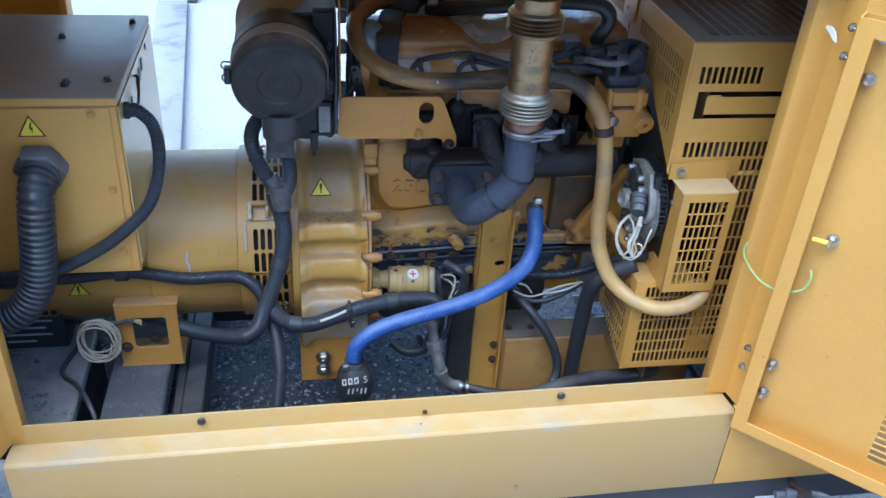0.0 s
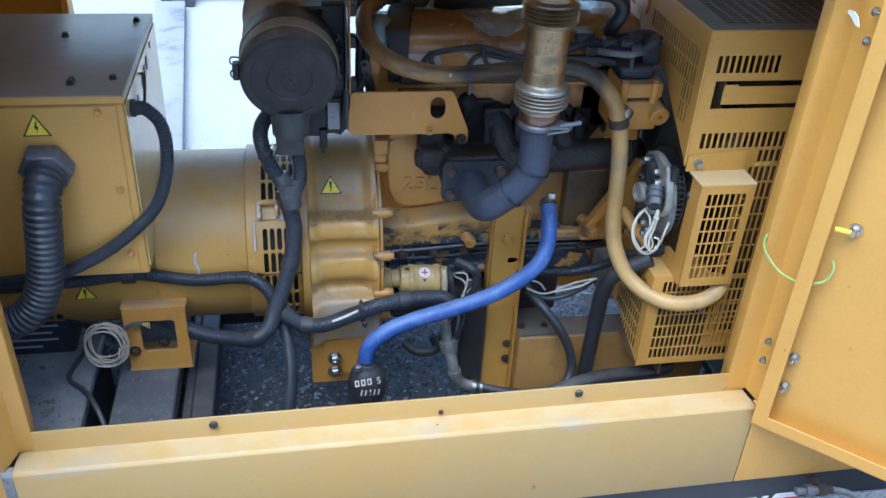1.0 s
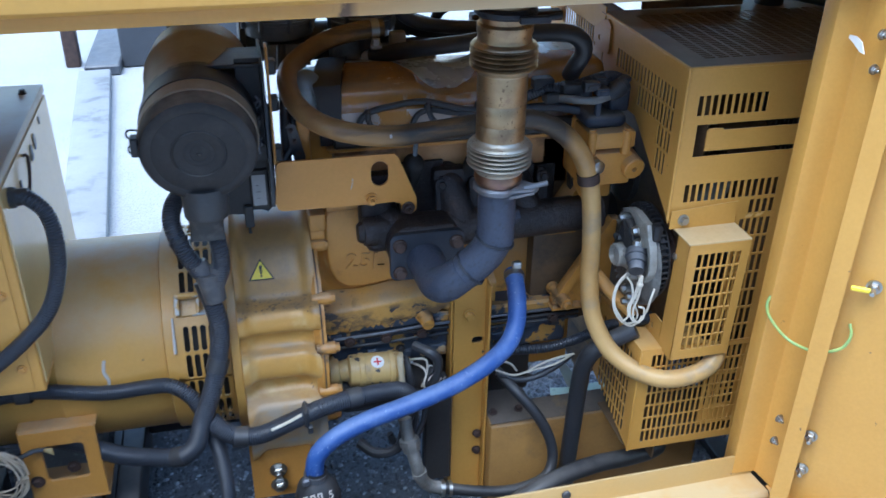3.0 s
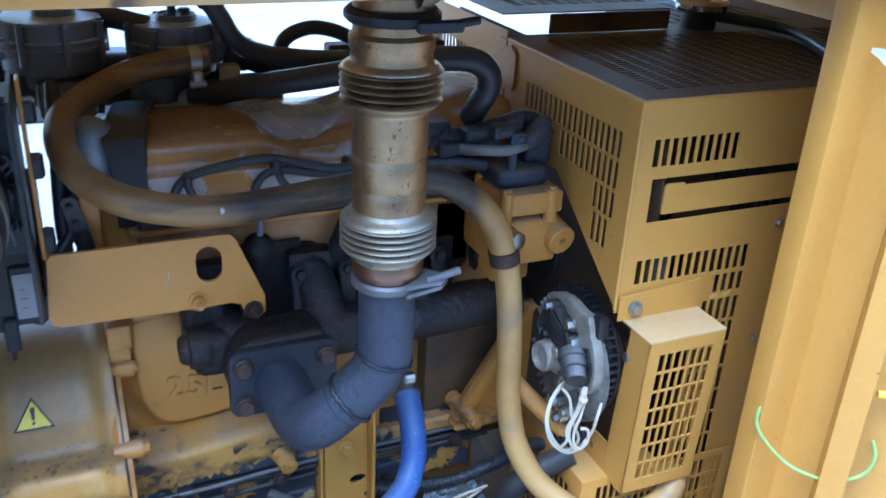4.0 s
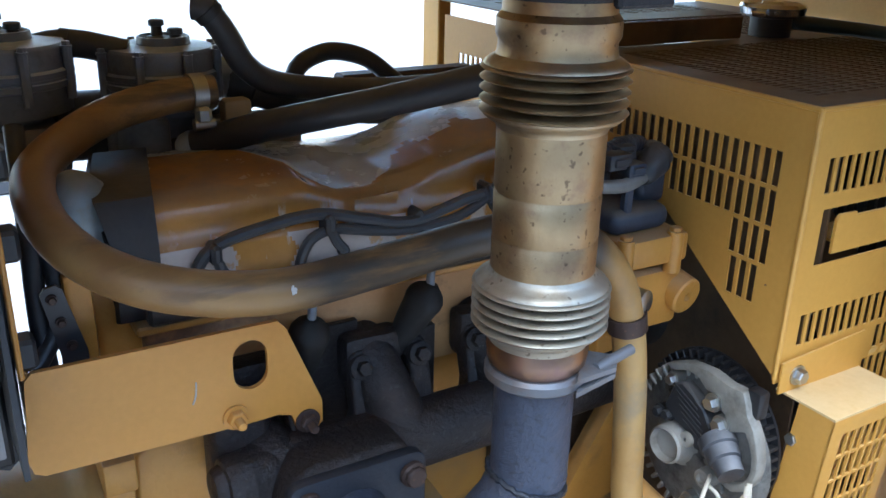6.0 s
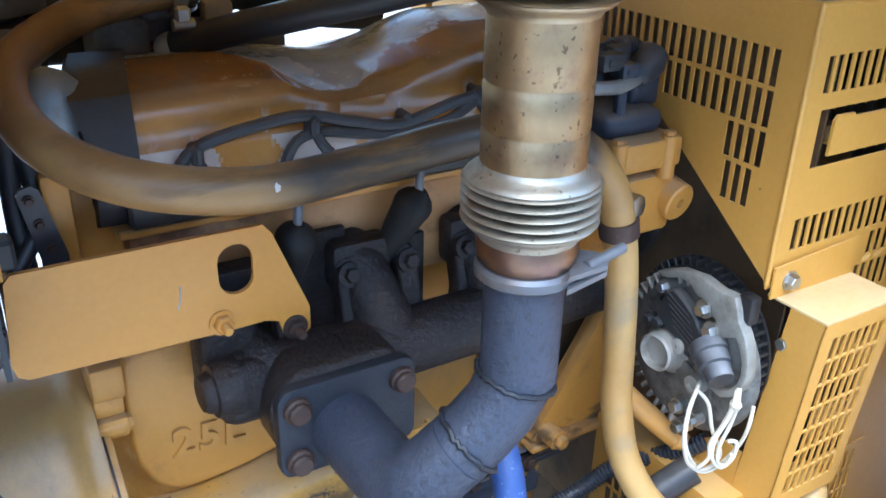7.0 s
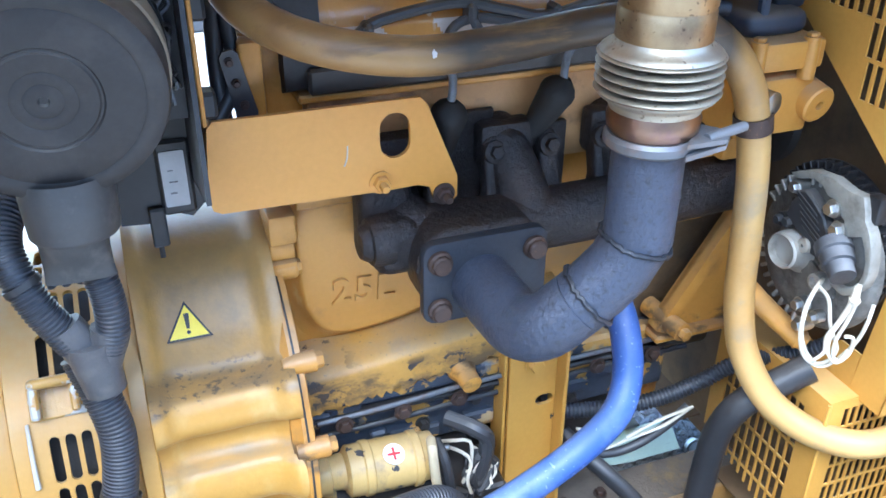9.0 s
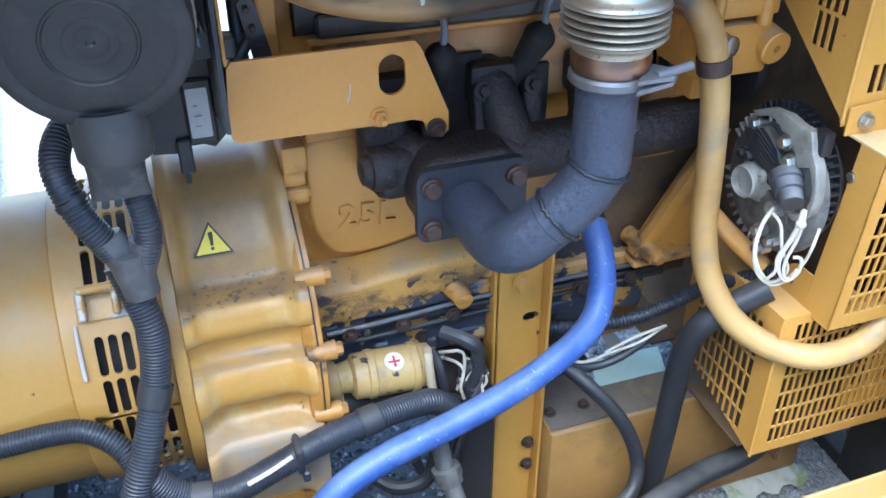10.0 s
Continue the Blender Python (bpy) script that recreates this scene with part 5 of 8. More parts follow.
box(bm, -0.086, -0.074, 1.590, 1.612, 0.905, 0.935, 0.002)
part("spring_clip", bm, M_RUBBER, ac, "wire spring clip")
# dust valve boot
bm = bmesh.new()
lathe(bm, (0.011, 1.600, 0.846), (0, -0.10, -1), [(0, 0.0355), (0.010, 0.0360), (0.014, 0.0362), (0.046, 0.0345), (0.049, 0.0325), (0.050, 0.027)], 32, False)
part("boot_collar", bm, M_GREYPLASTIC, ac)
bm = bmesh.new()
seg = 28
rows = []
for z, rx, ry, dy in ((0.806, 0.0285, 0.0285, 0.0), (0.796, 0.0272, 0.026, -0.002), (0.784, 0.0262, 0.018, -0.004), (0.770, 0.0262, 0.009, -0.006), (0.758, 0.0275, 0.0045, -0.007)):
    rows.append([bm.verts.new((0.008 + rx * math.cos(2 * math.pi * k / seg), 1.596 + dy + ry * math.sin(2 * math.pi * k / seg), z)) for k in range(seg)])
for p, q in zip(rows, rows[1:]):
    for k in range(seg):
        bm.faces.new((p[k], p[(k + 1) % seg], q[(k + 1) % seg], q[k]))
bm.faces.new(rows[0])
bm.faces.new(rows[-1])
part("dust_valve", bm, M_GREYPLASTIC, ac, "flattened grey rubber dust valve")
# mounting board and module beside the canister
mb = thing("mounting_board", "black steel board carrying a module and tangled wires", "mounting board")
bm = bmesh.new()
plate(bm, [(1.60, 0.80), (1.735, 0.765), (1.745, 0.77), (1.745, 1.03), (1.62, 1.03), (1.60, 1.00)], [], 0.004, axes((0.117, 0, 0), (0, 1, 0), (0, 0, 1)))
box(bm, 0.075, 0.113, 1.66, 1.664, 0.855, 1.025, 0.001)
box(bm, 0.0, 0.117, 1.655, 1.745, 1.012, 1.018, 0.001)
part("board", bm, M_PLASTIC, mb)
bm = bmesh.new()
plate(bm, [(0.036, 0.770), (0.040, 0.722), (0.066, 0.720), (0.070, 0.738), (0.108, 0.722), (0.124, 0.738), (0.126, 0.920), (0.040, 0.920)], [], 0.004, FACE_Y(0, 1.743, 0))
box(bm, 0.080, 0.113, 1.738, 1.745, 0.728, 0.806, 0.003)
mod = part("module", bm, M_PLASTIC, mb)
bm = bmesh.new()
plate(bm, rounded(0.084, 0.107, 0.738, 0.796, 0.002), [], 0.001, FACE_Y(0, 1.7365, 0))
lab = part("label", bm, M_LABEL, mod, "grey label with faint lines")
for k in (0, 2, 4):
    bm = bmesh.new()
    plate(bm, [(0.090, 0.752 + 0.006 * k), (0.090 + (0.006, 0.004, 0.008, 0.004, 0.005)[k], 0.752 + 0.006 * k), (0.090 + (0.006, 0.004, 0.008, 0.004, 0.005)[k], 0.7532 + 0.006 * k), (0.090, 0.7532 + 0.006 * k)], [], 0.0004, FACE_Y(0, 1.7352, 0))
    part("label_bar", bm, M_CLAMP, lab)
for x, z in ((0.052, 0.862), (0.060, 0.80), (0.118, 0.760)):
    bm = bmesh.new()
    hexbolt(bm, (x, 1.743, z), (0, -1, 0), 0.005, 0.005)
    part("board_screw", bm, M_DARKSTEEL, mb)
bm = bmesh.new()
box(bm, 0.066, 0.082, 1.735, 1.750, 0.696, 0.738, 0.002)
tube(bm, [(0.073, 1.74, 0.70), (0.073, 1.738, 0.684)], 0.003, 6)
part("connector", bm, M_PLASTIC, mb)
for k in range(6):
    random.seed(k)
    bm = bmesh.new()
    tube(bm, [(0.098 + random.uniform(-0.008, 0.012), 1.652 + random.uniform(-0.02, 0.01), 0.962 - 0.016 * i + random.uniform(-0.008, 0.008)) for i in range(6)], 0.0018, 5, 0.005)
    part("wire", bm, M_CLAMP, mb, "thin grey wire in a tangle")
for z in (0.86, 0.945, 1.005):
    bm = bmesh.new()
    box(bm, 0.122, 0.138, 1.668, 1.690, z - 0.012, z + 0.012, 0.003)
    part("terminal", bm, M_PLASTIC, mb)

# ---- yellow bracket before the cylinder head ----
br = thing("engine_bracket", "folded orange-yellow steel bracket with a slotted hole", "bracket")
bm = bmesh.new()
plate(bm, [(0.130, 0.757), (0.290, 0.755), (0.319, 0.756), (0.331, 0.752), (0.335, 0.738), (0.342, 0.731), (0.353, 0.731), (0.360, 0.738), (0.360, 0.760), (0.329, 0.838), (0.322, 0.846), (0.131, 0.846), (0.1255, 0.840), (0.1195, 0.772), (0.1225, 0.761)],
      [oblong(0.2965, 0.811, 0.030, 0.046)], 0.005, FACE_Y(0, 1.667, 0))
box(bm, 0.1255, 0.1305, 1.669, 1.76, 0.757, 0.843, 0.0015)
part("plate", bm, M_BRACKET, br)
bm = bmesh.new()
box(bm, 0.1225, 0.1265, 1.664, 1.690, 0.843, 1.040, 0.001)
part("upright", bm, M_BRACKET, br)
for x, z in ((0.281, 0.765), (0.3455, 0.7425)):
    bm = bmesh.new()
    hexbolt(bm, (x, 1.667, z), (0, -1, 0), 0.0085, 0.007, True, 0.010)
    part("nut", bm, M_RUST if x > 0.3 else M_BRACKET, br, "rusty nut")
bm = bmesh.new()
tube(bm, [(0.250, 1.6665, 0.807), (0.249, 1.6665, 0.795), (0.246, 1.6665, 0.787)], 0.0007, 6)
part("paint_chip", bm, M_CHALK, br, "pale paint chip")

# ---- engine ----
eng = thing("engine", "yellow industrial engine with dusty, chipped paint", "engine")
bm = bmesh.new()
box(bm, 0.187, 0.705, 1.752, 1.95, 0.30, 0.735, 0.008, 2)
part("block", bm, M_ENGINE, eng)
# side cover with raised figures, sloping flange and pan rail
bm = bmesh.new()
face = [(0.213, 0.598), (0.228, 0.570), (0.256, 0.558), (0.325, 0.566), (0.362, 0.588), (0.368, 0.66), (0.366, 0.712), (0.300, 0.714), (0.218, 0.710), (0.210, 0.69), (0.209, 0.64)]
mid = (sum(x for x, z in face) / len(face), sum(z for x, z in face) / len(face))
ring0 = smooth_path([(x, 0, z) for x, z in face + face[:1]], 0.006)[:-1]
rows = []
for grow, y in ((0.0, 1.7310), (0.0022, 1.7314), (0.0045, 1.7328), (0.0070, 1.7355), (0.0100, 1.7395), (0.0150, 1.7445), (0.0220, 1.7490), (0.0320, 1.7530)):
    rows.append([bm.verts.new((p.x + (p.x - mid[0]) / 0.085 * grow, y, p.z + (p.z - mid[1]) / 0.085 * grow)) for p in ring0])
for p, q in zip(rows, rows[1:]):
    for k in range(len(p)):
        bm.faces.new((p[k], p[(k + 1) % len(p)], q[(k + 1) % len(p)], q[k]))
bm.faces.new(rows[0])
cover = part("side_cover", bm, M_ENGINE, eng, smooth=60)
for ch, dx in (("2", -0.026), ("5", -0.001), ("L", 0.0235)):
    lettering("raised_figure", ch, 0.043, 0.0034, axes((0.2765 + dx, 1.7305, 0.6065 - 0.06 * dx), (1, 0, -0.06), (0.06, 0, 1)), M_ENGINE, cover, "cast raised character", 0.0014)
bm = bmesh.new()
box(bm, 0.176, 0.203, 1.714, 1.77, 0.646, 0.666, 0.003, 2)
part("lug", bm, M_ENGINE, eng)
bm = bmesh.new()
box(bm, 0.176, 0.202, 1.719, 1.77, 0.667, 0.686, 0.003, 2)
part("lug", bm, M_ENGINE, eng)
bm = bmesh.new()
box(bm, 0.176, 0.204, 1.712, 1.77, 0.688, 0.721, 0.003, 2)
part("lug", bm, M_ENGINE, eng)
bm = bmesh.new()
box(bm, 0.207, 0.300, 1.726, 1.76, 0.717, 0.737, 0.002)
part("ledge", bm, M_ENGINE, eng)
bm = bmesh.new()
rows = []
random.seed(31)
KN = ((0.187, 0.527), (0.26, 0.530), (0.34, 0.541), (0.42, 0.552), (0.52, 0.556), (0.66, 0.556), (0.70, 0.556))
for k in range(61):
    x = 0.187 + (0.520 - 0.187) * k / 60
    j = max(i for i in range(6) if KN[i][0] <= x + 1e-6)
    z = KN[j][1] + (KN[j + 1][1] - KN[j][1]) * (x - KN[j][0]) / (KN[j + 1][0] - KN[j][0])
    low = random.uniform(-0.006, 0.004)
    rows.append([bm.verts.new((x, y, z + dz)) for y, dz in ((1.76, 0.012), (1.705, 0.006), (1.690, 0.0), (1.688, -0.006), (1.693, -0.026), (1.692 + random.uniform(-0.001, 0.001), -0.036), (1.694, -0.048 + low), (1.704, -0.052 + low), (1.76, -0.055))])
for p, q in zip(rows, rows[1:]):
    for k in range(len(p) - 1):
        bm.faces.new((p[k], p[k + 1], q[k + 1], q[k]))
bm.faces.new(rows[0])
bm.faces.new(rows[-1])
part("cast_rib", bm, M_RIB, eng, "cast rib with dirty paint", smooth=60)
bm = bmesh.new()
box(bm, 0.205, 0.70, 1.700, 1.76, 0.468, 0.492, 0.005)
box(bm, 0.205, 0.68, 1.712, 1.76, 0.380, 0.468, 0.006)
part("crankcase", bm, M_PEEL, eng, "lower crankcase with peeled paint and oil")
bm = bmesh.new()
box(bm, 0.205, 0.70, 1.698, 1.76, 0.453, 0.460, 0.002)
part("pan_rail", bm, M_GREASE, eng, "dark oily pan rail")
for x in (0.235, 0.305, 0.375, 0.56, 0.64):
    bm = bmesh.new()
    hexbolt(bm, (x, 1.690, 0.457), (0, -1, 0), 0.008, 0.006)
    part("pan_bolt", bm, M_RUST, eng)
bm = bmesh.new()
lathe(bm, (0.381, 1.700, 0.492), (0.1, -1, -0.15), [(0, 0.018), (0.015, 0.013), (0.03, 0.012), (0.031, 0.009)], 20)
part("boss", bm, M_ENGINE, eng)
bm = bmesh.new()
box(bm, 0.22, 0.62, 1.74, 1.92, 0.24, 0.385, 0.012, 2)
part("oil_pan", bm, M_GREASE, eng, "black greasy oil pan")
bm = bmesh.new()
box(bm, 0.600, 0.752, 1.722, 1.93, 0.425, 0.835, 0.008, 2)
part("timing_case", bm, M_OILCASE, eng, "dirty timing case with flaking yellow paint")
for z0, z1, y0, mm in ((0.4625, 0.4725, 1.694, M_CLAMP), (0.4360, 0.4415, 1.702, M_DARKSTEEL)):
    bm = bmesh.new()
    tube(bm, [(0.205, y0, z0), (0.30, y0 - 0.002, (z0 + z1) / 2), (0.42, y0, z1), (0.70, y0, z1 + 0.003)], 0.0034, 10)
    part("fuel_pipe", bm, mm, eng, "thin grimy fuel pipe")
random.seed(21)
for k in range(14):
    x, z = 0.215 + 0.032 * k + random.uniform(-0.012, 0.012), random.uniform(0.395, 0.485)
    s = random.uniform(0.010, 0.022)
    bm = bmesh.new()
    box(bm, x - s, x + s, 1.700 + random.uniform(0, 0.008), 1.735, z - s * 0.45, z + s * 0.45, 0.003)
    part("cast_pad", bm, M_PEEL, eng)
# small fittings on the rail under the manifold
random.seed(4)
for k in range(9):
    bm = bmesh.new()
    x = 0.245 + 0.05 * k + random.uniform(-0.01, 0.01)
    hexbolt(bm, (x, 1.712, 0.40 + random.uniform(-0.01, 0.045)), (0, -1, 0), 0.007, 0.008)
    part("crankcase_bolt", bm, M_GREASE, eng)
# cylinder head and valve cover
bm = bmesh.new()
box(bm, 0.225, 0.715, 1.722, 1.93, 0.735, 0.838, 0.006, 2)
part("cylinder_head", bm, M_HEAD, eng)
bm = bmesh.new()
box(bm, 0.215, 0.72, 1.704, 1.94, 0.838, 0.846, 0.002)
part("head_gasket_rail", bm, M_ENGINE, eng)
bm = bmesh.new()
box(bm, 0.225, 0.71, 1.699, 1.722, 0.8465, 0.872, 0.003)
part("dark_rail", bm, M_GREASE, eng, "dark greasy rail under the valve cover")
bm = bmesh.new()
NX = 180


def ease(x, a, b):
    t = min(1.0, max(0.0, (x - a) / (b - a)))
    return t * t * (3 - 2 * t)


# from the wavy border upwards the top is dusty metal with sky sheen painted in
rows = []
for i in range(NX + 1):
    x = 0.232 + (0.715 - 0.232) * i / NX
    # the top steps up towards the radiator, with two scooped hollows in its front edge
    d = max(0.0, 1 - ((x - 0.420) / 0.042) ** 2) ** 0.8 * 0.48 + 0.25 * max(0.0, 1 - ((x - 0.565) / 0.050) ** 2) ** 0.8
    e = min(1.0, (x - 0.232) / 0.02, (0.715 - x) / 0.02)
    top = 0.949 + 0.020 * ease(x, 0.49, 0.59) - 0.010 * math.exp(-((x - 0.462) / 0.045) ** 2) - 0.010 * (1 - e) ** 2
    dent = 0.0012 * math.sin(41 * x) + 0.0008 * math.sin(97 * x + 1)
    f = ease(x, 0.34, 0.405)
    yb = 1.742 * f + 1.846 * (1 - f)
    past = lambda y, n: max(y, yb + 0.0015 * n)
    sec = [(1.722, 0.850), (1.716, 0.866), (1.718 + dent, 0.886), (1.722 + dent, 0.902), (1.729 + dent, 0.908), (1.730, 0.922 - 0.004 * d), (1.7325, top - 0.016 - 0.016 * d), (1.7385 - 0.004 * d, top - 0.008 - 0.023 * d), (yb - 0.004 * d * f, top - 0.004 * f - 0.026 * d), (past(1.748 + 0.016 * d, 1), top - 0.002 * f - 0.027 * d), (past(1.760 + 0.026 * d, 2), top - 0.001 - 0.022 * d), (past(1.782 + 0.030 * d, 3), top - 0.010 * d), (past(1.82 + 0.012 * d, 3.3), top - 0.002 * d), (1.85, top), (1.88, top - 0.004), (1.92, 0.93), (1.935, 0.90), (1.935, 0.850)]
    fine = []
    for k, ((y0, z0), (y1, z1)) in enumerate(zip(sec, sec[1:])):
        n = 4 if k < 3 or 7 <= k <= 13 else 1
        fine += [(k + j / n, y0 + (y1 - y0) * j / n, z0 + (z1 - z0) * j / n) for j in range(n)]
    fine.append((len(sec) - 1, *sec[-1]))
    rows.append([bm.verts.new((x, y, z)) for k, y, z in fine])
along = [k for k, y, z in fine]
for i, (p, q) in enumerate(zip(rows, rows[1:])):
    for m, k in enumerate(along[:-1]):
        f = bm.faces.new((p[m], p[m + 1], q[m + 1], q[m]))
        x = 0.232 + (0.715 - 0.232) * (i + 0.5) / NX
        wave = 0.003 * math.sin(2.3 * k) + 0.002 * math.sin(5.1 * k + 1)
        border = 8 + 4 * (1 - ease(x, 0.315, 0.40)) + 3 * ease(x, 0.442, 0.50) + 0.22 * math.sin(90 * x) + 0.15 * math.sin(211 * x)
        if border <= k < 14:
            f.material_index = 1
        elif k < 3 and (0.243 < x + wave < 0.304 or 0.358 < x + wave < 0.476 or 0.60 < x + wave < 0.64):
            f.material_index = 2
bm.faces.new(rows[0])
bm.faces.new(rows[-1])
vc = part("valve_cover", bm, M_COVER, eng, "long valve cover with scalloped top, worn bare in places, sky sheen painted on", smooth=60)
vc.data.materials.append(M_BARESHEEN)
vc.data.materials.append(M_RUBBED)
bm = bmesh.new()
sec = [(1.712, 0.850), (1.707, 0.870), (1.709, 0.892), (1.713, 0.912), (1.718, 0.934), (1.728, 0.950), (1.746, 0.957), (1.79, 0.958), (1.86, 0.956), (1.92, 0.94)]
# the strap widens where it runs over the top
fan_out = lambda x, z: x - 0.32 * max(0.0, z - 0.915) * (1 if x < 0.22 else 0.1)
rows = [[bm.verts.new((fan_out(x, z) + 0.20 * (y - 1.710), y, z)) for y, z in sec] + [bm.verts.new((fan_out(x, z) + 0.20 * (y - 1.710), y + 0.03, z - 0.012)) for y, z in sec[::-1]] for x in (0.205, 0.208, 0.238, 0.241)]
for p, q in zip(rows, rows[1:]):
    for k in range(len(p)):
        bm.faces.new((p[k], p[(k + 1) % len(p)], q[(k + 1) % len(p)], q[k]))
bm.faces.new(rows[0])
bm.faces.new(rows[-1])
part("breather_strap", bm, M_STRAP, eng, "dark rubber strap over the valve cover end")
bm = bmesh.new()
lathe(bm, (0.193, 1.765, 0.905), (-0.10, -0.20, 0.97), [(-0.02, 0.024), (0.000, 0.0275), (0.018, 0.0300), (0.036, 0.0290), (0.050, 0.0245), (0.060, 0.0170), (0.066, 0.008), (0.068, 0)], 28)
part("breather_cap", bm, M_CAPMETAL, eng, "grey breather cap")
bm = bmesh.new()
box(bm, 0.166, 0.228, 1.735, 1.80, 0.735, 0.905, 0.012, 2)
part("rear_housing", bm, M_ENGINE, eng)
bm = bmesh.new()
plate(bm, [(0.157, 0.775), (0.1765, 0.775), (0.1770, 0.838), (0.1640, 0.893), (0.1590, 0.897), (0.1510, 0.895), (0.1475, 0.890), (0.1570, 0.836)], [], 0.004, FACE_Y(0, 1.704, 0))
strip = part("bent_strip", bm, M_DARKSTEEL, eng, "bent dark dirty steel strip")
for x, z in ((0.1555, 0.886), (0.1600, 0.866), (0.1655, 0.845)):
    bm = bmesh.new()
    hexbolt(bm, (x, 1.704, z), (0, -1, 0), 0.0032, 0.003)
    part("screw", bm, M_RUST, strip)
bm = bmesh.new()
box(bm, 0.1655, 0.187, 1.713, 1.74, 0.79, 0.899, 0.004, 2)
part("corner_post", bm, M_ENGINE, eng)

# leak-off wires with clips on the valve cover
bm = bmesh.new()
tube(bm, [(0.270, 1.712, 0.855), (0.268, 1.712, 0.880), (0.285, 1.712, 0.903), (0.33, 1.712, 0.914), (0.38, 1.712, 0.918), (0.425, 1.708, 0.908), (0.47, 1.704, 0.900), (0.53, 1.700, 0.915), (0.58, 1.70, 0.92)], 0.0055, 10, 0.006)
whole("injector_pipe", bm, M_RUBBER, "grey-black pipe along the valve cover", "pipe", "injector pipes")
bm = bmesh.new()
tube(bm, [(0.364, 1.712, 0.850), (0.362, 1.712, 0.875), (0.373, 1.710, 0.897), (0.395, 1.708, 0.903), (0.43, 1.705, 0.897), (0.47, 1.702, 0.893), (0.52, 1.698, 0.900), (0.57, 1.70, 0.925)], 0.005, 10, 0.006)
whole("injector_pipe", bm, M_RUBBER, "grey-black pipe branching along the valve cover", "pipe", "injector pipes")
for x, z in ((0.285, 0.898), (0.388, 0.908), (0.478, 0.900), (0.555, 0.915)):
    bm = bmesh.new()
    box(bm, x - 0.0045, x + 0.0045, 1.699, 1.722, z - 0.009, z + 0.010, 0.003)
    tube(bm, [(x + 0.001, 1.702, z - 0.006), (x + 0.004, 1.697, z - 0.014), (x + 0.010, 1.696, z - 0.021)], 0.0048, 8, 0.004)
    box(bm, x + 0.004, x + 0.014, 1.692, 1.702, z - 0.026, z - 0.018, 0.002)
    whole("pipe_clip", bm, M_PLASTIC, "black plastic pipe clip", "clip", "pipe clips")

# spark or sensor boots between the ports
for x, y, z, lean in ((0.358, 1.694, 0.846, 0.0), (0.478, 1.690, 0.857, 0.30)):
    bo = thing("plug_boot", "drooping black rubber boot with grey stem", "rubber boot", "plug boots")
    bm = bmesh.new()
    lathe(bm, (x + 0.004, y - 0.004, z - 0.020), (-0.08 - lean, 0.30, -0.9), [(-0.004, 0.0055), (-0.001, 0.009), (0.004, 0.0150), (0.010, 0.0185), (0.016, 0.0190), (0.021, 0.0178), (0.045, 0.0150), (0.068, 0.0110), (0.085, 0.010)], 24)
    part("boot", bm, M_BOOT, bo)
    bm = bmesh.new()
    tube(bm, [(x + 0.003, y - 0.004, z - 0.022), (x + 0.006, y - 0.002, z + 0.004), (x + (0.002 if x < 0.4 else 0.024), y + 0.006, z + 0.024)], 0.0042, 10)
    part("stem", bm, M_REG, bo, "grey stem")

# ---- exhaust manifold ----
man = thing("exhaust_manifold", "black burnt cast-iron exhaust manifold", "exhaust manifold")
bm = bmesh.new()
tube(bm, [(0.290, 1.672, 0.697), (0.34, 1.668, 0.697), (0.42, 1.665, 0.696), (0.50, 1.664, 0.697), (0.58, 1.662, 0.700), (0.66, 1.660, 0.704), (0.70, 1.660, 0.706)], 0.033, 28)
part("log", bm, M_MANIFOLD, man)
bm = bmesh.new()
plate(bm, [(0.297, 0.690), (0.304, 0.714), (0.322, 0.728), (0.415, 0.730), (0.428, 0.710), (0.430, 0.648), (0.335, 0.634), (0.318, 0.632), (0.306, 0.655)], [], 0.056, FACE_Y(0, 1.612, 0))
bmesh.ops.bevel(bm, geom=[e for e in bm.edges if e.calc_face_angle(0) > 0.3], offset=0.009, segments=3, affect="EDGES", profile=0.5)
part("outlet_pad", bm, M_MANIFOLD, man, smooth=60)
bm = bmesh.new()
box(bm, 0.262, 0.318, 1.6745, 1.722, 0.664, 0.764, 0.016, 4)
box(bm, 0.266, 0.322, 1.640, 1.690, 0.668, 0.728, 0.018, 4)
part("end_lump", bm, M_MANIFOLD, man, smooth=60)
PORTS = (0.312, 0.438, 0.564)
for xc in PORTS:
    bm = bmesh.new()
    low = 0.022 if xc < 0.4 else 0.0
    back = 0.026 if xc < 0.4 else 0.0
    tube(bm, [(xc - 0.014, 1.726, 0.776 - low), (xc - 0.012, 1.712, 0.772 - low), (xc - 0.009, 1.700 + back * 0.4, 0.758 - low), (xc - 0.004, 1.684 + back * 0.6, 0.735 - low), (xc + 0.002, 1.668 + back * 0.3, 0.706), (xc + 0.002, 1.664, 0.695)], 0.0265, 22, 0.006, taper=(0.92, 1.16))
    rs = part("riser", bm, M_MANIFOLD, man, smooth=60)
    bm = bmesh.new()
    box(bm, xc - 0.042, xc + 0.020, 1.694, 1.722, 0.745, 0.796, 0.008, 2)
    part("port_flange", bm, M_MANIFOLD, rs)
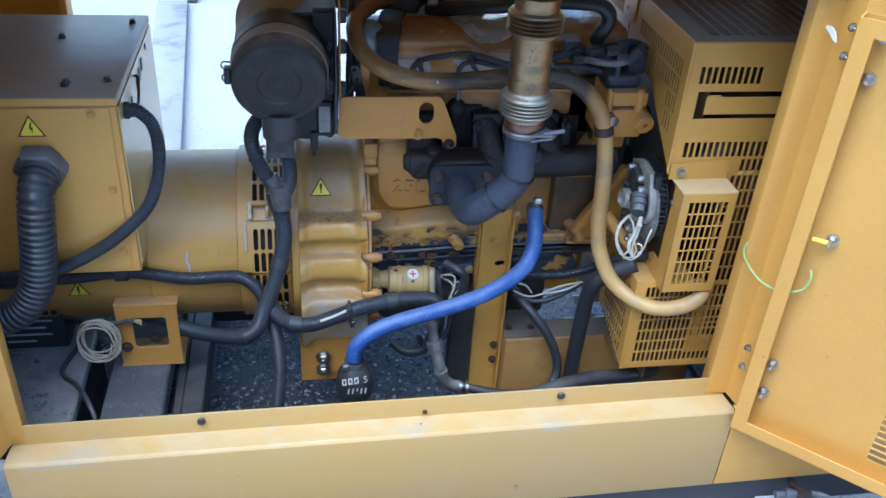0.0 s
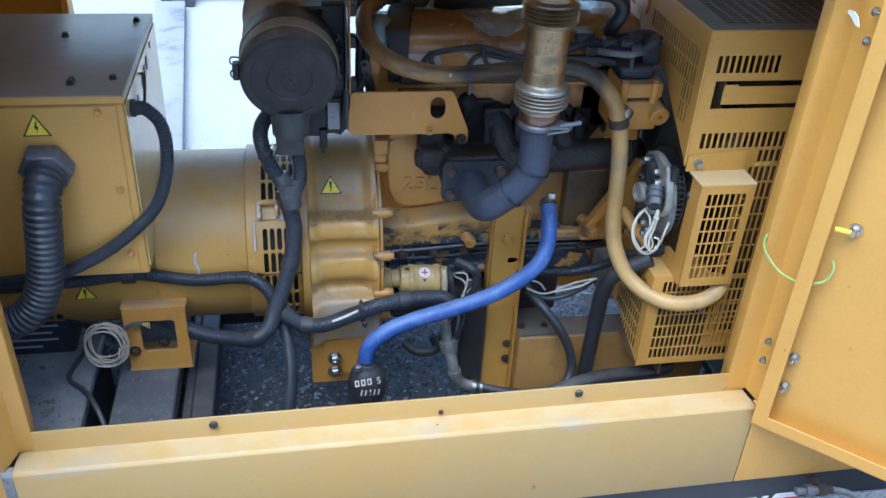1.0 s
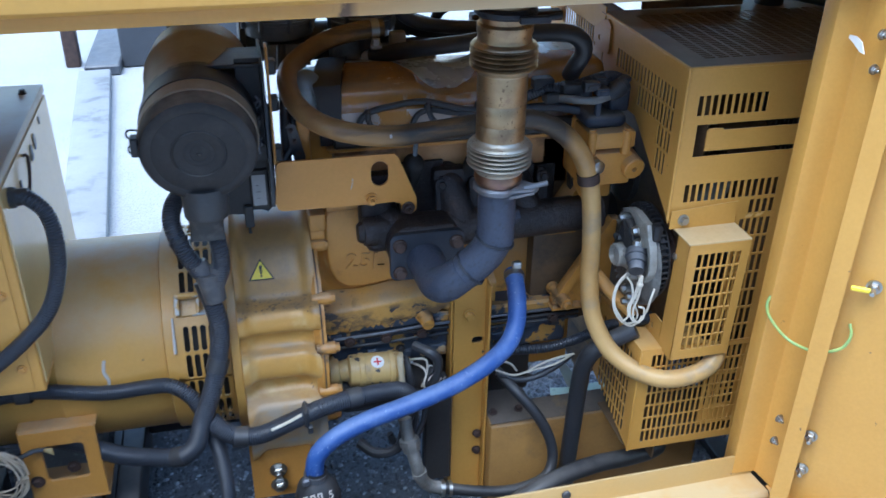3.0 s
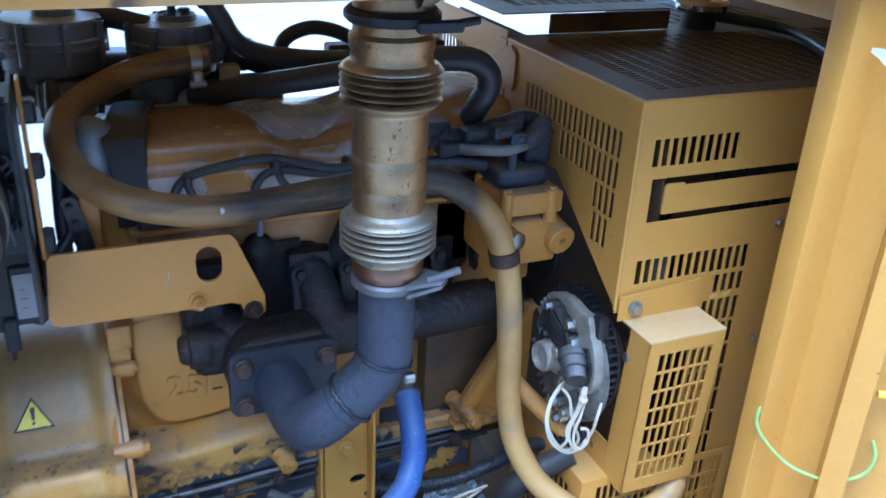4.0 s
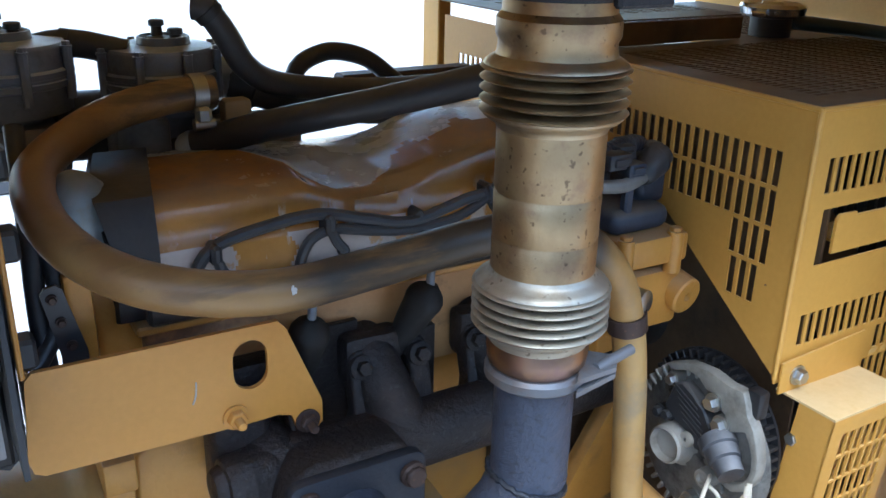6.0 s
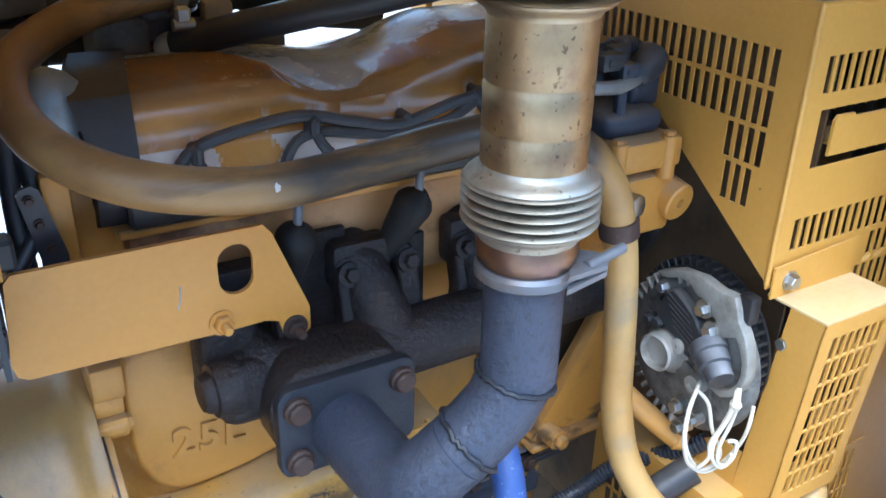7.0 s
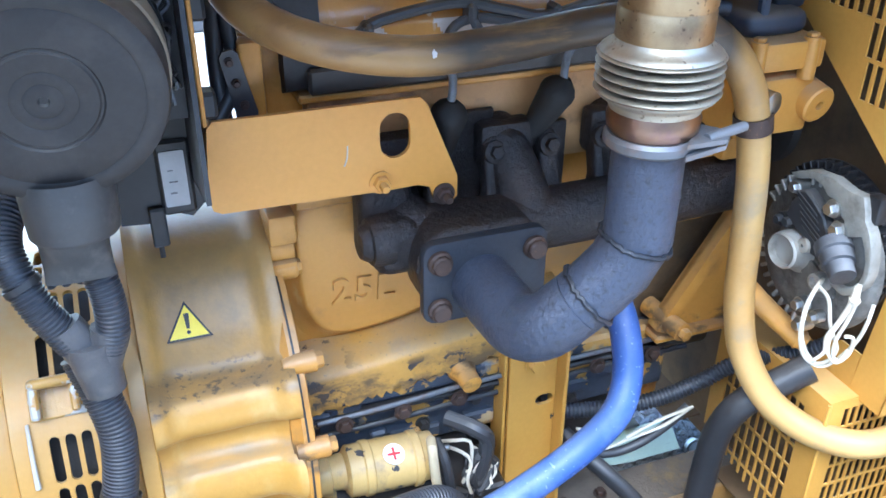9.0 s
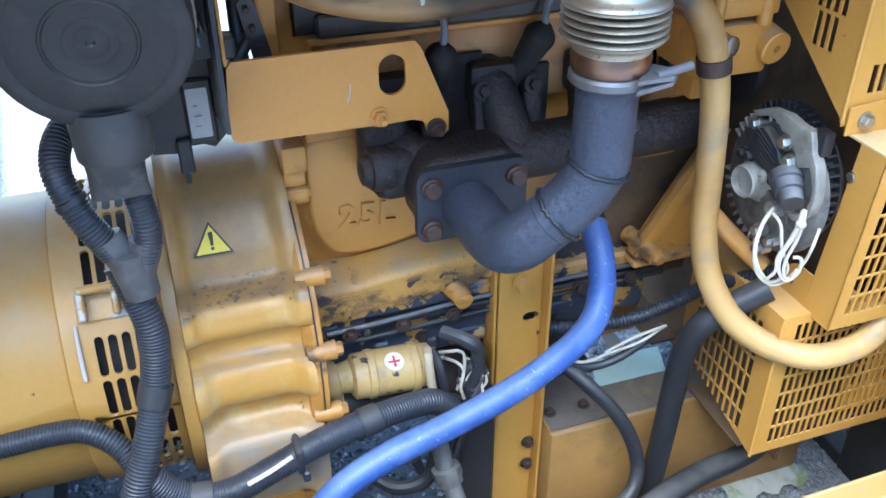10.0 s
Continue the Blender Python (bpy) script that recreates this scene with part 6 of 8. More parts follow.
for xa, xb in zip(PORTS, PORTS[1:] + (0.690,)):
    UM = axes((0, 1.668, 0.700), (1, 0, 0), (0, 0.28, 0.96))
    bm = bmesh.new()
    plate(bm, [(xa + 0.022, -0.012), (xb - 0.018, -0.012), (xb - 0.018, 0.080), (xb - 0.024, 0.090), (xb - 0.036, 0.088), (xb - 0.040, 0.078), (xb - 0.040, 0.032), (xb - 0.043, 0.022), (xb - 0.051, 0.017), (xa + 0.055, 0.017), (xa + 0.047, 0.022), (xa + 0.044, 0.032), (xa + 0.044, 0.078), (xa + 0.040, 0.088), (xa + 0.028, 0.090), (xa + 0.022, 0.080)], [], 0.024, UM)
    bmesh.ops.bevel(bm, geom=[e for e in bm.edges if e.calc_face_angle(0) > 0.9], offset=0.004, segments=2, affect="EDGES", profile=0.5)
    rail = part("port_rim", bm, M_MANIFOLD, man, smooth=60)
    # dark plate added over the head face for the recess's shade
    bm = bmesh.new()
    box(bm, xa + 0.02, xb - (0.02 if xa < 0.4 else 0.06), 1.714, 1.7215, 0.70, 0.806 if xa < 0.4 else 0.782, 0.001)
    part("gasket", bm, M_MANIFOLD, man, "dark plate added for the shaded recess between ports")
    for x in (xa + 0.033, xb - 0.029):
        bm = bmesh.new()
        at = UM @ Vector((x, 0.072, 0.0))
        lathe(bm, at, (0, -0.96, 0.28), [(-0.002, 0.0125), (0.004, 0.012), (0.005, 0.010)], 18)
        hexbolt(bm, at + Vector((0, -0.0045, 0.0013)), (0, -0.96, 0.28), 0.0075, 0.007, False)
        part("port_bolt", bm, M_MANIFOLD, rail)
bm = bmesh.new()
lathe(bm, (0.272, 1.656, 0.708), (-1, -0.05, 0), [(-0.012, 0.026), (0.003, 0.0255), (0.009, 0.0235), (0.010, 0.019), (0.015, 0.018), (0.019, 0.015), (0.020, 0.009), (0.0205, 0)], 24)
part("end_plug", bm, M_MANIFOLD, man)

# ---- exhaust pipe ----
ex = thing("exhaust_pipe", "blue-black welded exhaust elbow with flexible steel bellows pipe", "exhaust pipe")
bm = bmesh.new()
plate(bm, rounded(0.3005, 0.4300, 0.636, 0.725, 0.013), [], 0.012, FACE_Y(0, 1.600, 0))
bmesh.ops.bevel(bm, geom=[e for e in bm.edges if e.calc_face_angle(0) > 0.9], offset=0.0015, segments=2, affect="EDGES", profile=0.5)
flg = part("flange", bm, M_FLANGE, ex, "square bolted flange plate")
for x, z in ((0.317, 0.705), (0.416, 0.704), (0.317, 0.652)):
    bm = bmesh.new()
    lathe(bm, (x, 1.600, z), (0, -1, 0), [(0, 0.0125), (0.004, 0.0122), (0.006, 0.010)], 20)
    lathe(bm, (x, 1.596, z), (0, -1, 0), [(0, 0.0105), (0.005, 0.0102), (0.007, 0.0085), (0.0075, 0.0)], 10)
    part("flange_bolt", bm, M_RUST, flg, "rusty bolt")
EXX, EXY, RP = 0.444, 1.470, 0.0292
bm = bmesh.new()
bend = smooth_path([(0.4, 1.48, 0.716), (0.376, 1.492, 0.690), (0.366, 1.518, 0.674), (0.363, 1.555, 0.672), (0.361, 1.603, 0.673)], 0.005)
tube(bm, [(EXX, EXY, 0.864), (EXX, EXY, 0.775)], RP, 32, smooth=False)
tube(bm, [(EXX + 0.002, EXY, 0.786), (0.432, 1.473, 0.750), (0.398, 1.482, 0.712)], RP, 32, 0.02)
tube(bm, bend, RP, 32, smooth=False, taper=(1.0, 1.10))
elb = part("elbow", bm, M_PIPE, ex)


def weld(c, n, r):
    bm = bmesh.new()
    a, b, d = frame_of(n)
    random.seed(7)
    ring = []
    for k in range(57):
        w = 2 * math.pi * k / 56
        ring.append(Vector(c) + (a * math.cos(w) + b * math.sin(w)) * (r + random.uniform(-0.0004, 0.0007)) + d * random.uniform(-0.0014, 0.0014))
    ring[-1] = ring[0]
    tube(bm, ring, 0.0024, 6, smooth=False)
    part("weld_bead", bm, M_FLANGE, elb, "rough weld bead")


weld((EXX - 0.001, EXY + 0.001, 0.774), (-0.28, 0.06, -1), RP + 0.001)
weld((0.408, 1.479, 0.722), (-0.72, 0.24, -0.72), RP + 0.001)
bm = bmesh.new()
hexbolt(bm, (EXX + RP - 0.002, EXY + 0.012, 0.805), (0.9, 0.35, 0), 0.013, 0.012, False)
lathe(bm, (EXX + RP - 0.006, EXY + 0.012, 0.805), (0.9, 0.35, 0), [(0, 0.014), (0.005, 0.014)], 16)
part("sensor_plug", bm, M_PIPE, elb)
# clamp at the foot of the bellows
bm = bmesh.new()
lathe(bm, (EXX, EXY, 0.860), (0, 0, 1), [(0, 0.029), (0.0, 0.0335), (0.003, 0.0370), (0.009, 0.0370), (0.012, 0.0345), (0.012, 0.029), (0, 0.029)], 48, False)
clamp = part("clamp", bm, M_CLAMP, ex, "grey zinc muffler clamp")
bm = bmesh.new()
for dz in (0.006, -0.004):
    q = [(EXX + 0.006, EXY - 0.040, 0.864 + dz), (EXX + 0.046, EXY - 0.034, 0.864 + dz * 0.5), (EXX + 0.058, EXY - 0.022, 0.865 + dz * 0.5), (EXX + 0.034, EXY - 0.008, 0.866 + dz)]
    lo = [bm.verts.new(p) for p in q]
    hi = [bm.verts.new((p[0], p[1], p[2] + 0.004)) for p in q]
    for k in range(4):
        bm.faces.new((lo[k], lo[(k + 1) % 4], hi[(k + 1) % 4], hi[k]))
    bm.faces.new(lo)
    bm.faces.new(hi)
tube(bm, [(EXX + 0.030, EXY - 0.030, 0.872), (EXX + 0.070, EXY - 0.022, 0.874)], 0.0042, 12, smooth=False)
part("clamp_lug", bm, M_CLAMP, clamp)
bm = bmesh.new()
lathe(bm, (EXX, EXY, 0.866), (0, 0, 1), [(0, 0.032), (0.006, 0.032), (0.011, 0.0355), (0.020, 0.0365), (0.026, 0.034), (0.032, 0.033), (0.040, 0.037)], 48, False)
part("lower_collar", bm, M_BURNTCOLLAR, ex, "heat-tinted collar")


def bellows(z0, n, pitch, r0, r1):
    bm = bmesh.new()
    prof = []
    for k in range(n):
        for j in range(8):
            w = 2 * math.pi * j / 8
            c = 0.5 - 0.5 * math.cos(w)
            prof.append((z0 + (k + j / 8) * pitch, r0 + (r1 - r0) * c ** (0.45 if z0 < 1 else 0.70)))
    prof.append((z0 + n * pitch, r0))
    lathe(bm, (EXX - 0.0, EXY, 0), (0, 0, 1), prof, 64, False)
    part("bellows", bm, M_BELLOWSGREY if z0 < 1 else M_BELLOWS, ex, "ribbed dull steel bellows", smooth=80)


bellows(0.903, 5, 0.0068, 0.0355, 0.0482)
bm = bmesh.new()
lathe(bm, (EXX, EXY, 0.934), (0, 0, 1), [(0, 0.0362), (0.016, 0.0360), (0.033, 0.0362), (0.0345, 0.0352), (0.0360, 0.0352), (0.0375, 0.0362), (0.050, 0.0360), (0.0645, 0.0362), (0.0660, 0.0352), (0.0675, 0.0352), (0.0690, 0.0362), (0.094, 0.0360), (0.120, 0.0362)], 48, False)
part("flex_tube", bm, M_STEEL, ex, "bronze heat-tinted steel tube")
bellows(1.051, 5, 0.0068, 0.0375, 0.0482)
for z, way in ((0.9355, 1), (1.0530, -1), (1.0835, 1), (0.9045, -1)):
    bm = bmesh.new()
    lathe(bm, (EXX, EXY, z), (0, 0, way), [(0, 0.0462), (0.0016, 0.0455), (0.0040, 0.0425), (0.0062, 0.0385), (0.0085, 0.0368), (0.0130, 0.0352)], 48, False)
    part("shoulder", bm, M_BELLOWSGREY if z < 1 else M_BELLOWS, ex)
bm = bmesh.new()
lathe(bm, (EXX, EXY, 1.086), (0, 0, 1), [(0, 0.040), (0.004, 0.0385), (0.012, 0.0375), (0.016, 0.0395), (0.026, 0.0395), (0.030, 0.036), (0.062, 0.036)], 48, False)
part("upper_collar", bm, M_STEEL, ex, "heat-tinted collar")
bm = bmesh.new()
lathe(bm, (EXX, EXY, 1.124), (0, 0, 1), [(0, 0.036), (0.0, 0.040), (0.004, 0.044), (0.009, 0.044), (0.013, 0.040), (0.013, 0.036)], 48, False)
box(bm, EXX + 0.006, EXX + 0.050, EXY - 0.048, EXY - 0.040, 1.121, 1.132, 0.002)
tube(bm, [(EXX + 0.04, EXY - 0.045, 1.128), (EXX + 0.066, EXY - 0.040, 1.130)], 0.004, 10, smooth=False)
part("upper_clamp", bm, M_FLANGE, ex, "dark muffler clamp")
bm = bmesh.new()
lathe(bm, (EXX, EXY, 1.140), (0, 0, 1), [(0, 0.034), (0.165, 0.034)], 40)
part("tail_pipe", bm, M_FLANGE, ex, "black pipe through the roof")
bm = bmesh.new()
lathe(bm, (EXX, EXY, 1.140), (0, 0, 1), [(0, 0.0355), (0.004, 0.042), (0.012, 0.047), (0.04, 0.045), (0.12, 0.046)], 28, False, 15, 135)
part("lagging", bm, M_TANBAND, ex, "torn tan heat wrap")

# ---- big tan coolant hose ----
hose = thing("coolant_hose", "long tan dusty coolant hose looping round the valve cover", "hose")
bm = bmesh.new()
tube(bm, [(0.342, 1.878, 1.000), (0.318, 1.876, 1.000), (0.285, 1.870, 0.998), (0.235, 1.852, 0.990), (0.188, 1.810, 0.978), (0.160, 1.755, 0.968), (0.158, 1.690, 0.952), (0.178, 1.630, 0.938), (0.220, 1.590, 0.926), (0.290, 1.580, 0.914), (0.370, 1.587, 0.914), (0.460, 1.588, 0.922), (0.530, 1.586, 0.922), (0.580, 1.584, 0.900), (0.620, 1.584, 0.858), (0.642, 1.586, 0.805), (0.654, 1.586, 0.740), (0.659, 1.584, 0.670), (0.660, 1.577, 0.600), (0.667, 1.560, 0.538), (0.690, 1.530, 0.486), (0.728, 1.494, 0.458), (0.775, 1.466, 0.450), (0.830, 1.460, 0.456), (0.868, 1.467, 0.472), (0.885, 1.486, 0.488)], 0.0165, 20, 0.008)
part("hose", bm, M_TAN, hose)
bm = bmesh.new()
lathe(bm, (0.318, 1.876, 1.000), (1, 0.1, 0), [(0, 0.0165), (0, 0.019), (0.014, 0.019), (0.014, 0.0165)], 24, False)
box(bm, 0.318, 0.333, 1.852, 1.864, 0.974, 0.990, 0.003)
cyl(bm, (0.316, 1.858, 0.973), (0.336, 1.858, 0.973), 0.006, seg=14)
part("hose_clamp", bm, M_ZINC, hose, "zinc worm-drive hose clamp")
bm = bmesh.new()
lathe(bm, (0.639, 1.586, 0.818), (0.2, 0, -1), [(0, 0.0168), (0, 0.0195), (0.018, 0.0195), (0.018, 0.0168)], 24, False)
part("hose_band", bm, M_RUST, hose, "rusty band round the hose")
bm = bmesh.new()
plate(bm, [(0.6 * x, 0.8 * z) for x, z in ((-0.0030, -0.0035), (-0.0012, -0.0042), (0.0008, -0.0030), (0.0026, -0.0034), (0.0031, -0.0008), (0.0044, 0.0006), (0.0030, 0.0022), (0.0010, 0.0026), (0.0004, 0.0048), (-0.0016, 0.0036), (-0.0034, 0.0012), (-0.0026, -0.0010))], [], 0.001, axes((0.299, 1.5640, 0.9195), (1, 0, 0), (0, 0.35, 0.93)))
part("paint_mark", bm, M_CHALK, hose, "white paint mark")
cl = thing("clamp_bracket", "small zinc clamp beside the hose", "clamp")
bm = bmesh.new()
lathe(bm, (0.652, 1.590, 0.828), (0.3, -1, 0), [(0, 0.012), (0.012, 0.012), (0.014, 0.009)], 20)
part("body", bm, M_ZINC, cl)
bm = bmesh.new()
box(bm, 0.637, 0.663, 1.592, 1.66, 0.818, 0.838, 0.003)
part("arm", bm, M_ENGINE, cl)

# ---- thermostat housing and sensors ----
th = thing("thermostat_housing", "yellow bolted thermostat housing with round boss", "housing")
bm = bmesh.new()
box(bm, 0.643, 0.728, 1.602, 1.69, 0.850, 0.880, 0.004, 2)
part("cap", bm, M_ENGINE, th)
bm = bmesh.new()
box(bm, 0.636, 0.728, 1.606, 1.70, 0.78, 0.842, 0.006, 2)
box(bm, 0.655, 0.71, 1.64, 1.735, 0.74, 0.80, 0.006, 2)
part("base", bm, M_ENGINE, th)
for x, y in ((0.650, 1.608), (0.712, 1.606), (0.650, 1.680), (0.712, 1.680)):
    bm = bmesh.new()
    cyl(bm, (x, y, 0.84), (x, y, 0.8805), 0.0088, seg=16)
    hexbolt(bm, (x, y, 0.8805), (0, 0, 1), 0.0062, 0.004)
    part("bolt", bm, M_ENGINE, th)
bm = bmesh.new()
lathe(bm, (0.722, 1.66, 0.824), (0.12, -1, -0.20), [(0, 0.022), (0.050, 0.0205), (0.064, 0.020), (0.066, 0.018), (0.066, 0.005), (0.058, 0.0049)], 28, False)
part("boss", bm, M_ENGINE, th)
bm = bmesh.new()
plate(bm, [(0.60, 0.66), (0.66, 0.66), (0.745, 0.80), (0.745, 0.86), (0.70, 0.82)], [], 0.05, FACE_Y(0, 1.665, 0))
part("front_plate", bm, M_ENGINE, th, "greasy yellow front plate")
sn = thing("sensor_cluster", "dusty blue-black sensors and connectors on the engine front", "sensors")
bm = bmesh.new()
box(bm, 0.642, 0.716, 1.618, 1.70, 0.8805, 0.906, 0.011, 4)
part("block", bm, M_SENSORBASE, sn, "blue-black rounded base", smooth=60)
bm = bmesh.new()
box(bm, 0.690, 0.728, 1.640, 1.690, 0.900, 0.952, 0.008, 3)
box(bm, 0.704, 0.732, 1.652, 1.672, 0.948, 0.958, 0.003)
part("sensor_body", bm, M_SENSORBASE, sn, smooth=60)
bm = bmesh.new()
lathe(bm, (0.680, 1.628, 0.934), (0.80, 0.30, 0.42), [(0, 0.0075), (0.002, 0.0100), (0.010, 0.0125), (0.024, 0.0155), (0.030, 0.0160), (0.032, 0.0140), (0.040, 0.0140)], 22)
part("sensor", bm, M_PLASTIC, sn, "dusty conical connector")
for x, y, z, dx, dz, mm in ((0.668, 1.630, 0.945, 0.011, 0.007, M_SENSORBASE), (0.650, 1.634, 0.954, 0.014, 0.008, M_PLASTIC), (0.672, 1.650, 0.955, 0.011, 0.009, M_PLASTIC), (0.692, 1.668, 0.952, 0.010, 0.012, M_PLASTIC), (0.646, 1.660, 0.934, 0.016, 0.011, M_SENSORBASE)):
    bm = bmesh.new()
    box(bm, x - dx, x + dx, y - 0.010, y + 0.010, z - dz, z + dz, 0.003, 2)
    box(bm, x - dx * 0.6, x + dx * 0.6, y - 0.012, y - 0.009, z - dz * 0.5, z + dz * 0.5, 0.001)
    part("connector", bm, mm, sn)
bm = bmesh.new()
box(bm, 0.658, 0.668, 1.622, 1.632, 0.900, 0.934, 0.002)
part("support", bm, M_SENSORBASE, sn)
bm = bmesh.new()
tube(bm, [(0.60, 1.645, 0.932), (0.632, 1.628, 0.932), (0.655, 1.622, 0.932), (0.682, 1.628, 0.936)], 0.0068, 12)
part("grey_pipe", bm, M_ALUDARK, sn, "grey metal pipe")
bm = bmesh.new()
tube(bm, [(0.55, 1.70, 0.915), (0.585, 1.68, 0.935), (0.63, 1.66, 0.948), (0.69, 1.66, 0.96), (0.73, 1.68, 0.945)], 0.009, 12, 0.01, 0.005, 0.001)
tube(bm, [(0.56, 1.69, 0.90), (0.60, 1.665, 0.91), (0.64, 1.65, 0.905)], 0.008, 12)
part("harness", bm, M_LOOM, sn)
for p in ((0.60, 1.672, 0.925), (0.625, 1.655, 0.945), (0.585, 1.69, 0.945)):
    bm = bmesh.new()
    box(bm, p[0] - 0.018, p[0] + 0.018, p[1] - 0.012, p[1] + 0.012, p[2] - 0.010, p[2] + 0.010, 0.003)
    part("connector", bm, M_PLASTIC, sn)

# ---- charging alternator ----
ca = thing("charging_alternator", "dirty cast-aluminium charging alternator with black fan end", "alternator")
AY, AZ = 1.558, 0.656                                      # its axis, along x
RM = axes((0.7275, 1.560, 0.655), (0, -1, 0), (0, 0, 1))     # u towards the near side, v up, w towards -x
P = lambda u, v, w: RM @ Vector((u, v, w))


def spoke(w):
    """A pose on the alternator's axis: first axis along x, second outwards at the angle w (0 near side, 90 up)."""
    e = Vector((0, -math.cos(radians(w)), math.sin(radians(w))))
    return axes((0, AY, AZ), (1, 0, 0), e)


bm = bmesh.new()
lathe(bm, (0.7250, AY, AZ), (1, 0, 0), [(0, 0.0), (0, 0.060), (0.002, 0.074), (0.005, 0.0800), (0.010, 0.0840), (0.018, 0.0850), (0.019, 0.080)], 72, False)
rh = part("rear_housing", bm, M_ALUMID, ca)
for w in [98 + 8.2 * k for k in range(8)] + [192 + 8.2 * k for k in range(10)]:
    bm = bmesh.new()
    box(bm, 0.7275, 0.7420, 0.0755, 0.0895, -0.0023, 0.0023, 0.0012, m=spoke(w))
    part("cooling_fin", bm, M_ALU, rh)
# black patches stand for the shade inside vent openings
for w, r in ((116, 0.062), (122, 0.056), (128, 0.062), (122, 0.068)):
    bm = bmesh.new()
    box(bm, 0.7240, 0.7254, r - 0.0022, r + 0.0022, -0.0028, 0.0028, 0, m=spoke(w))
    part("dark_slot_patch", bm, M_INK, rh)
bm = bmesh.new()
lathe(bm, (0.7430, AY + 0.006, AZ + 0.012), (1, 0, 0), [(0, 0.060), (0.001, 0.0780), (0.013, 0.0780), (0.0135, 0.0865), (0.0165, 0.0865), (0.0175, 0.070), (0.0185, 0.03)], 72, False)
box(bm, 0.726, 0.742, AY - 0.070, AY - 0.052, AZ + 0.068, AZ + 0.098, 0.004, 2)
fe = part("fan_end", bm, M_FAN, ca, "black fan end")
for k in range(48):
    bm = bmesh.new()
    box(bm, 0.7438, 0.7570, 0.0750, 0.0860, -0.0020, 0.0020, 0.0008, m=Matrix.Translation((0, 0.006, 0.012)) @ spoke(7.5 * k))
    part("fan_rib", bm, M_FAN, fe)
bm = bmesh.new()
lathe(bm, (0.7640, AY, AZ), (1, 0, 0), [(0, 0.030), (0.001, 0.058), (0.006, 0.062), (0.012, 0.054), (0.018, 0.062), (0.024, 0.058), (0.025, 0.02)], 40, False)
part("pulley", bm, M_RUST, ca, "rusty belt pulley")
# regulator, terminals and cable socket on the rear face
bm = bmesh.new()
plate(bm, [(-0.0335, 0.0375), (-0.0221, 0.069), (-0.012, 0.0745), (0.0017, 0.0690), (0.0192, 0.0585), (0.0296, 0.0445), (0.034, 0.028), (0.0287, 0.0106), (0.014, 0.010), (0.0027, 0.0225), (-0.014, 0.026)], [], 0.015, RM @ Matrix.Translation((0, 0, 0.0145)))
bmesh.ops.bevel(bm, geom=[e for e in bm.edges if e.calc_face_angle(0) > 0.5], offset=0.002, segments=1, affect="EDGES", profile=0.5)
reg = part("regulator", bm, M_PLASTIC, ca, "black regulator block")
for k in range(6):
    bm = bmesh.new()
    box(bm, -0.0185, 0.0185, -0.0011, 0.0011, 0.0, 0.0014, 0, m=RM @ Matrix.Translation((0.0005 + 0.0034 * k - 0.006, 0.062 - 0.0068 * k, 0.0143)) @ pose(0, 0, 0, 0, 0, -22))
    part("rib", bm, M_PLASTIC, reg)
bm = bmesh.new()
lathe(bm, (0.7260, 1.577, 0.656), (-1, -0.10, 0.04), [(0, 0.030), (0.006, 0.0245), (0.012, 0.0212), (0.024, 0.0205), (0.026, 0.0180), (0.017, 0.0165), (0.014, 0.0)], 36, False)
part("bearing_cup", bm, M_ALU, ca, "round bare bearing cup")
bm = bmesh.new()
plate(bm, [(-0.004, 0.004), (0.022, -0.006), (0.046, -0.010), (0.050, -0.026), (0.022, -0.040), (0.004, -0.030), (-0.004, -0.018)], [], 0.010, RM @ Matrix.Translation((0, 0, 0.006)))
bmesh.ops.bevel(bm, geom=[e for e in bm.edges if e.calc_face_angle(0) > 0.5], offset=0.003, segments=2, affect="EDGES", profile=0.5)
part("cast_web", bm, M_ALUMID, ca)
bm = bmesh.new()
lathe(bm, P(0.005, 0.017, 0.012), (-1, 0, 0), [(0, 0.0085), (0.006, 0.008), (0.007, 0.0065), (0.007, 0.002), (0.003, 0.0018)], 20)
part("rivet", bm, M_ALU, ca)
bm = bmesh.new()
lathe(bm, P(0.037, 0.036, 0.012), (-0.30, -0.80, -0.40), [(0, 0.0185), (0.012, 0.0190), (0.014, 0.0170), (0.026, 0.0165), (0.028, 0.0142), (0.042, 0.0130), (0.043, 0.0)], 28)
part("cable_socket", bm, M_SOCKET, ca, "dusty black cable socket")
bm = bmesh.new()
plate(bm, [(-0.045, 0.079), (-0.0153, 0.0945), (0.0145, 0.0985), (0.0373, 0.0950), (0.0576, 0.0965), (0.0635, 0.085), (0.0661, 0.0758), (0.076, 0.064), (0.0813, 0.053), (0.0860, 0.035), (0.0865, 0.022), (0.083, 0.006), (0.074, -0.006), (0.062, -0.0135), (0.048, -0.012), (0.033, -0.008), (0.022, 0.000), (0.026, 0.005), (0.036, 0.000), (0.050, -0.004), (0.060, -0.005), (0.070, 0.001), (0.077, 0.011), (0.0795, 0.022), (0.0785, 0.035), (0.073, 0.048), (0.0666, 0.0575), (0.0487, 0.0479), (0.0405, 0.0627), (0.0345, 0.066), (0.0264, 0.0777), (0.013, 0.0774), (0.0024, 0.0851), (-0.012, 0.0865), (-0.030, 0.078)], [], 0.014, RM @ Matrix.Translation((0, 0, 0.009)))
bmesh.ops.bevel(bm, geom=[e for e in bm.edges if e.calc_face_angle(0) > 0.5], offset=0.0018, segments=2, affect="EDGES", profile=0.5)
part("end_bracket", bm, M_ALUBRACKET, ca, "pale cast end bracket")
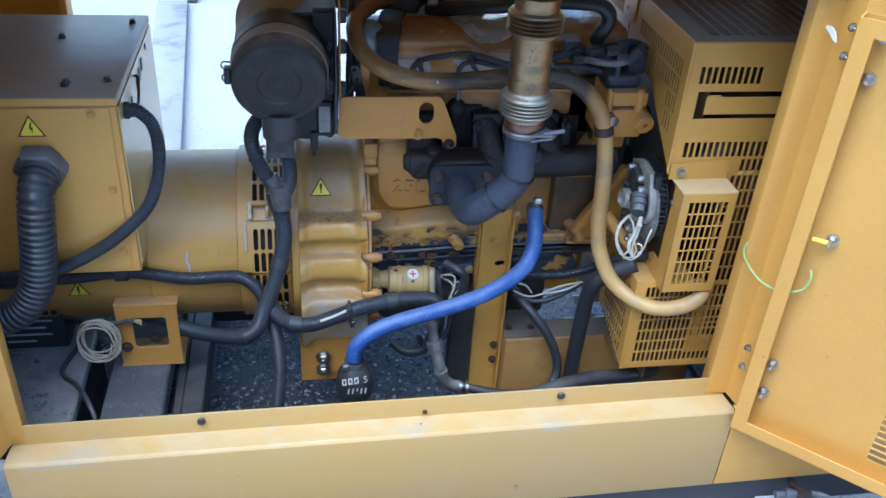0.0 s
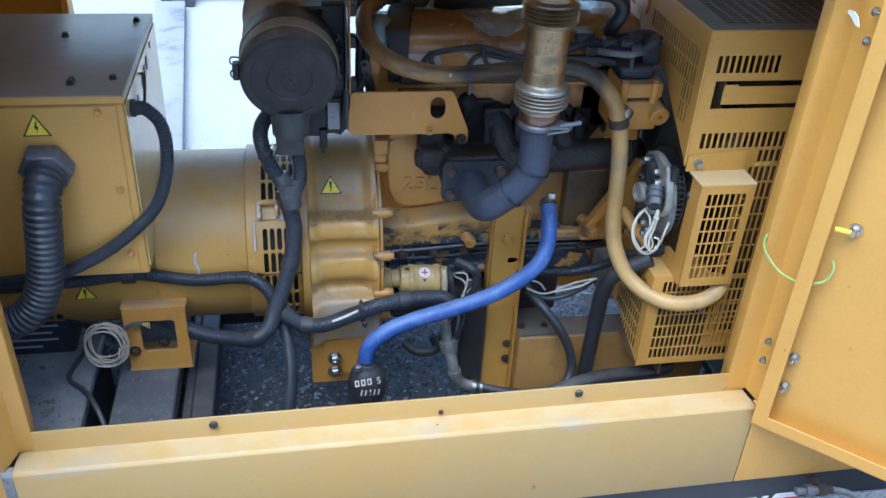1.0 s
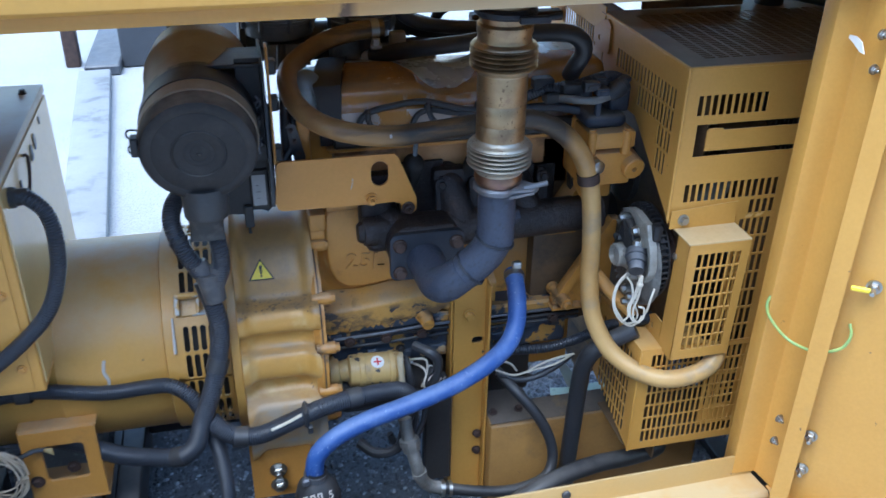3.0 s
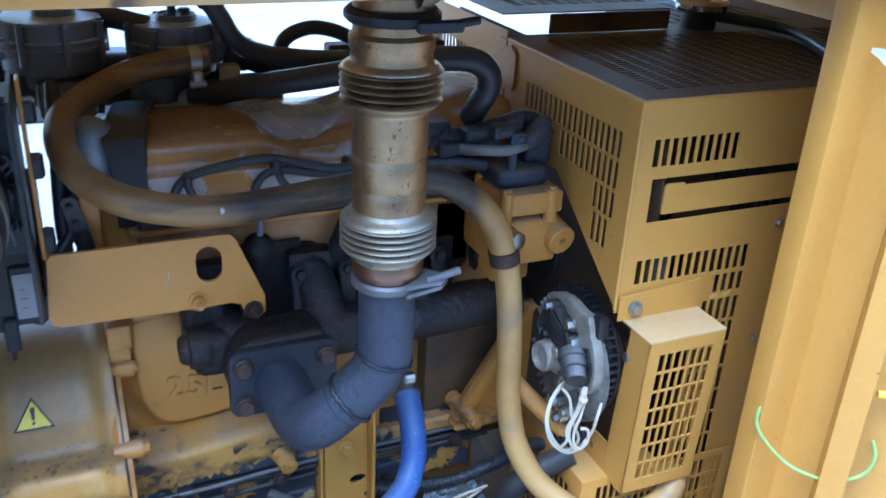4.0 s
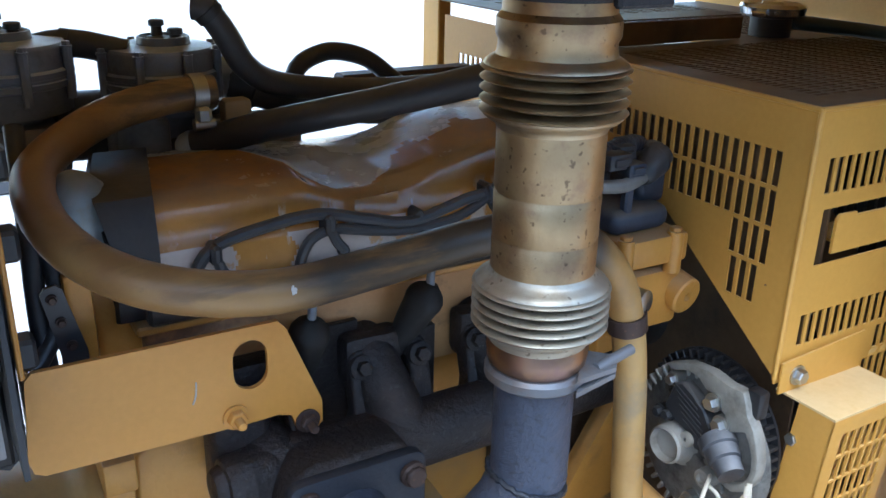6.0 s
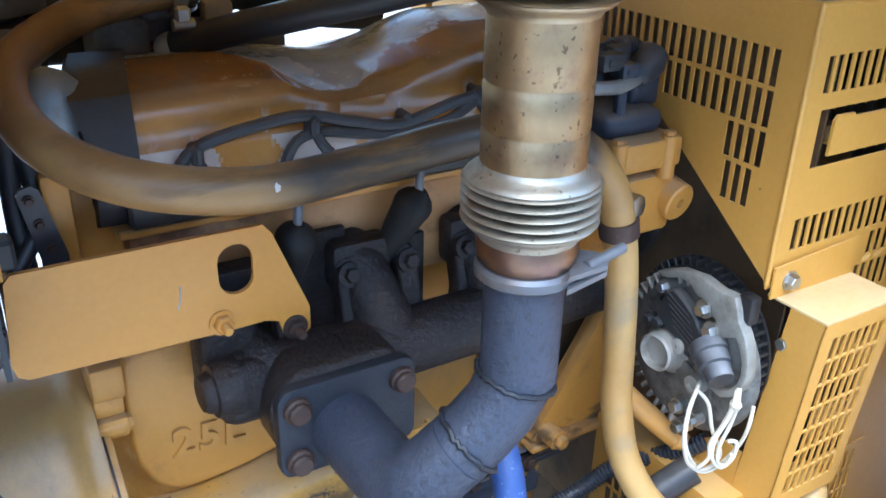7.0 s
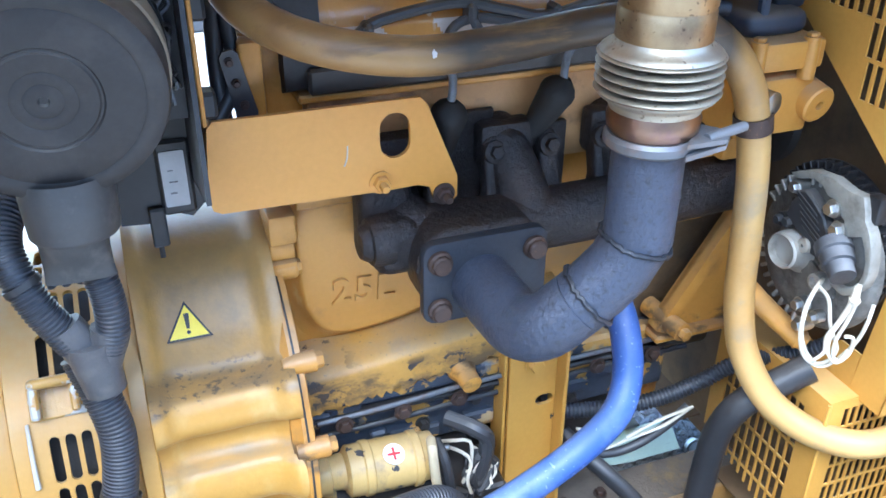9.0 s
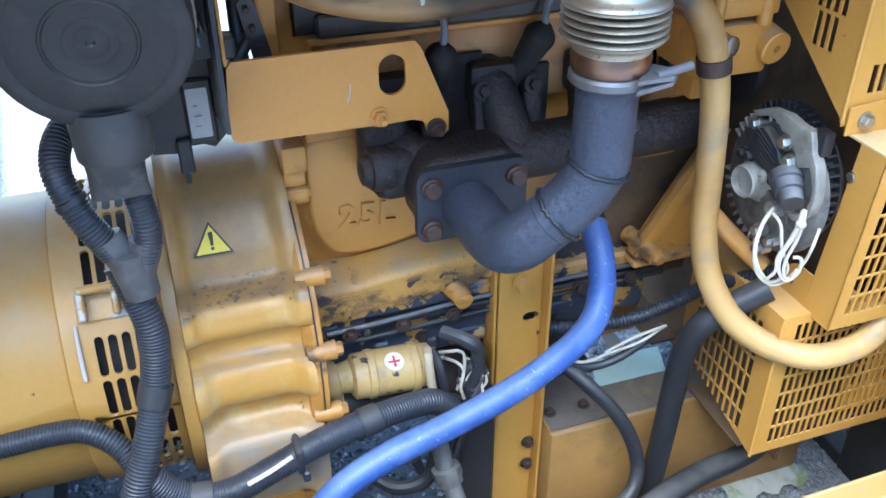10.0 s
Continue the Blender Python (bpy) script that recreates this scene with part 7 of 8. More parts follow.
for u, v, r in ((0.026, 0.070, 0.0072), (0.039, 0.052, 0.0072), (-0.028, 0.070, 0.0058), (-0.040, 0.026, 0.0058), (-0.027, 0.029, 0.0058), (0.013, -0.053, 0.0065), (0.020, -0.075, 0.0065), (0.037, -0.055, 0.0055)):
    bm = bmesh.new()
    hexbolt(bm, P(u, v, 0.010), (-1, 0, 0), r, 0.007)
    cyl(bm, P(u, v, -0.002), P(u, v, 0.010), r * 1.3, seg=14)
    part("screw", bm, M_ZINC if v > 0.05 or v < 0 else M_PLASTIC, ca, "dull zinc screw" if v > 0.05 or v < 0 else "")
bm = bmesh.new()
lathe(bm, P(0.034, -0.012, 0.0), (-1, 0, 0), [(0, 0.0110), (0.020, 0.0100), (0.021, 0.0065), (0.016, 0.006)], 20)
part("terminal", bm, M_ALU, ca)
ww = thing("white_wires", "tied bunch of white wires hanging from the alternator", "wire")
for pts in ([(0.712, 1.520, 0.650), (0.696, 1.508, 0.657), (0.683, 1.501, 0.652), (0.672, 1.495, 0.640), (0.668, 1.491, 0.615), (0.680, 1.492, 0.582), (0.702, 1.490, 0.562), (0.714, 1.482, 0.570), (0.721, 1.468, 0.602), (0.722, 1.462, 0.628), (0.729, 1.466, 0.648)],
            [(0.713, 1.521, 0.647), (0.697, 1.509, 0.653), (0.684, 1.502, 0.648), (0.674, 1.496, 0.636), (0.671, 1.492, 0.612), (0.683, 1.492, 0.585), (0.700, 1.491, 0.564)],
            [(0.694, 1.506, 0.654), (0.703, 1.498, 0.640), (0.706, 1.490, 0.612), (0.712, 1.480, 0.588), (0.706, 1.485, 0.570), (0.696, 1.491, 0.566)],
            [(0.701, 1.466, 0.678), (0.699, 1.465, 0.662), (0.698, 1.470, 0.638), (0.694, 1.476, 0.612), (0.698, 1.477, 0.588), (0.708, 1.473, 0.577), (0.717, 1.468, 0.590), (0.715, 1.467, 0.610), (0.706, 1.470, 0.612)],
            [(0.703, 1.466, 0.677), (0.702, 1.464, 0.660), (0.702, 1.468, 0.634), (0.699, 1.473, 0.606), (0.703, 1.474, 0.584), (0.711, 1.471, 0.580), (0.714, 1.468, 0.594)],
            [(0.700, 1.467, 0.676), (0.697, 1.466, 0.658), (0.695, 1.472, 0.632), (0.691, 1.478, 0.610), (0.694, 1.479, 0.590), (0.690, 1.486, 0.575)]):
    bm = bmesh.new()
    tube(bm, pts, 0.0020, 8, 0.004)
    part("strand", bm, M_WHITEWIRE, ww)
bm = bmesh.new()
lathe(bm, (0.7005, 1.4645, 0.664), (0, 0.2, -1), [(0, 0.004), (0.003, 0.006), (0.008, 0.005)], 12)
part("cable_tie", bm, M_WHITEWIRE, ww)
# braces under the alternator
ab = thing("alternator_bracket", "yellow triangular cast bracket under the charging alternator", "bracket")
bm = bmesh.new()
plate(bm, [(0.632, 0.500), (0.645, 0.488), (0.754, 0.484), (0.754, 0.672), (0.738, 0.672)], [], 0.008, FACE_Y(0, 1.690, 0))
plate(bm, [(0.632, 0.500), (0.738, 0.672), (0.752, 0.672), (0.650, 0.492)], [], 0.020, FACE_Y(0, 1.676, 0))
box(bm, 0.632, 0.754, 1.674, 1.72, 0.480, 0.490, 0.003)
part("web", bm, M_ENGINE, ab)
bm = bmesh.new()
cyl(bm, (0.654, 1.655, 0.507), (0.645, 1.72, 0.51), 0.0125, seg=20)
hexbolt(bm, (0.654, 1.656, 0.507), (0.1, -1, -0.05), 0.0085, 0.008)
part("lug", bm, M_ENGINE, ab)
bm = bmesh.new()
tube(bm, [(0.680, 1.600, 0.606), (0.708, 1.580, 0.574), (0.742, 1.558, 0.540)], 0.0125, 14)
hexbolt(bm, (0.740, 1.559, 0.542), (0.5, -0.7, -0.4), 0.010, 0.008)
part("strut", bm, M_ENGINE, ab)

# ---- radiator guard ----
RX, RY, RT = 0.749, 1.494, 1.022
rg = thing("radiator_guard", "yellow punched steel guard over the radiator and fan", "radiator guard")
LEFT = axes((RX, 0, 0), (0, -1, 0), (0, 0, 1))          # faces -x; u = -y
bm = bmesh.new()
hl = []
for v0, v1, n in ((0.944, 0.977, 19), (0.906, 0.940, 11), (0.868, 0.902, 4), (0.826, 0.864, 3)):
    hl += [(-1.526 - 0.0125 * k - 0.0082 - (0.008 if v0 < 0.85 else 0), -1.526 - 0.0125 * k - (0.008 if v0 < 0.85 else 0), v0, v1) for k in range(n)]
punched(bm, -1.66, -RY, 0.745, RT, [h for h in hl if h[0] > -1.66], 0.002, LEFT, [((-1.494, 0.762), (-0.59, -0.80))])
punched(bm, -1.822, -1.66, 0.884, RT, [h for h in hl if h[1] < -1.66 and h[2] > 0.93], 0.002, LEFT)
part("side_sheet", bm, M_PAINT, rg, "punched side sheet with slanted lower edge")
bm = bmesh.new()
hf = [(0.772 + 0.0125 * k, 0.7802 + 0.0125 * k, 0.943, 0.976) for k in range(10)]
hf += [(0.776, 1.30, 0.873, 0.928)]
hf += [(0.772 + 0.0125 * k, 0.7802 + 0.0125 * k, 0.792, 0.824) for k in range(14)]
hf += [(0.8845 + 0.0125 * k, 0.8927 + 0.0125 * k, 0.717 - 0.037 * j, 0.750 - 0.037 * j) for k in range(5) for j in range(11)]
hf += [(0.8970 + 0.0125 * k, 0.9052 + 0.0125 * k, 0.760, 0.786) for k in range(4)]
punched(bm, RX, 1.40, 0.757, RT, [h for h in hf if h[2] > 0.757], 0.002, FACE_Y(0, RY, 0))
punched(bm, 0.876, 1.40, 0.30, 0.757, [h for h in hf if h[2] < 0.756], 0.002, FACE_Y(0, RY, 0))
part("front_sheet", bm, M_PAINT, rg, "punched front sheet")
bm = bmesh.new()
plate(bm, [(0.793, 0.884), (1.35, 0.884), (1.35, 0.918), (0.822, 0.918), (0.820, 0.9215), (0.797, 0.9215), (0.793, 0.917)], [], 0.003, FACE_Y(0, RY - 0.004, 0))
box(bm, 0.82, 1.35, RY - 0.002, RY + 0.05, 0.884, 0.887, 0)
part("tongue", bm, M_PAINT, rg, "bent tongue plate in the long slot")
for x, z in ((0.983, 0.678), (1.012, 0.735), (1.010, 0.600), (0.983, 0.848)):
    bm = bmesh.new()
    hexbolt(bm, (x, RY, z), (0, -1, 0), 0.0042, 0.004)
    part("sheet_screw", bm, M_ZINC, rg, "small zinc screw")
# top: punched with staggered slots
bm = bmesh.new()
TOPM = Matrix(((1, 0, 0, 0), (0, 1, 0, 0), (0, 0, 1, RT), (0, 0, 0, 1)))
ht = [(0.795 + 0.024 * i, 0.813 + 0.024 * i, 1.535 + 0.0095 * j, 1.5405 + 0.0095 * j) for i in range(22) for j in range(28)]
punched(bm, RX, 1.40, RY, 1.822, ht, 0.002, TOPM)
part("top_sheet", bm, M_GUARDTOP, rg, "dusty perforated top sheet coloured dark for the roof's shade")
for x0, y0, x1, y1 in ((RX, RY, RX, 1.82), (RX, RY, 1.40, RY)):
    bm = bmesh.new()
    tube(bm, [(x0, y0, RT - 0.001), (x1, y1, RT - 0.001)], 0.0026, 10, smooth=False)
    part("folded_edge", bm, M_PAINT, rg)
bm = bmesh.new()
tube(bm, [(RX, RY, RT), (RX, RY, 0.762)], 0.0026, 10, smooth=False)
part("folded_edge", bm, M_PAINT, rg)
# the other half of the guard, behind the split
bm = bmesh.new()
h2 = [(-1.86 - 0.0125 * k - 0.0082, -1.86 - 0.0125 * k, 0.95, 0.985) for k in range(18)]
punched(bm, -2.12, -1.828, 0.80, 1.032, h2, 0.002, LEFT)
part("rear_side_sheet", bm, M_PAINT, rg)
bm = bmesh.new()
ht2 = [(0.795 + 0.024 * i, 0.813 + 0.024 * i, 1.90 + 0.0095 * j, 1.9055 + 0.0095 * j) for i in range(22) for j in range(18)]
ht2 += [(0.795 + 0.024 * i, 0.813 + 0.024 * i, 2.09 + 0.0095 * j, 2.0955 + 0.0095 * j) for i in range(22) for j in range(16)]
punched(bm, RX, 1.035, 1.845, 2.27, [h for h in ht2 if h[1] < 1.03], 0.002, Matrix.Translation((0, 0, 0.030)) @ TOPM)
punched(bm, 1.036, 1.40, 1.845, 2.27, [h for h in ht2 if h[0] > 1.04], 0.002, Matrix.Translation((0, 0, -0.006)) @ TOPM)
part("rear_top_sheet", bm, M_GUARDTOP, rg)
bm = bmesh.new()
box(bm, RX, 1.40, 1.826, 1.845, 1.0185, 1.0205, 0)
part("joint_strip", bm, M_GUARDTOP, rg)
bm = bmesh.new()
box(bm, 0.825, 1.034, 1.840, 1.8445, 1.0215, 1.0495, 0.001)
part("rear_lip", bm, M_SHROUD, rg, "rust-brown folded front lip")
bm = bmesh.new()
plate(bm, [(-1.855, 0.955), (-1.845, 0.948), (-1.795, 0.955), (-1.790, 0.965), (-1.790, 1.006), (-1.805, 1.016), (-1.830, 1.010), (-1.868, 0.985)], [ring2(-1.838, 0.974, 0.005, 12)], 0.003, axes((RX - 0.004, 0, 0), (0, -1, 0), (0, 0, 1)))
part("joint_tab", bm, M_ENGINE, rg, "dirty orange tab over the joint")
# lower guard with square mesh
LX, LY = 0.735, 1.488
bm = bmesh.new()
punched(bm, LX, 0.985, 0.268, 0.50, grid_holes(0.757, 0.972, 0.283, 0.490, 20, 7, 0.0034), 0.002, FACE_Y(0, LY, 0))
part("lower_front", bm, M_PAINT, rg, "lower front mesh sheet")
bm = bmesh.new()
punched(bm, -1.68, -LY, 0.215, 0.50, [h for h in grid_holes(-1.655, -1.520, 0.285, 0.475, 10, 6, 0.0035)], 0.002, axes((LX, 0, 0), (0, -1, 0), (0, 0, 1)), [((-LY, 0.268), (-0.28, -1))])
part("lower_side", bm, M_PAINT, rg, "lower side mesh sheet")
bm = bmesh.new()
punched(bm, LX, 0.86, LY, 1.68, [], 0.002, Matrix.Translation((0, 0, 0.5024)))
part("lower_top", bm, M_PAINT, rg)
bm = bmesh.new()
tube(bm, [(LX, LY, 0.268), (LX, LY, 0.50)], 0.0024, 10, smooth=False)
part("folded_edge", bm, M_PAINT, rg)
# radiator behind the guard
rad = thing("radiator", "dark finned radiator core behind the guard", "radiator")
bm = bmesh.new()
box(bm, 1.02, 1.12, 1.53, 2.10, 0.20, 0.98, 0.004)
part("core", bm, M_CORE, rad)
for k in range(46):
    bm = bmesh.new()
    y = 1.535 + 0.0122 * k
    box(bm, 1.014, 1.021, y, y + 0.003, 0.22, 0.96, 0)
    part("fin", bm, M_CORE, rad)
bm = bmesh.new()
lathe(bm, (0.93, 1.81, 0.62), (1, 0, 0), [(0, 0.255), (0.05, 0.265), (0.08, 0.28)], 48, False)
# sheet added behind the guard so its slots show dark
punched(bm, -2.10, -1.505, 0.22, 1.015, [], 0.003, axes((0.80, 0, 0), (0, -1, 0), (0, 0, 1)))
part("fan_shroud", bm, M_SHROUD, rad, "dirty brown fan shroud with a sheet added to darken the slots")
# plates added to hide lit ground behind the lower mesh
for y0, y1 in ((1.525, 1.658), (1.765, 2.10)):
    bm = bmesh.new()
    box(bm, 0.745, 1.075, y0, y1, 0.246, 0.250, 0.001)
    part("view_block_pan", bm, M_SHROUD, rad, "brown plate added to keep the space behind the mesh dark")
bm = bmesh.new()
lathe(bm, (0.755, 1.715, 0.755), (1, 0, 0), [(0, 0.030), (0.004, 0.052), (0.006, 0.058), (0.012, 0.052), (0.018, 0.058), (0.022, 0.052)], 40)
part("fan_pulley", bm, M_GREASE, rad)
for k in range(6):
    bm = bmesh.new()
    plate(bm, [(-0.02, 0.03), (0.03, 0.03), (0.05, 0.21), (-0.03, 0.21)], [], 0.003, Matrix.Translation((0.94, 1.81, 0.62)) @ pose(0, 0, 0, 60 * k, 0, 0) @ axes((0, 0, 0), (0.5, 0.85, 0), (0, 0, 1)))
    part("fan_blade", bm, M_DARKSTEEL, rad)
bm = bmesh.new()
lathe(bm, (0.72, 1.81, 0.62), (1, 0, 0), [(0, 0.04), (0.02, 0.045), (0.06, 0.045), (0.075, 0.04)], 32)
part("fan_hub", bm, M_GREASE, rad)
sgd = thing("stone_guard", "grey expanded steel mesh below the radiator", "mesh panel")
bm = bmesh.new()
for k in range(46):
    y = 1.46 + 0.0165 * k
    for lean in (-1, 1):
        p, q = Vector((1.130 + 0.0012 * lean, y, 0.012)), Vector((1.130 + 0.0012 * lean, y + lean * 0.085, 0.195))
        if 1.45 < min(p.y, q.y) and max(p.y, q.y) < 2.21:
            cyl(bm, p, q, 0.0022, seg=5)
part("mesh", bm, M_CLAMP, sgd, "expanded steel mesh")
for z in (0.006, 0.199):
    bm = bmesh.new()
    box(bm, 1.124, 1.136, 1.45, 2.21, z - 0.006, z + 0.006, 0.001)
    part("frame_bar", bm, M_DARKSTEEL, sgd)
rl = thing("cross_rail", "black steel rail on the ground below the radiator", "rail")
bm = bmesh.new()
box(bm, 1.066, 1.112, 1.62, 2.21, 0.0, 0.030, 0.003)
part("rail", bm, M_GREASE, rl)
# block added to give the deep shade beyond the chippings
bm = bmesh.new()
box(bm, 1.062, 1.118, 1.42, 1.62, 0.0, 0.155, 0.004)
box(bm, 1.118, 1.415, 1.40, 1.615, 0.0, 0.150, 0.004)
part("frame_end", bm, M_GREASE, rl, "black block added for the deep shade on the ground")
cap = thing("filler_cap", "chrome radiator filler cap on the guard", "filler cap")
bm = bmesh.new()
lathe(bm, (1.09, 1.842, 1.022), (0, 0, 1), [(0, 0.027), (0.024, 0.027), (0.025, 0.033), (0.030, 0.033)], 32)
part("neck", bm, M_DARKSTEEL, cap, "black filler neck")
bm = bmesh.new()
lathe(bm, (1.09, 1.842, 1.050), (0, 0, 1), [(0, 0.034), (0.001, 0.041), (0.010, 0.043), (0.014, 0.041), (0.0155, 0.034), (0.0135, 0.030), (0.0135, 0.016), (0.017, 0.013), (0.018, 0.0)], 40)
for w in (20, 200):
    box(bm, 0.036, 0.052, -0.010, 0.010, 0.000, 0.007, 0.002, m=Matrix.Translation((1.09, 1.842, 1.050)) @ pose(0, 0, 0, 0, 0, w))
part("cap", bm, M_CHROME, cap)
bm = bmesh.new()
tube(bm, [(1.115, 1.835, 1.040), (1.155, 1.80, 1.036), (1.175, 1.74, 1.034), (1.155, 1.67, 1.033), (1.125, 1.61, 1.033), (1.09, 1.545, 1.033), (1.07, 1.51, 1.033), (1.06, 1.50, 1.033)], 0.0095, 12)
whole("overflow_hose", bm, M_GREENHOSE, "dark green-black overflow hose lying on the guard", "hose")

# ---- belt guard box ----
bg = thing("belt_guard", "yellow box-shaped belt guard with punched front", "belt guard")
bm = bmesh.new()
LEAN = Matrix.Identity(4)
LEAN[0][2], LEAN[1][2] = -0.055, -0.105                     # leans a little with height
G0 = Matrix.Translation((0, 0, 0.497)) @ LEAN
punched(bm, 0.775, 0.887, 0.0, 0.248, grid_holes(0.791, 0.873, 0.020, 0.230, 7, 7, 0.0030), 0.0022, G0 @ axes((0, 1.458, 0), (1, 0, 0), (0, 0, 1)))
part("front", bm, M_PAINT, bg, "punched front")
bm = bmesh.new()
punched(bm, -1.53, -1.458, 0.0, 0.248, [], 0.0022, G0 @ axes((0.775, 0, 0), (0, -1, 0), (0, 0, 1)), [((-1.505, 0.0), (-1, 0.03)), ])
plate(bm, [(-1.56, 0.0), (-1.505, 0.0), (-1.505, 0.055), (-1.535, 0.055), (-1.56, 0.035)], [ring2(-1.538, 0.026, 0.006, 12)], 0.0022, G0 @ axes((0.775, 0, 0), (0, -1, 0), (0, 0, 1)))
part("side", bm, M_PAINT, bg)
bm = bmesh.new()
hexbolt(bm, (0.763, 1.474, 0.703), (-1, 0, 0), 0.0065, 0.003, False)
part("rivet", bm, M_ZINC, bg)
bm = bmesh.new()
punched(bm, 0.761, 0.873, 1.432, 1.499, [], 0.0022, Matrix.Translation((0, 0, 0.7475)))
part("top", bm, M_PALETOP, bg, "worn pale top")
bm = bmesh.new()
plate(bm, [(0.752, 0.7475), (0.872, 0.7475), (0.872, 0.788), (0.752, 0.780)], [], 0.0022, FACE_Y(0, RY - 0.005, 0))
tab = part("tab", bm, M_PAINT, bg)
bm = bmesh.new()
hexbolt(bm, (0.775, RY - 0.005, 0.763), (0, -1, 0), 0.0075, 0.007)
part("bolt", bm, M_ZINC, tab, "zinc bolt")
bm = bmesh.new()
punched(bm, 0.775, 0.887, 1.458, 1.50, [], 0.0022, Matrix.Translation((0, 0, 0.499)))
part("bottom", bm, M_PAINT, bg)

# ---- blue fuel hose with bulb ----
bh = thing("blue_hose", "thick blue rubber hose curving down to a black bulb", "hose")
bm = bmesh.new()
tube(bm, [(0.143, 1.520, 0.295), (0.143, 1.520, 0.320), (0.153, 1.521, 0.348), (0.188, 1.525, 0.376), (0.245, 1.532, 0.396), (0.320, 1.540, 0.411), (0.402, 1.551, 0.431), (0.464, 1.552, 0.467), (0.503, 1.552, 0.507), (0.523, 1.570, 0.540), (0.529, 1.590, 0.572), (0.532, 1.612, 0.593), (0.536, 1.642, 0.602)], 0.0168, 20, 0.008)
part("hose", bm, M_BLUE, bh)
bm = bmesh.new()
lathe(bm, (0.5338, 1.624, 0.5975), (0.12, 0.92, 0.30), [(0, 0.0165), (0, 0.0190), (0.012, 0.0190), (0.012, 0.0165)], 24, False)
box(bm, 0.530, 0.548, 1.626, 1.640, 0.616, 0.629, 0.003)
part("hose_clamp", bm, M_ZINC, bh, "zinc hose clamp")
bulb = thing("primer_bulb", "round black rubber bulb with chalk writing", "bulb")
bm = bmesh.new()
lathe(bm, (0.145, 1.520, 0.192), (0, 0, 1), [(0, 0.0), (0.002, 0.026), (0.014, 0.036), (0.035, 0.0415), (0.058, 0.0415), (0.080, 0.036), (0.096, 0.024), (0.102, 0.0195), (0.118, 0.0185)], 40, False)
part("body", bm, M_RUBBER, bulb)
bm = bmesh.new()
lathe(bm, (0.143, 1.520, 0.293), (0, 0, 1), [(0, 0.018), (0, 0.021), (0.010, 0.021), (0.010, 0.018)], 24, False)
box(bm, 0.117, 0.132, 1.498, 1.51, 0.290, 0.306, 0.003)
part("clamp", bm, M_CLAMP, bulb, "dull zinc clamp")
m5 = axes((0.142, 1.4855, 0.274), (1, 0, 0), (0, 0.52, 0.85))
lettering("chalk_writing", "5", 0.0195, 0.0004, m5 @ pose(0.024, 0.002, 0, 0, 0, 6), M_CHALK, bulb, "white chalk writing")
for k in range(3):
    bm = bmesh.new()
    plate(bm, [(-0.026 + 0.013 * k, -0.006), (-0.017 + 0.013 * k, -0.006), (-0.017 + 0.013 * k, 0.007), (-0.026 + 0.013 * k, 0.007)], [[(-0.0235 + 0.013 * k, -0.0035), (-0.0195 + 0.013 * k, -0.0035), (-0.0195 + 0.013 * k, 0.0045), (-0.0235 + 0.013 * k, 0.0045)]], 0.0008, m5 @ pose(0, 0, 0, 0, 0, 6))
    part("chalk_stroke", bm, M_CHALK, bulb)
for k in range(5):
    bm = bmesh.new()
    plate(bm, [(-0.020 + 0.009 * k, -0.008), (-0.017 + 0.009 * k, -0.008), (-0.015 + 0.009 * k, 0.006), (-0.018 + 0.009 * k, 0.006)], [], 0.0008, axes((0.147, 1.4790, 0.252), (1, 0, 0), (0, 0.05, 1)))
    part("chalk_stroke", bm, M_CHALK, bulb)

# ---- starter motor ----
st = thing("starter_motor", "yellow cylindrical starter motor with round plus sticker", "starter motor")
bm = bmesh.new()
lathe(bm, (0.226, 1.669, 0.406), (1, -0.03, -0.03), [(0, 0.0), (0, 0.024), (0.004, 0.030), (0.020, 0.0305), (0.022, 0.0325), (0.030, 0.0325), (0.032, 0.031), (0.078, 0.031), (0.080, 0.033), (0.088, 0.033), (0.090, 0.029), (0.106, 0.028), (0.108, 0.0)], 40, False)
part("solenoid", bm, M_STARTER, st, "pale chipped solenoid")
bm = bmesh.new()
lathe(bm, (0.192, 1.670, 0.407), (1, 0, 0), [(0, 0.022), (0.016, 0.024), (0.018, 0.019), (0.034, 0.022)], 32)
box(bm, 0.196, 0.214, 1.655, 1.73, 0.365, 0.405, 0.005)
part("nose", bm, M_STARTER, st)
bm = bmesh.new()
lathe(bm, (0.205, 1.705, 0.335), (1, 0, 0), [(0, 0.036), (0.01, 0.044), (0.18, 0.044), (0.19, 0.038), (0.20, 0.0)], 40)
part("motor", bm, M_GREASE, st, "dark greasy motor body")
m6 = axes((0.281, 1.6513, 0.4312), (1, -0.03, -0.03), (0, 0.866, 0.50))
bm = bmesh.new()
plate(bm, ring2(0, 0, 0.0125, 28), [], 0.0008, m6 @ Matrix.Translation((0, 0, 0.0012)))
pl = part("plus_sticker", bm, M_WHITE, st, "round white sticker with red plus")
bm = bmesh.new()
plate(bm, [(-0.0075, -0.0014), (0.0075, -0.0014), (0.0075, 0.0014), (-0.0075, 0.0014)], [], 0.0005, m6 @ Matrix.Translation((0, 0, 0.0019)))
plate(bm, [(-0.0014, -0.0075), (0.0014, -0.0075), (0.0014, 0.0075), (-0.0014, 0.0075)], [], 0.0005, m6 @ Matrix.Translation((0, 0, 0.0024)))
part("plus", bm, M_RED, pl)
for p in ((0.332, 1.655, 0.418), (0.332, 1.675, 0.394)):
    bm = bmesh.new()
    hexbolt(bm, p, (1, 0, 0), 0.008, 0.008, True, 0.008)
    part("terminal", bm, M_ZINC, st)
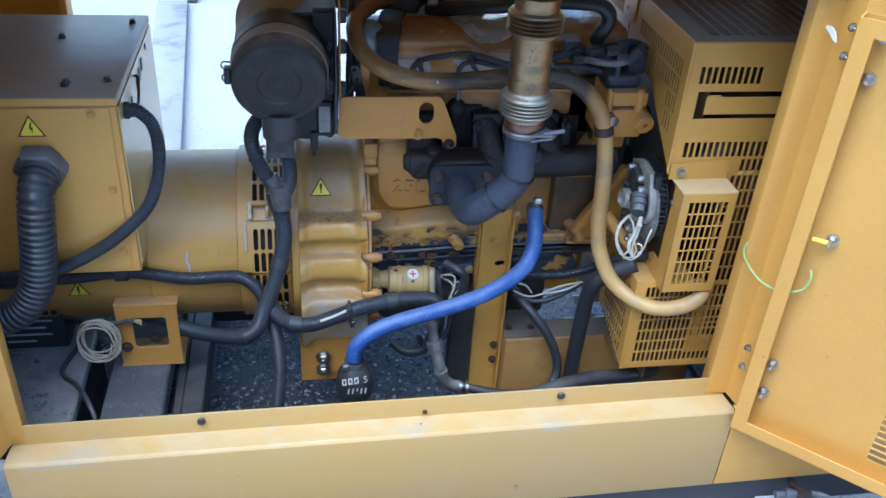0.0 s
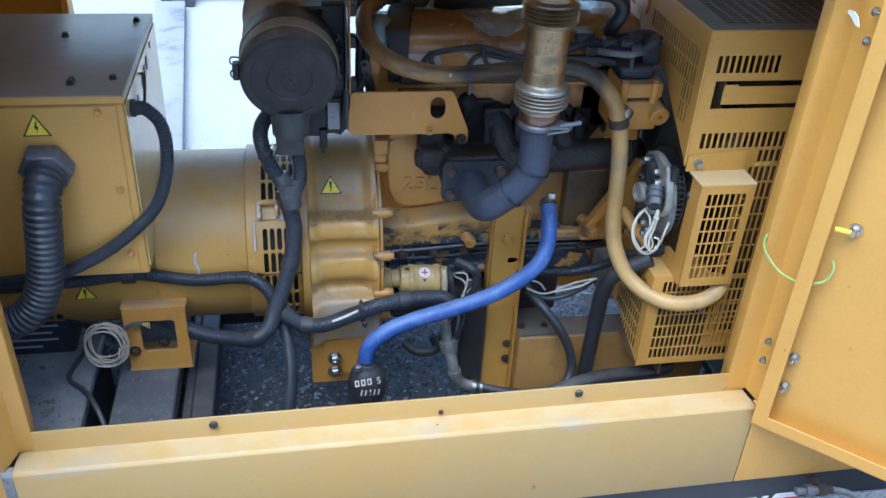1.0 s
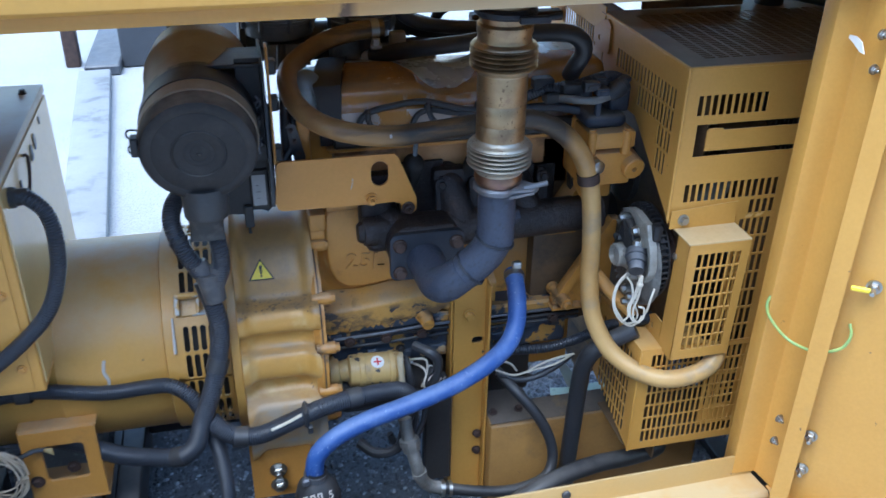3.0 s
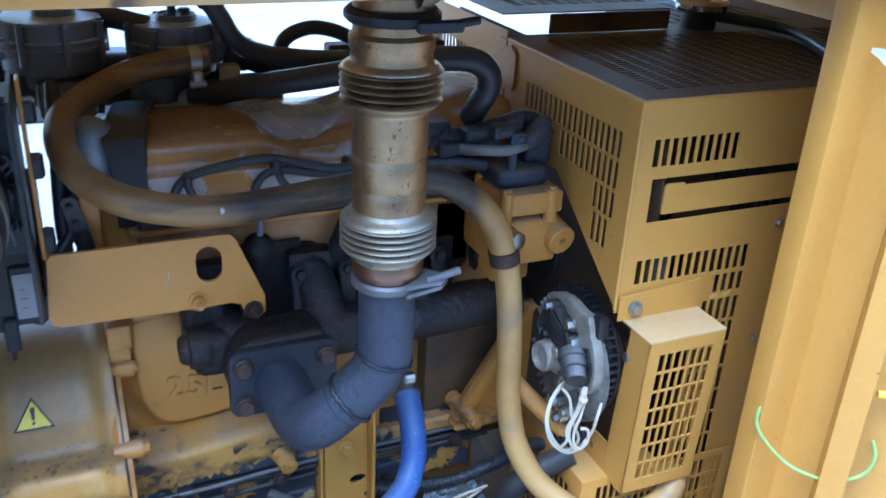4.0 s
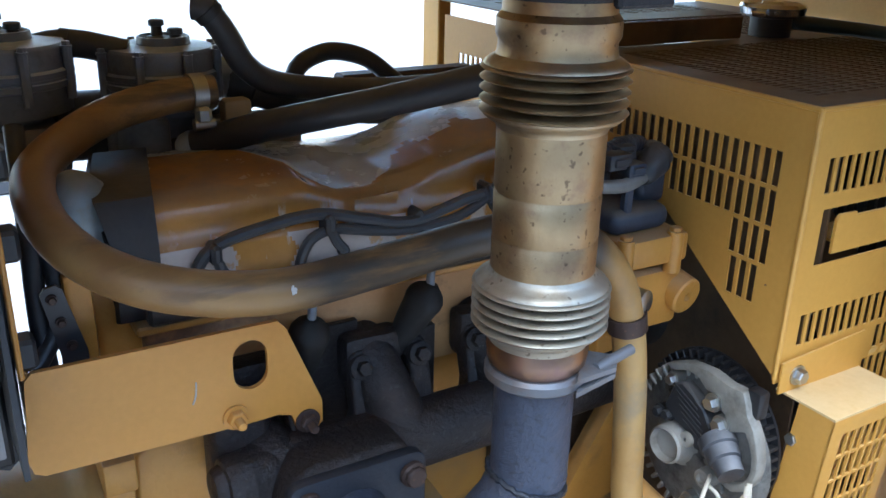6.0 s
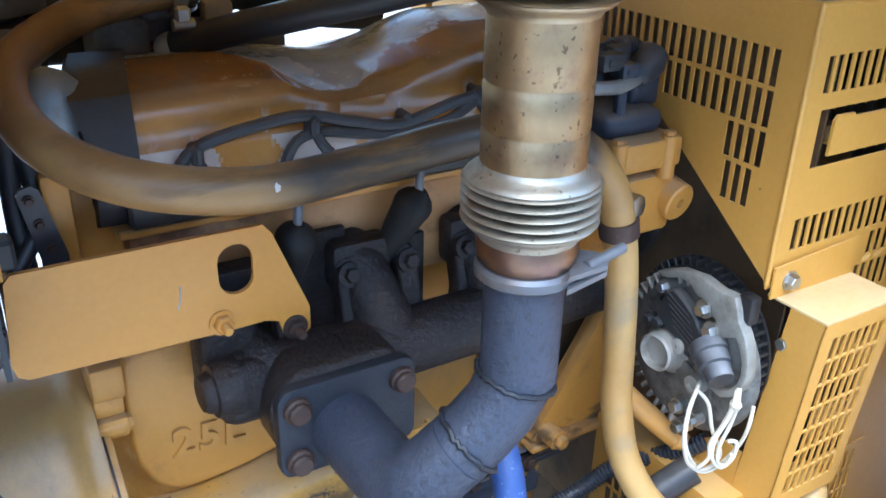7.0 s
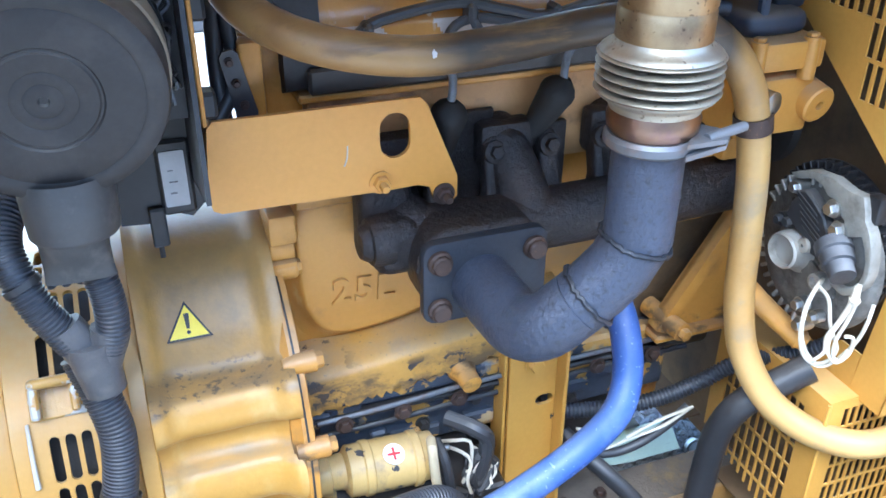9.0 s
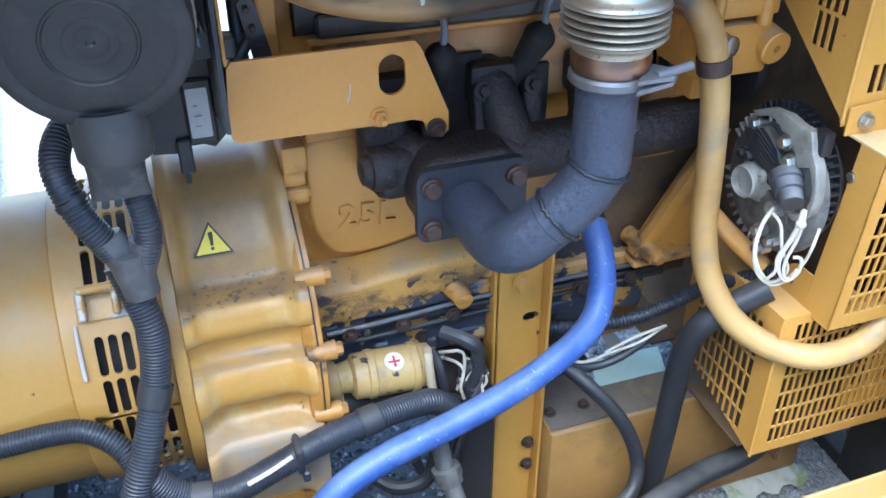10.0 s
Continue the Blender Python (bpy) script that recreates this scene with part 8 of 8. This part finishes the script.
wire_sets = [([(0.325, 1.650, 0.440), (0.321, 1.634, 0.444), (0.322, 1.626, 0.41), (0.325, 1.624, 0.38), (0.326, 1.624, 0.34), (0.329, 1.624, 0.29), (0.331, 1.624, 0.255)], 0.0058, M_CREAM, "frayed cream wire hanging from the starter"),
             ([(0.335, 1.662, 0.425), (0.338, 1.642, 0.415), (0.343, 1.630, 0.37), (0.348, 1.624, 0.31), (0.335, 1.62, 0.262), (0.310, 1.62, 0.250), (0.297, 1.625, 0.275)], 0.007, M_RUBBER, "black cable hanging from the starter"),
             ([(0.350, 1.68, 0.405), (0.360, 1.66, 0.420), (0.376, 1.655, 0.418), (0.376, 1.65, 0.390), (0.366, 1.65, 0.360)], 0.0022, M_WHITEWIRE, "thin white wires at the starter"),
             ([(0.356, 1.68, 0.395), (0.365, 1.65, 0.408), (0.374, 1.645, 0.395), (0.368, 1.64, 0.372), (0.373, 1.64, 0.350)], 0.0022, M_WHITEWIRE, "thin white wires at the starter"),
             ([(0.36, 1.69, 0.43), (0.385, 1.66, 0.43), (0.40, 1.66, 0.41), (0.395, 1.66, 0.37), (0.38, 1.66, 0.34)], 0.010, M_TAPE, "black taped wires at the starter"),
             ([(0.36, 1.64, 0.36), (0.33, 1.62, 0.30), (0.31, 1.61, 0.25), (0.27, 1.62, 0.235), (0.24, 1.65, 0.24)], 0.010, M_RUBBER, "black pipe bent under the starter"),
             ([(0.375, 1.65, 0.35), (0.365, 1.63, 0.29), (0.345, 1.62, 0.262), (0.325, 1.62, 0.275)], 0.0055, M_RUBBER, "black cable loop under the starter")]
for pts, r, mm, lab in wire_sets:
    bm = bmesh.new()
    tube(bm, pts, r, 10, 0.006)
    whole("starter_wire", bm, mm, lab, "wire", "starter wires")
wt = thing("wire_tangle", "tangle of black and white wires beside the starter motor", "wires")
rw = random.Random(17)
for k in range(14):
    a = rw.uniform(0, 6.28)
    pts = [(0.392 + 0.026 * math.cos(a + 1.9 * i) * rw.uniform(0.5, 1), 1.658 + 0.012 * math.sin(a + 2.3 * i), 0.366 + 0.032 * math.sin(a + 1.9 * i) * rw.uniform(0.5, 1)) for i in range(5)]
    bm = bmesh.new()
    tube(bm, pts, 0.0020 if k % 3 == 0 else 0.0036, 7, 0.004)
    part("wire", bm, M_WHITEWIRE if k % 3 == 0 else M_RUBBER, wt, "thin white wire" if k % 3 == 0 else "")
bm = bmesh.new()
box(bm, 0.384, 0.404, 1.664, 1.684, 0.345, 0.385, 0.004, 2)
part("plug", bm, M_PLASTIC, wt, "black plug")

# ---- lower hoses on the right ----
lower = [([(0.372, 1.561, 0.180), (0.40, 1.560, 0.172), (0.45, 1.553, 0.161), (0.51, 1.548, 0.152), (0.565, 1.552, 0.152), (0.606, 1.562, 0.163), (0.622, 1.578, 0.195), (0.614, 1.592, 0.240), (0.590, 1.604, 0.288), (0.556, 1.63, 0.328), (0.535, 1.66, 0.345), (0.52, 1.69, 0.36)], 0.0108, M_RUBBER, "black hose curving up from the pump elbow", 0),
         ([(0.668, 1.600, 0.012), (0.661, 1.592, 0.12), (0.660, 1.582, 0.26), (0.662, 1.578, 0.36), (0.663, 1.570, 0.42), (0.674, 1.558, 0.462), (0.700, 1.548, 0.488), (0.722, 1.540, 0.505), (0.742, 1.534, 0.518)], 0.0170, M_RUBBER, "thick black lower radiator hose", 0),
         ([(0.50, 1.468, 0.195), (0.56, 1.482, 0.212), (0.625, 1.505, 0.214), (0.70, 1.530, 0.204), (0.78, 1.556, 0.182), (0.85, 1.590, 0.158), (0.892, 1.64, 0.128), (0.915, 1.73, 0.085), (0.925, 1.84, 0.035), (0.928, 1.92, 0.012)], 0.0175, M_RUBBER, "thick black hose lying behind the sill", 0),
         ([(0.47, 1.70, 0.40), (0.55, 1.67, 0.405), (0.62, 1.65, 0.415), (0.68, 1.64, 0.435), (0.72, 1.62, 0.47), (0.76, 1.57, 0.51), (0.78, 1.55, 0.53)], 0.0105, M_LOOM, "black corrugated loom crossing to the alternator", 0.005),
         ([(0.52, 1.66, 0.36), (0.56, 1.65, 0.345), (0.60, 1.645, 0.35), (0.64, 1.64, 0.375), (0.67, 1.64, 0.40)], 0.006, M_TAPE, "taped black wire behind the column", 0)]
for pts, r, mm, lab, ribs in lower:
    bm = bmesh.new()
    tube(bm, pts, r, 16, 0.008, ribs, ribs * 0.28)
    if r < 0.011:
        whole("cable", bm, mm, lab, "cable")
        continue
    rh = thing("rubber_hose", lab, "hose")
    part("hose", bm, mm, rh)
    if r == 0.0170:
        continue
    bm = bmesh.new()
    a, b = Vector(pts[-1]), Vector(pts[-2])
    lathe(bm, a, b - a, [(0.006, r * 0.98), (0.006, r * 1.12), (0.016, r * 1.12), (0.016, r * 0.98)], 20, False)
    part("clamp", bm, M_ZINC, rh, "zinc hose clamp")
for k, pts in enumerate(([(0.515, 1.65, 0.375), (0.55, 1.64, 0.365), (0.585, 1.635, 0.375), (0.63, 1.632, 0.385), (0.665, 1.63, 0.405)], [(0.515, 1.65, 0.40), (0.54, 1.64, 0.395), (0.555, 1.64, 0.375)], [(0.58, 1.635, 0.378), (0.62, 1.63, 0.398), (0.668, 1.628, 0.408)])):
    bm = bmesh.new()
    tube(bm, pts, 0.0022, 6, 0.006)
    whole("white_wire", bm, M_WHITEWIRE, "thin white wires behind the column", "wire", "loose white wires")
pe = thing("pump_elbow", "grey greasy cast pump fitting with hose clamp", "pipe fitting")
bm = bmesh.new()
tube(bm, [(0.322, 1.60, 0.33), (0.327, 1.585, 0.29), (0.338, 1.565, 0.24), (0.348, 1.56, 0.205), (0.366, 1.56, 0.184), (0.386, 1.56, 0.176)], 0.0125, 18)
lathe(bm, (0.327, 1.585, 0.292), (0.15, -0.3, -0.9), [(0, 0.013), (0.001, 0.020), (0.012, 0.021), (0.018, 0.018), (0.026, 0.018), (0.027, 0.013)], 8)
lathe(bm, (0.342, 1.563, 0.226), (0.2, -0.1, -0.9), [(0, 0.012), (0.001, 0.0165), (0.010, 0.0165), (0.011, 0.012)], 6)
part("casting", bm, M_ALUDARK, pe)
bm = bmesh.new()
lathe(bm, (0.384, 1.560, 0.175), (0.95, -0.05, -0.12), [(0, 0.014), (0, 0.0165), (0.008, 0.0165), (0.008, 0.014)], 20, False)
lathe(bm, (0.400, 1.559, 0.172), (0.95, -0.05, -0.12), [(0, 0.014), (0, 0.0165), (0.006, 0.0165), (0.006, 0.014)], 20, False)
part("clamp", bm, M_ZINC, pe, "zinc hose clamps")
bm = bmesh.new()
box(bm, 0.375, 0.43, 1.66, 1.69, 0.10, 0.33, 0.004)
part("bracket", bm, M_GREASE, pe)

# ---- far side of the engine: mixers and hoses ----
for cx, cy, cz, rr in ((0.162, 1.950, 1.043, 0.064), (0.312, 1.958, 1.030, 0.0575)):
    mx = thing("gas_regulator", "grey dusty cast round regulator with domed lid", "regulator", "gas regulators")
    bm = bmesh.new()
    lathe(bm, (cx, cy, cz - 0.085), (0, 0, 1), [(0, rr * 0.55), (0.022, rr * 0.62), (0.026, rr * 0.96), (0.050, rr * 0.97), (0.052, rr * 1.04), (0.057, rr * 1.04), (0.058, rr * 1.01), (0.060, rr * 1.01), (0.061, rr * 1.04), (0.066, rr * 1.04), (0.068, rr * 0.97), (0.086, rr * 0.965), (0.090, rr * 0.93), (0.092, rr * 0.5), (0.0915, 0)], 44)
    part("body", bm, M_REG, mx)
    bm = bmesh.new()
    lathe(bm, (cx + 0.006, cy, cz + 0.007), (0, 0, 1), [(-0.004, 0.027), (0.003, 0.0265), (0.0075, 0.0260), (0.0080, 0.0240), (0.0045, 0.0225), (0.0040, 0.0)], 32)
    part("dish", bm, M_REG, mx)
    for kx, ky, kh in ((-0.004, 0.008, 0.020), (0.010, -0.010, 0.013)):
        bm = bmesh.new()
        lathe(bm, (cx + 0.006 + kx, cy + ky, cz + 0.010), (0, 0, 1), [(0, 0.012), (0.003, 0.0115), (0.004, 0.006), (kh - 0.007, 0.0055), (kh - 0.006, 0.0080), (kh - 0.001, 0.0078), (kh, 0.006), (kh, 0.0)], 18)
        part("knob", bm, M_PLASTIC, mx, "black knob")
    for k in range(8):
        w = 2 * math.pi * (k + 0.3) / 8
        bm = bmesh.new()
        cyl(bm, (cx + rr * 1.04 * math.cos(w), cy + rr * 1.04 * math.sin(w), cz - 0.046), (cx + rr * 1.04 * math.cos(w), cy + rr * 1.04 * math.sin(w), cz + 0.001), 0.0046, seg=8)
        hexbolt(bm, (cx + rr * 1.04 * math.cos(w), cy + rr * 1.04 * math.sin(w), cz + 0.001), (0, 0, 1), 0.0040, 0.004)
        part("screw", bm, M_REG, mx)
bm = bmesh.new()
box(bm, 0.19, 0.60, 1.945, 2.02, 0.80, 0.895, 0.01, 2)
ic = thing("intake_casting", "dark cast intake body behind the valve cover", "intake")
part("body", bm, M_GREASE, ic)
bm = bmesh.new()
lathe(bm, (0.085, 1.985, 0.958), (1, 0, -0.03), [(0, 0.030), (0.004, 0.044), (0.014, 0.044), (0.016, 0.036), (0.12, 0.036), (0.122, 0.046), (0.132, 0.046), (0.134, 0.036), (0.27, 0.036), (0.272, 0.044), (0.284, 0.044), (0.288, 0.02)], 32)
part("mixer_pipe", bm, M_GREASE, ic)
bm = bmesh.new()
tube(bm, [(0.375, 1.955, 1.000), (0.350, 1.945, 0.998), (0.320, 1.940, 0.994)], 0.024, 20)
part("outlet_stub", bm, M_REG, ic, "grey cast outlet stub")
for x0, x1, y0, y1, z1 in ((0.135, 0.205, 1.90, 1.96, 0.975), (0.250, 0.304, 1.895, 1.95, 0.975)):
    bm = bmesh.new()
    box(bm, x0, x1, y0, y1, 0.925 if x0 < 0.2 else 0.86, z1, 0.008, 2)
    part("foot", bm, M_ALUDARK, ic)
bm = bmesh.new()
box(bm, 0.345, 0.455, 1.925, 1.955, 0.86, 0.962, 0.010, 2)
part("foot", bm, M_ALUDARK, ic)
back = [([(0.317, 1.880, 0.947), (0.361, 1.840, 0.967), (0.410, 1.790, 0.987), (0.460, 1.750, 1.003), (0.505, 1.720, 1.017), (0.550, 1.690, 1.031), (0.594, 1.668, 1.037), (0.622, 1.660, 1.034), (0.640, 1.660, 1.018), (0.643, 1.665, 0.998), (0.636, 1.668, 0.984), (0.634, 1.69, 0.955)], 0.0150, "dark rubber hose crossing over the valve cover"),
        ([(0.336, 1.905, 1.078), (0.346, 1.90, 1.076), (0.355, 1.90, 1.066), (0.367, 1.90, 1.047), (0.383, 1.90, 1.019), (0.415, 1.91, 0.998), (0.475, 1.92, 0.985), (0.534, 1.93, 0.978), (0.597, 1.94, 0.974), (0.66, 1.95, 0.972)], 0.0130, "black hose sagging behind the engine"),
        ([(0.368, 1.950, 1.0), (0.400, 1.95, 0.989), (0.448, 1.955, 0.973), (0.506, 1.96, 0.957), (0.58, 1.97, 0.945)], 0.021, "thick black hose behind the engine"),
        ([(0.456, 1.965, 0.960), (0.459, 1.962, 0.992), (0.470, 1.964, 1.006), (0.490, 1.967, 1.014), (0.515, 1.97, 1.016), (0.554, 1.972, 1.005), (0.591, 1.975, 0.978), (0.62, 1.98, 0.955)], 0.0105, "arched black hose behind the engine"),
        ([(0.15, 1.98, 1.02), (0.22, 1.97, 1.04), (0.28, 1.95, 1.03)], 0.014, "short black hose between the regulators"),
        ([(0.148, 1.70, 0.79), (0.146, 1.72, 0.86), (0.150, 1.75, 0.93), (0.155, 1.80, 1.0)], 0.008, "black cable beside the bracket"),
        ([(0.135, 1.70, 0.83), (0.150, 1.71, 0.845), (0.162, 1.72, 0.87), (0.16, 1.74, 0.92)], 0.007, "black wire loop beside the bracket")]
for pts, r, lab in back:
    bm = bmesh.new()
    tube(bm, pts, r, 16, 0.008)
    rh = thing("rubber_hose", lab, "hose", "rear hoses")
    if r == 0.0150:
        over_hose = rh
    part("hose", bm, M_GREYRUBBER if r == 0.0130 else M_RUBBER, rh)
    if r > 0.012 and r != 0.015:
        bm = bmesh.new()
        a, b = Vector(pts[1]), Vector(pts[2])
        lathe(bm, a, b - a, [(0, r * 0.98), (0, r * 1.13), (0.009, r * 1.13), (0.009, r * 0.98)], 20, False)
        part("clip", bm, M_PLASTIC, rh, "black clip round the hose")
bm = bmesh.new()
lathe(bm, (0.322, 1.8755, 0.949), (-0.72, 0.60, -0.32), [(0, 0.0156), (0.006, 0.0158), (0.013, 0.0146), (0.018, 0.011), (0.021, 0.006), (0.022, 0.0)], 24, False)
part("plug", bm, M_BARESHEEN, over_hose, "round grey plug")
bm = bmesh.new()
box(bm, 0.360, 0.390, 1.902, 1.924, 0.950, 0.984, 0.005, 2)
part("end_cap", bm, M_CREAM, ic, "small cream plastic cap")
bm = bmesh.new()
box(bm, 0.55, 0.745, 2.03, 2.06, 0.955, 0.975, 0.003)
whole("rear_crossbar", bm, M_RUST, "rusty bar behind the engine", "bar")
bm = bmesh.new()
box(bm, -0.03, 0.03, 1.86, 1.92, 0.80, 1.29, 0.006)
whole("intake_duct", bm, M_DARKSTEEL, "black upright square duct behind the air cleaner", "duct")
# ---- yard beyond the far side ----
bm = bmesh.new()
box(bm, -0.075, 0.075, -1.22, 1.22, 0, 0.05, 0.008, 2)
pl = whole("concrete_kerb", bm, M_WOOD, "stained pale concrete kerb lying on the chippings", "kerb")
pl.matrix_world = pose(-0.510, 3.60, 0.001, 0, 0, 4.5)
bm = bmesh.new()
box(bm, -0.49, 0.5, 4.98, 5.5, 0.0, 0.22, 0.01)
whole("skid_beam", bm, M_FARDARK, "dark grey steel skid standing across the yard", "steel beam")
bm = bmesh.new()
box(bm, -0.77, -0.70, 5.03, 5.10, 0.0, 1.2, 0.005)
whole("marker_post", bm, M_RUST, "yellow and rust marker post in the yard", "post")

bm = bmesh.new()
box(bm, -0.66, -0.49, 4.86, 7.5, 0.0, 0.055, 0.008)
whole("steel_runner", bm, M_BEAM, "dark grey steel runner lying on the yard", "steel beam")
# printed card dropped on the ground
bm = bmesh.new()
rows = [[bm.verts.new((x + 0.30 * (y - 1.915), y - 0.10 * (x - 0.77), z + 0.006 * math.sin(30 * x))) for x in (0.752, 0.80, 0.85, 0.895)] for y, z in ((1.925, 0.016), (1.950, 0.018), (1.975, 0.022), (2.000, 0.020))]
for p, q in zip(rows, rows[1:]):
    for k in range(3):
        bm.faces.new((p[k], p[k + 1], q[k + 1], q[k]))
bmesh.ops.solidify(bm, geom=bm.faces[:], thickness=0.0006)
whole("printed_card", bm, M_CARD, "pale green printed card lying on the chippings", "card")
# crumpled film and a white offcut on the ground below the radiator
bm = bmesh.new()
rng = random.Random(3)
rows = [[bm.verts.new((0.83 + 0.013 * i + 0.006 * math.sin(j), 1.595 + 0.013 * j + 0.006 * math.sin(1.7 * i), 0.010 + 0.011 * math.sin(0.9 * i + 0.5 * j) ** 2 + rng.uniform(0, 0.005))) for i in range(13)] for j in range(11)]
for p, q in zip(rows, rows[1:]):
    for k in range(12):
        bm.faces.new((p[k], p[k + 1], q[k + 1], q[k]))
bmesh.ops.solidify(bm, geom=bm.faces[:], thickness=0.0008)
whole("plastic_film", bm, M_FILM, "crumpled pale film with green print on the chippings", "litter", smooth=60)
bm = bmesh.new()
plate(bm, [(0.790, 0.092), (0.812, 0.090), (0.878, 0.002), (0.830, 0.002)], [], 0.004, FACE_Y(0, 2.0, 0))
whole("board_offcut", bm, M_WHITE, "white board offcut standing on the chippings", "board")
# pipe nipples and painted sign on the base rail
pf = thing("drain_fitting", "grey drain pipe fitting on the black base rail", "pipe fitting")
bm = bmesh.new()
lathe(bm, (1.060, 1.272, 0.064), (1, -0.05, 0), [(0, 0.009), (0.02, 0.009), (0.021, 0.014), (0.036, 0.014), (0.037, 0.010), (0.05, 0.010)], 20)
part("nipple", bm, M_CLAMP, pf)
bm = bmesh.new()
lathe(bm, (1.108, 1.270, 0.064), (1, -0.05, 0), [(0, 0.015), (0.018, 0.015), (0.02, 0.010), (0.035, 0.009)], 6)
tube(bm, [(1.115, 1.270, 0.064), (1.115, 1.29, 0.064), (1.115, 1.306, 0.064)], 0.008, 10)
part("union", bm, M_RUST, pf, "brown hexagonal union")
bm = bmesh.new()
tube(bm, [(1.14, 1.269, 0.064), (1.18, 1.262, 0.055), (1.22, 1.25, 0.03), (1.24, 1.24, 0.006)], 0.007, 10)
part("drain_pipe", bm, M_ALUDARK, pf)
sg = thing("painted_sign", "white and red bars painted on the black base rail", "sign")
for x0, x1, z0, z1, mm in ((0.785, 0.845, 0.002, 0.012, M_WHITE), (0.865, 0.915, 0.002, 0.014, M_WHITE), (0.935, 0.990, 0.002, 0.016, M_WHITE), (1.005, 1.018, 0.002, 0.018, M_WHITE), (1.034, 1.095, 0.008, 0.022, M_WHITE), (1.034, 1.095, 0.002, 0.006, M_RED)):
    bm = bmesh.new()
    plate(bm, [(x0, z0), (x1, z0), (x1 + 0.006, z1), (x0 + 0.006, z1)], [], 0.0015, FACE_Y(0, 1.3035, 0))
    part("bar", bm, mm, sg)

# loose chippings near the set, coloured pale where lit and dark where shaded
rng = random.Random(11)
verts, faces = [], []
base = [(0, 0, 1), (0.9, 0, 0.3), (0.2, 0.85, 0.25), (-0.75, 0.5, 0.3), (-0.7, -0.55, 0.25), (0.3, -0.85, 0.3), (0.1, 0, -0.6)]
tri6 = [(0, 1, 2), (0, 2, 3), (0, 3, 4), (0, 4, 5), (0, 5, 1), (6, 2, 1), (6, 3, 2), (6, 4, 3), (6, 5, 4), (6, 1, 5)]
pale_verts, pale_faces = [], []
for k in range(40000):
    x, y = rng.uniform(-0.75, 1.35), 1.32 + 1.5 * rng.random() ** 1.3
    s, w = rng.uniform(0.003, 0.0085), rng.uniform(0, 6.28)
    lit_spot = x > 0.66 or y > 2.22 or -0.43 < x < -0.37
    vlist, flist = (pale_verts, pale_faces) if lit_spot else (verts, faces)
    i = len(vlist)
    sx, sy, sz = rng.uniform(0.7, 1.3), rng.uniform(0.7, 1.3), rng.uniform(0.5, 0.9)
    for bx, by, bz in base:
        qx, qy = bx * sx * s, by * sy * s
        vlist.append((x + qx * math.cos(w) - qy * math.sin(w), y + qx * math.sin(w) + qy * math.cos(w), bz * sz * s + 0.002))
    flist += [(a + i, b + i, c + i) for a, b, c in tri6]
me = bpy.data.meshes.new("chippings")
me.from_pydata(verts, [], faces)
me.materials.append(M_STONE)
tagged(new("chippings", me), "loose stone chippings under the set, dark with oil and painted shade", "gravel", kind="stuff")
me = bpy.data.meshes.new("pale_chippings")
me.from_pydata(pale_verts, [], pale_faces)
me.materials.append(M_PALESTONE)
tagged(new("pale_chippings", me), "pale grey stone chippings, coloured lighter where daylight reaches", "gravel", kind="stuff")
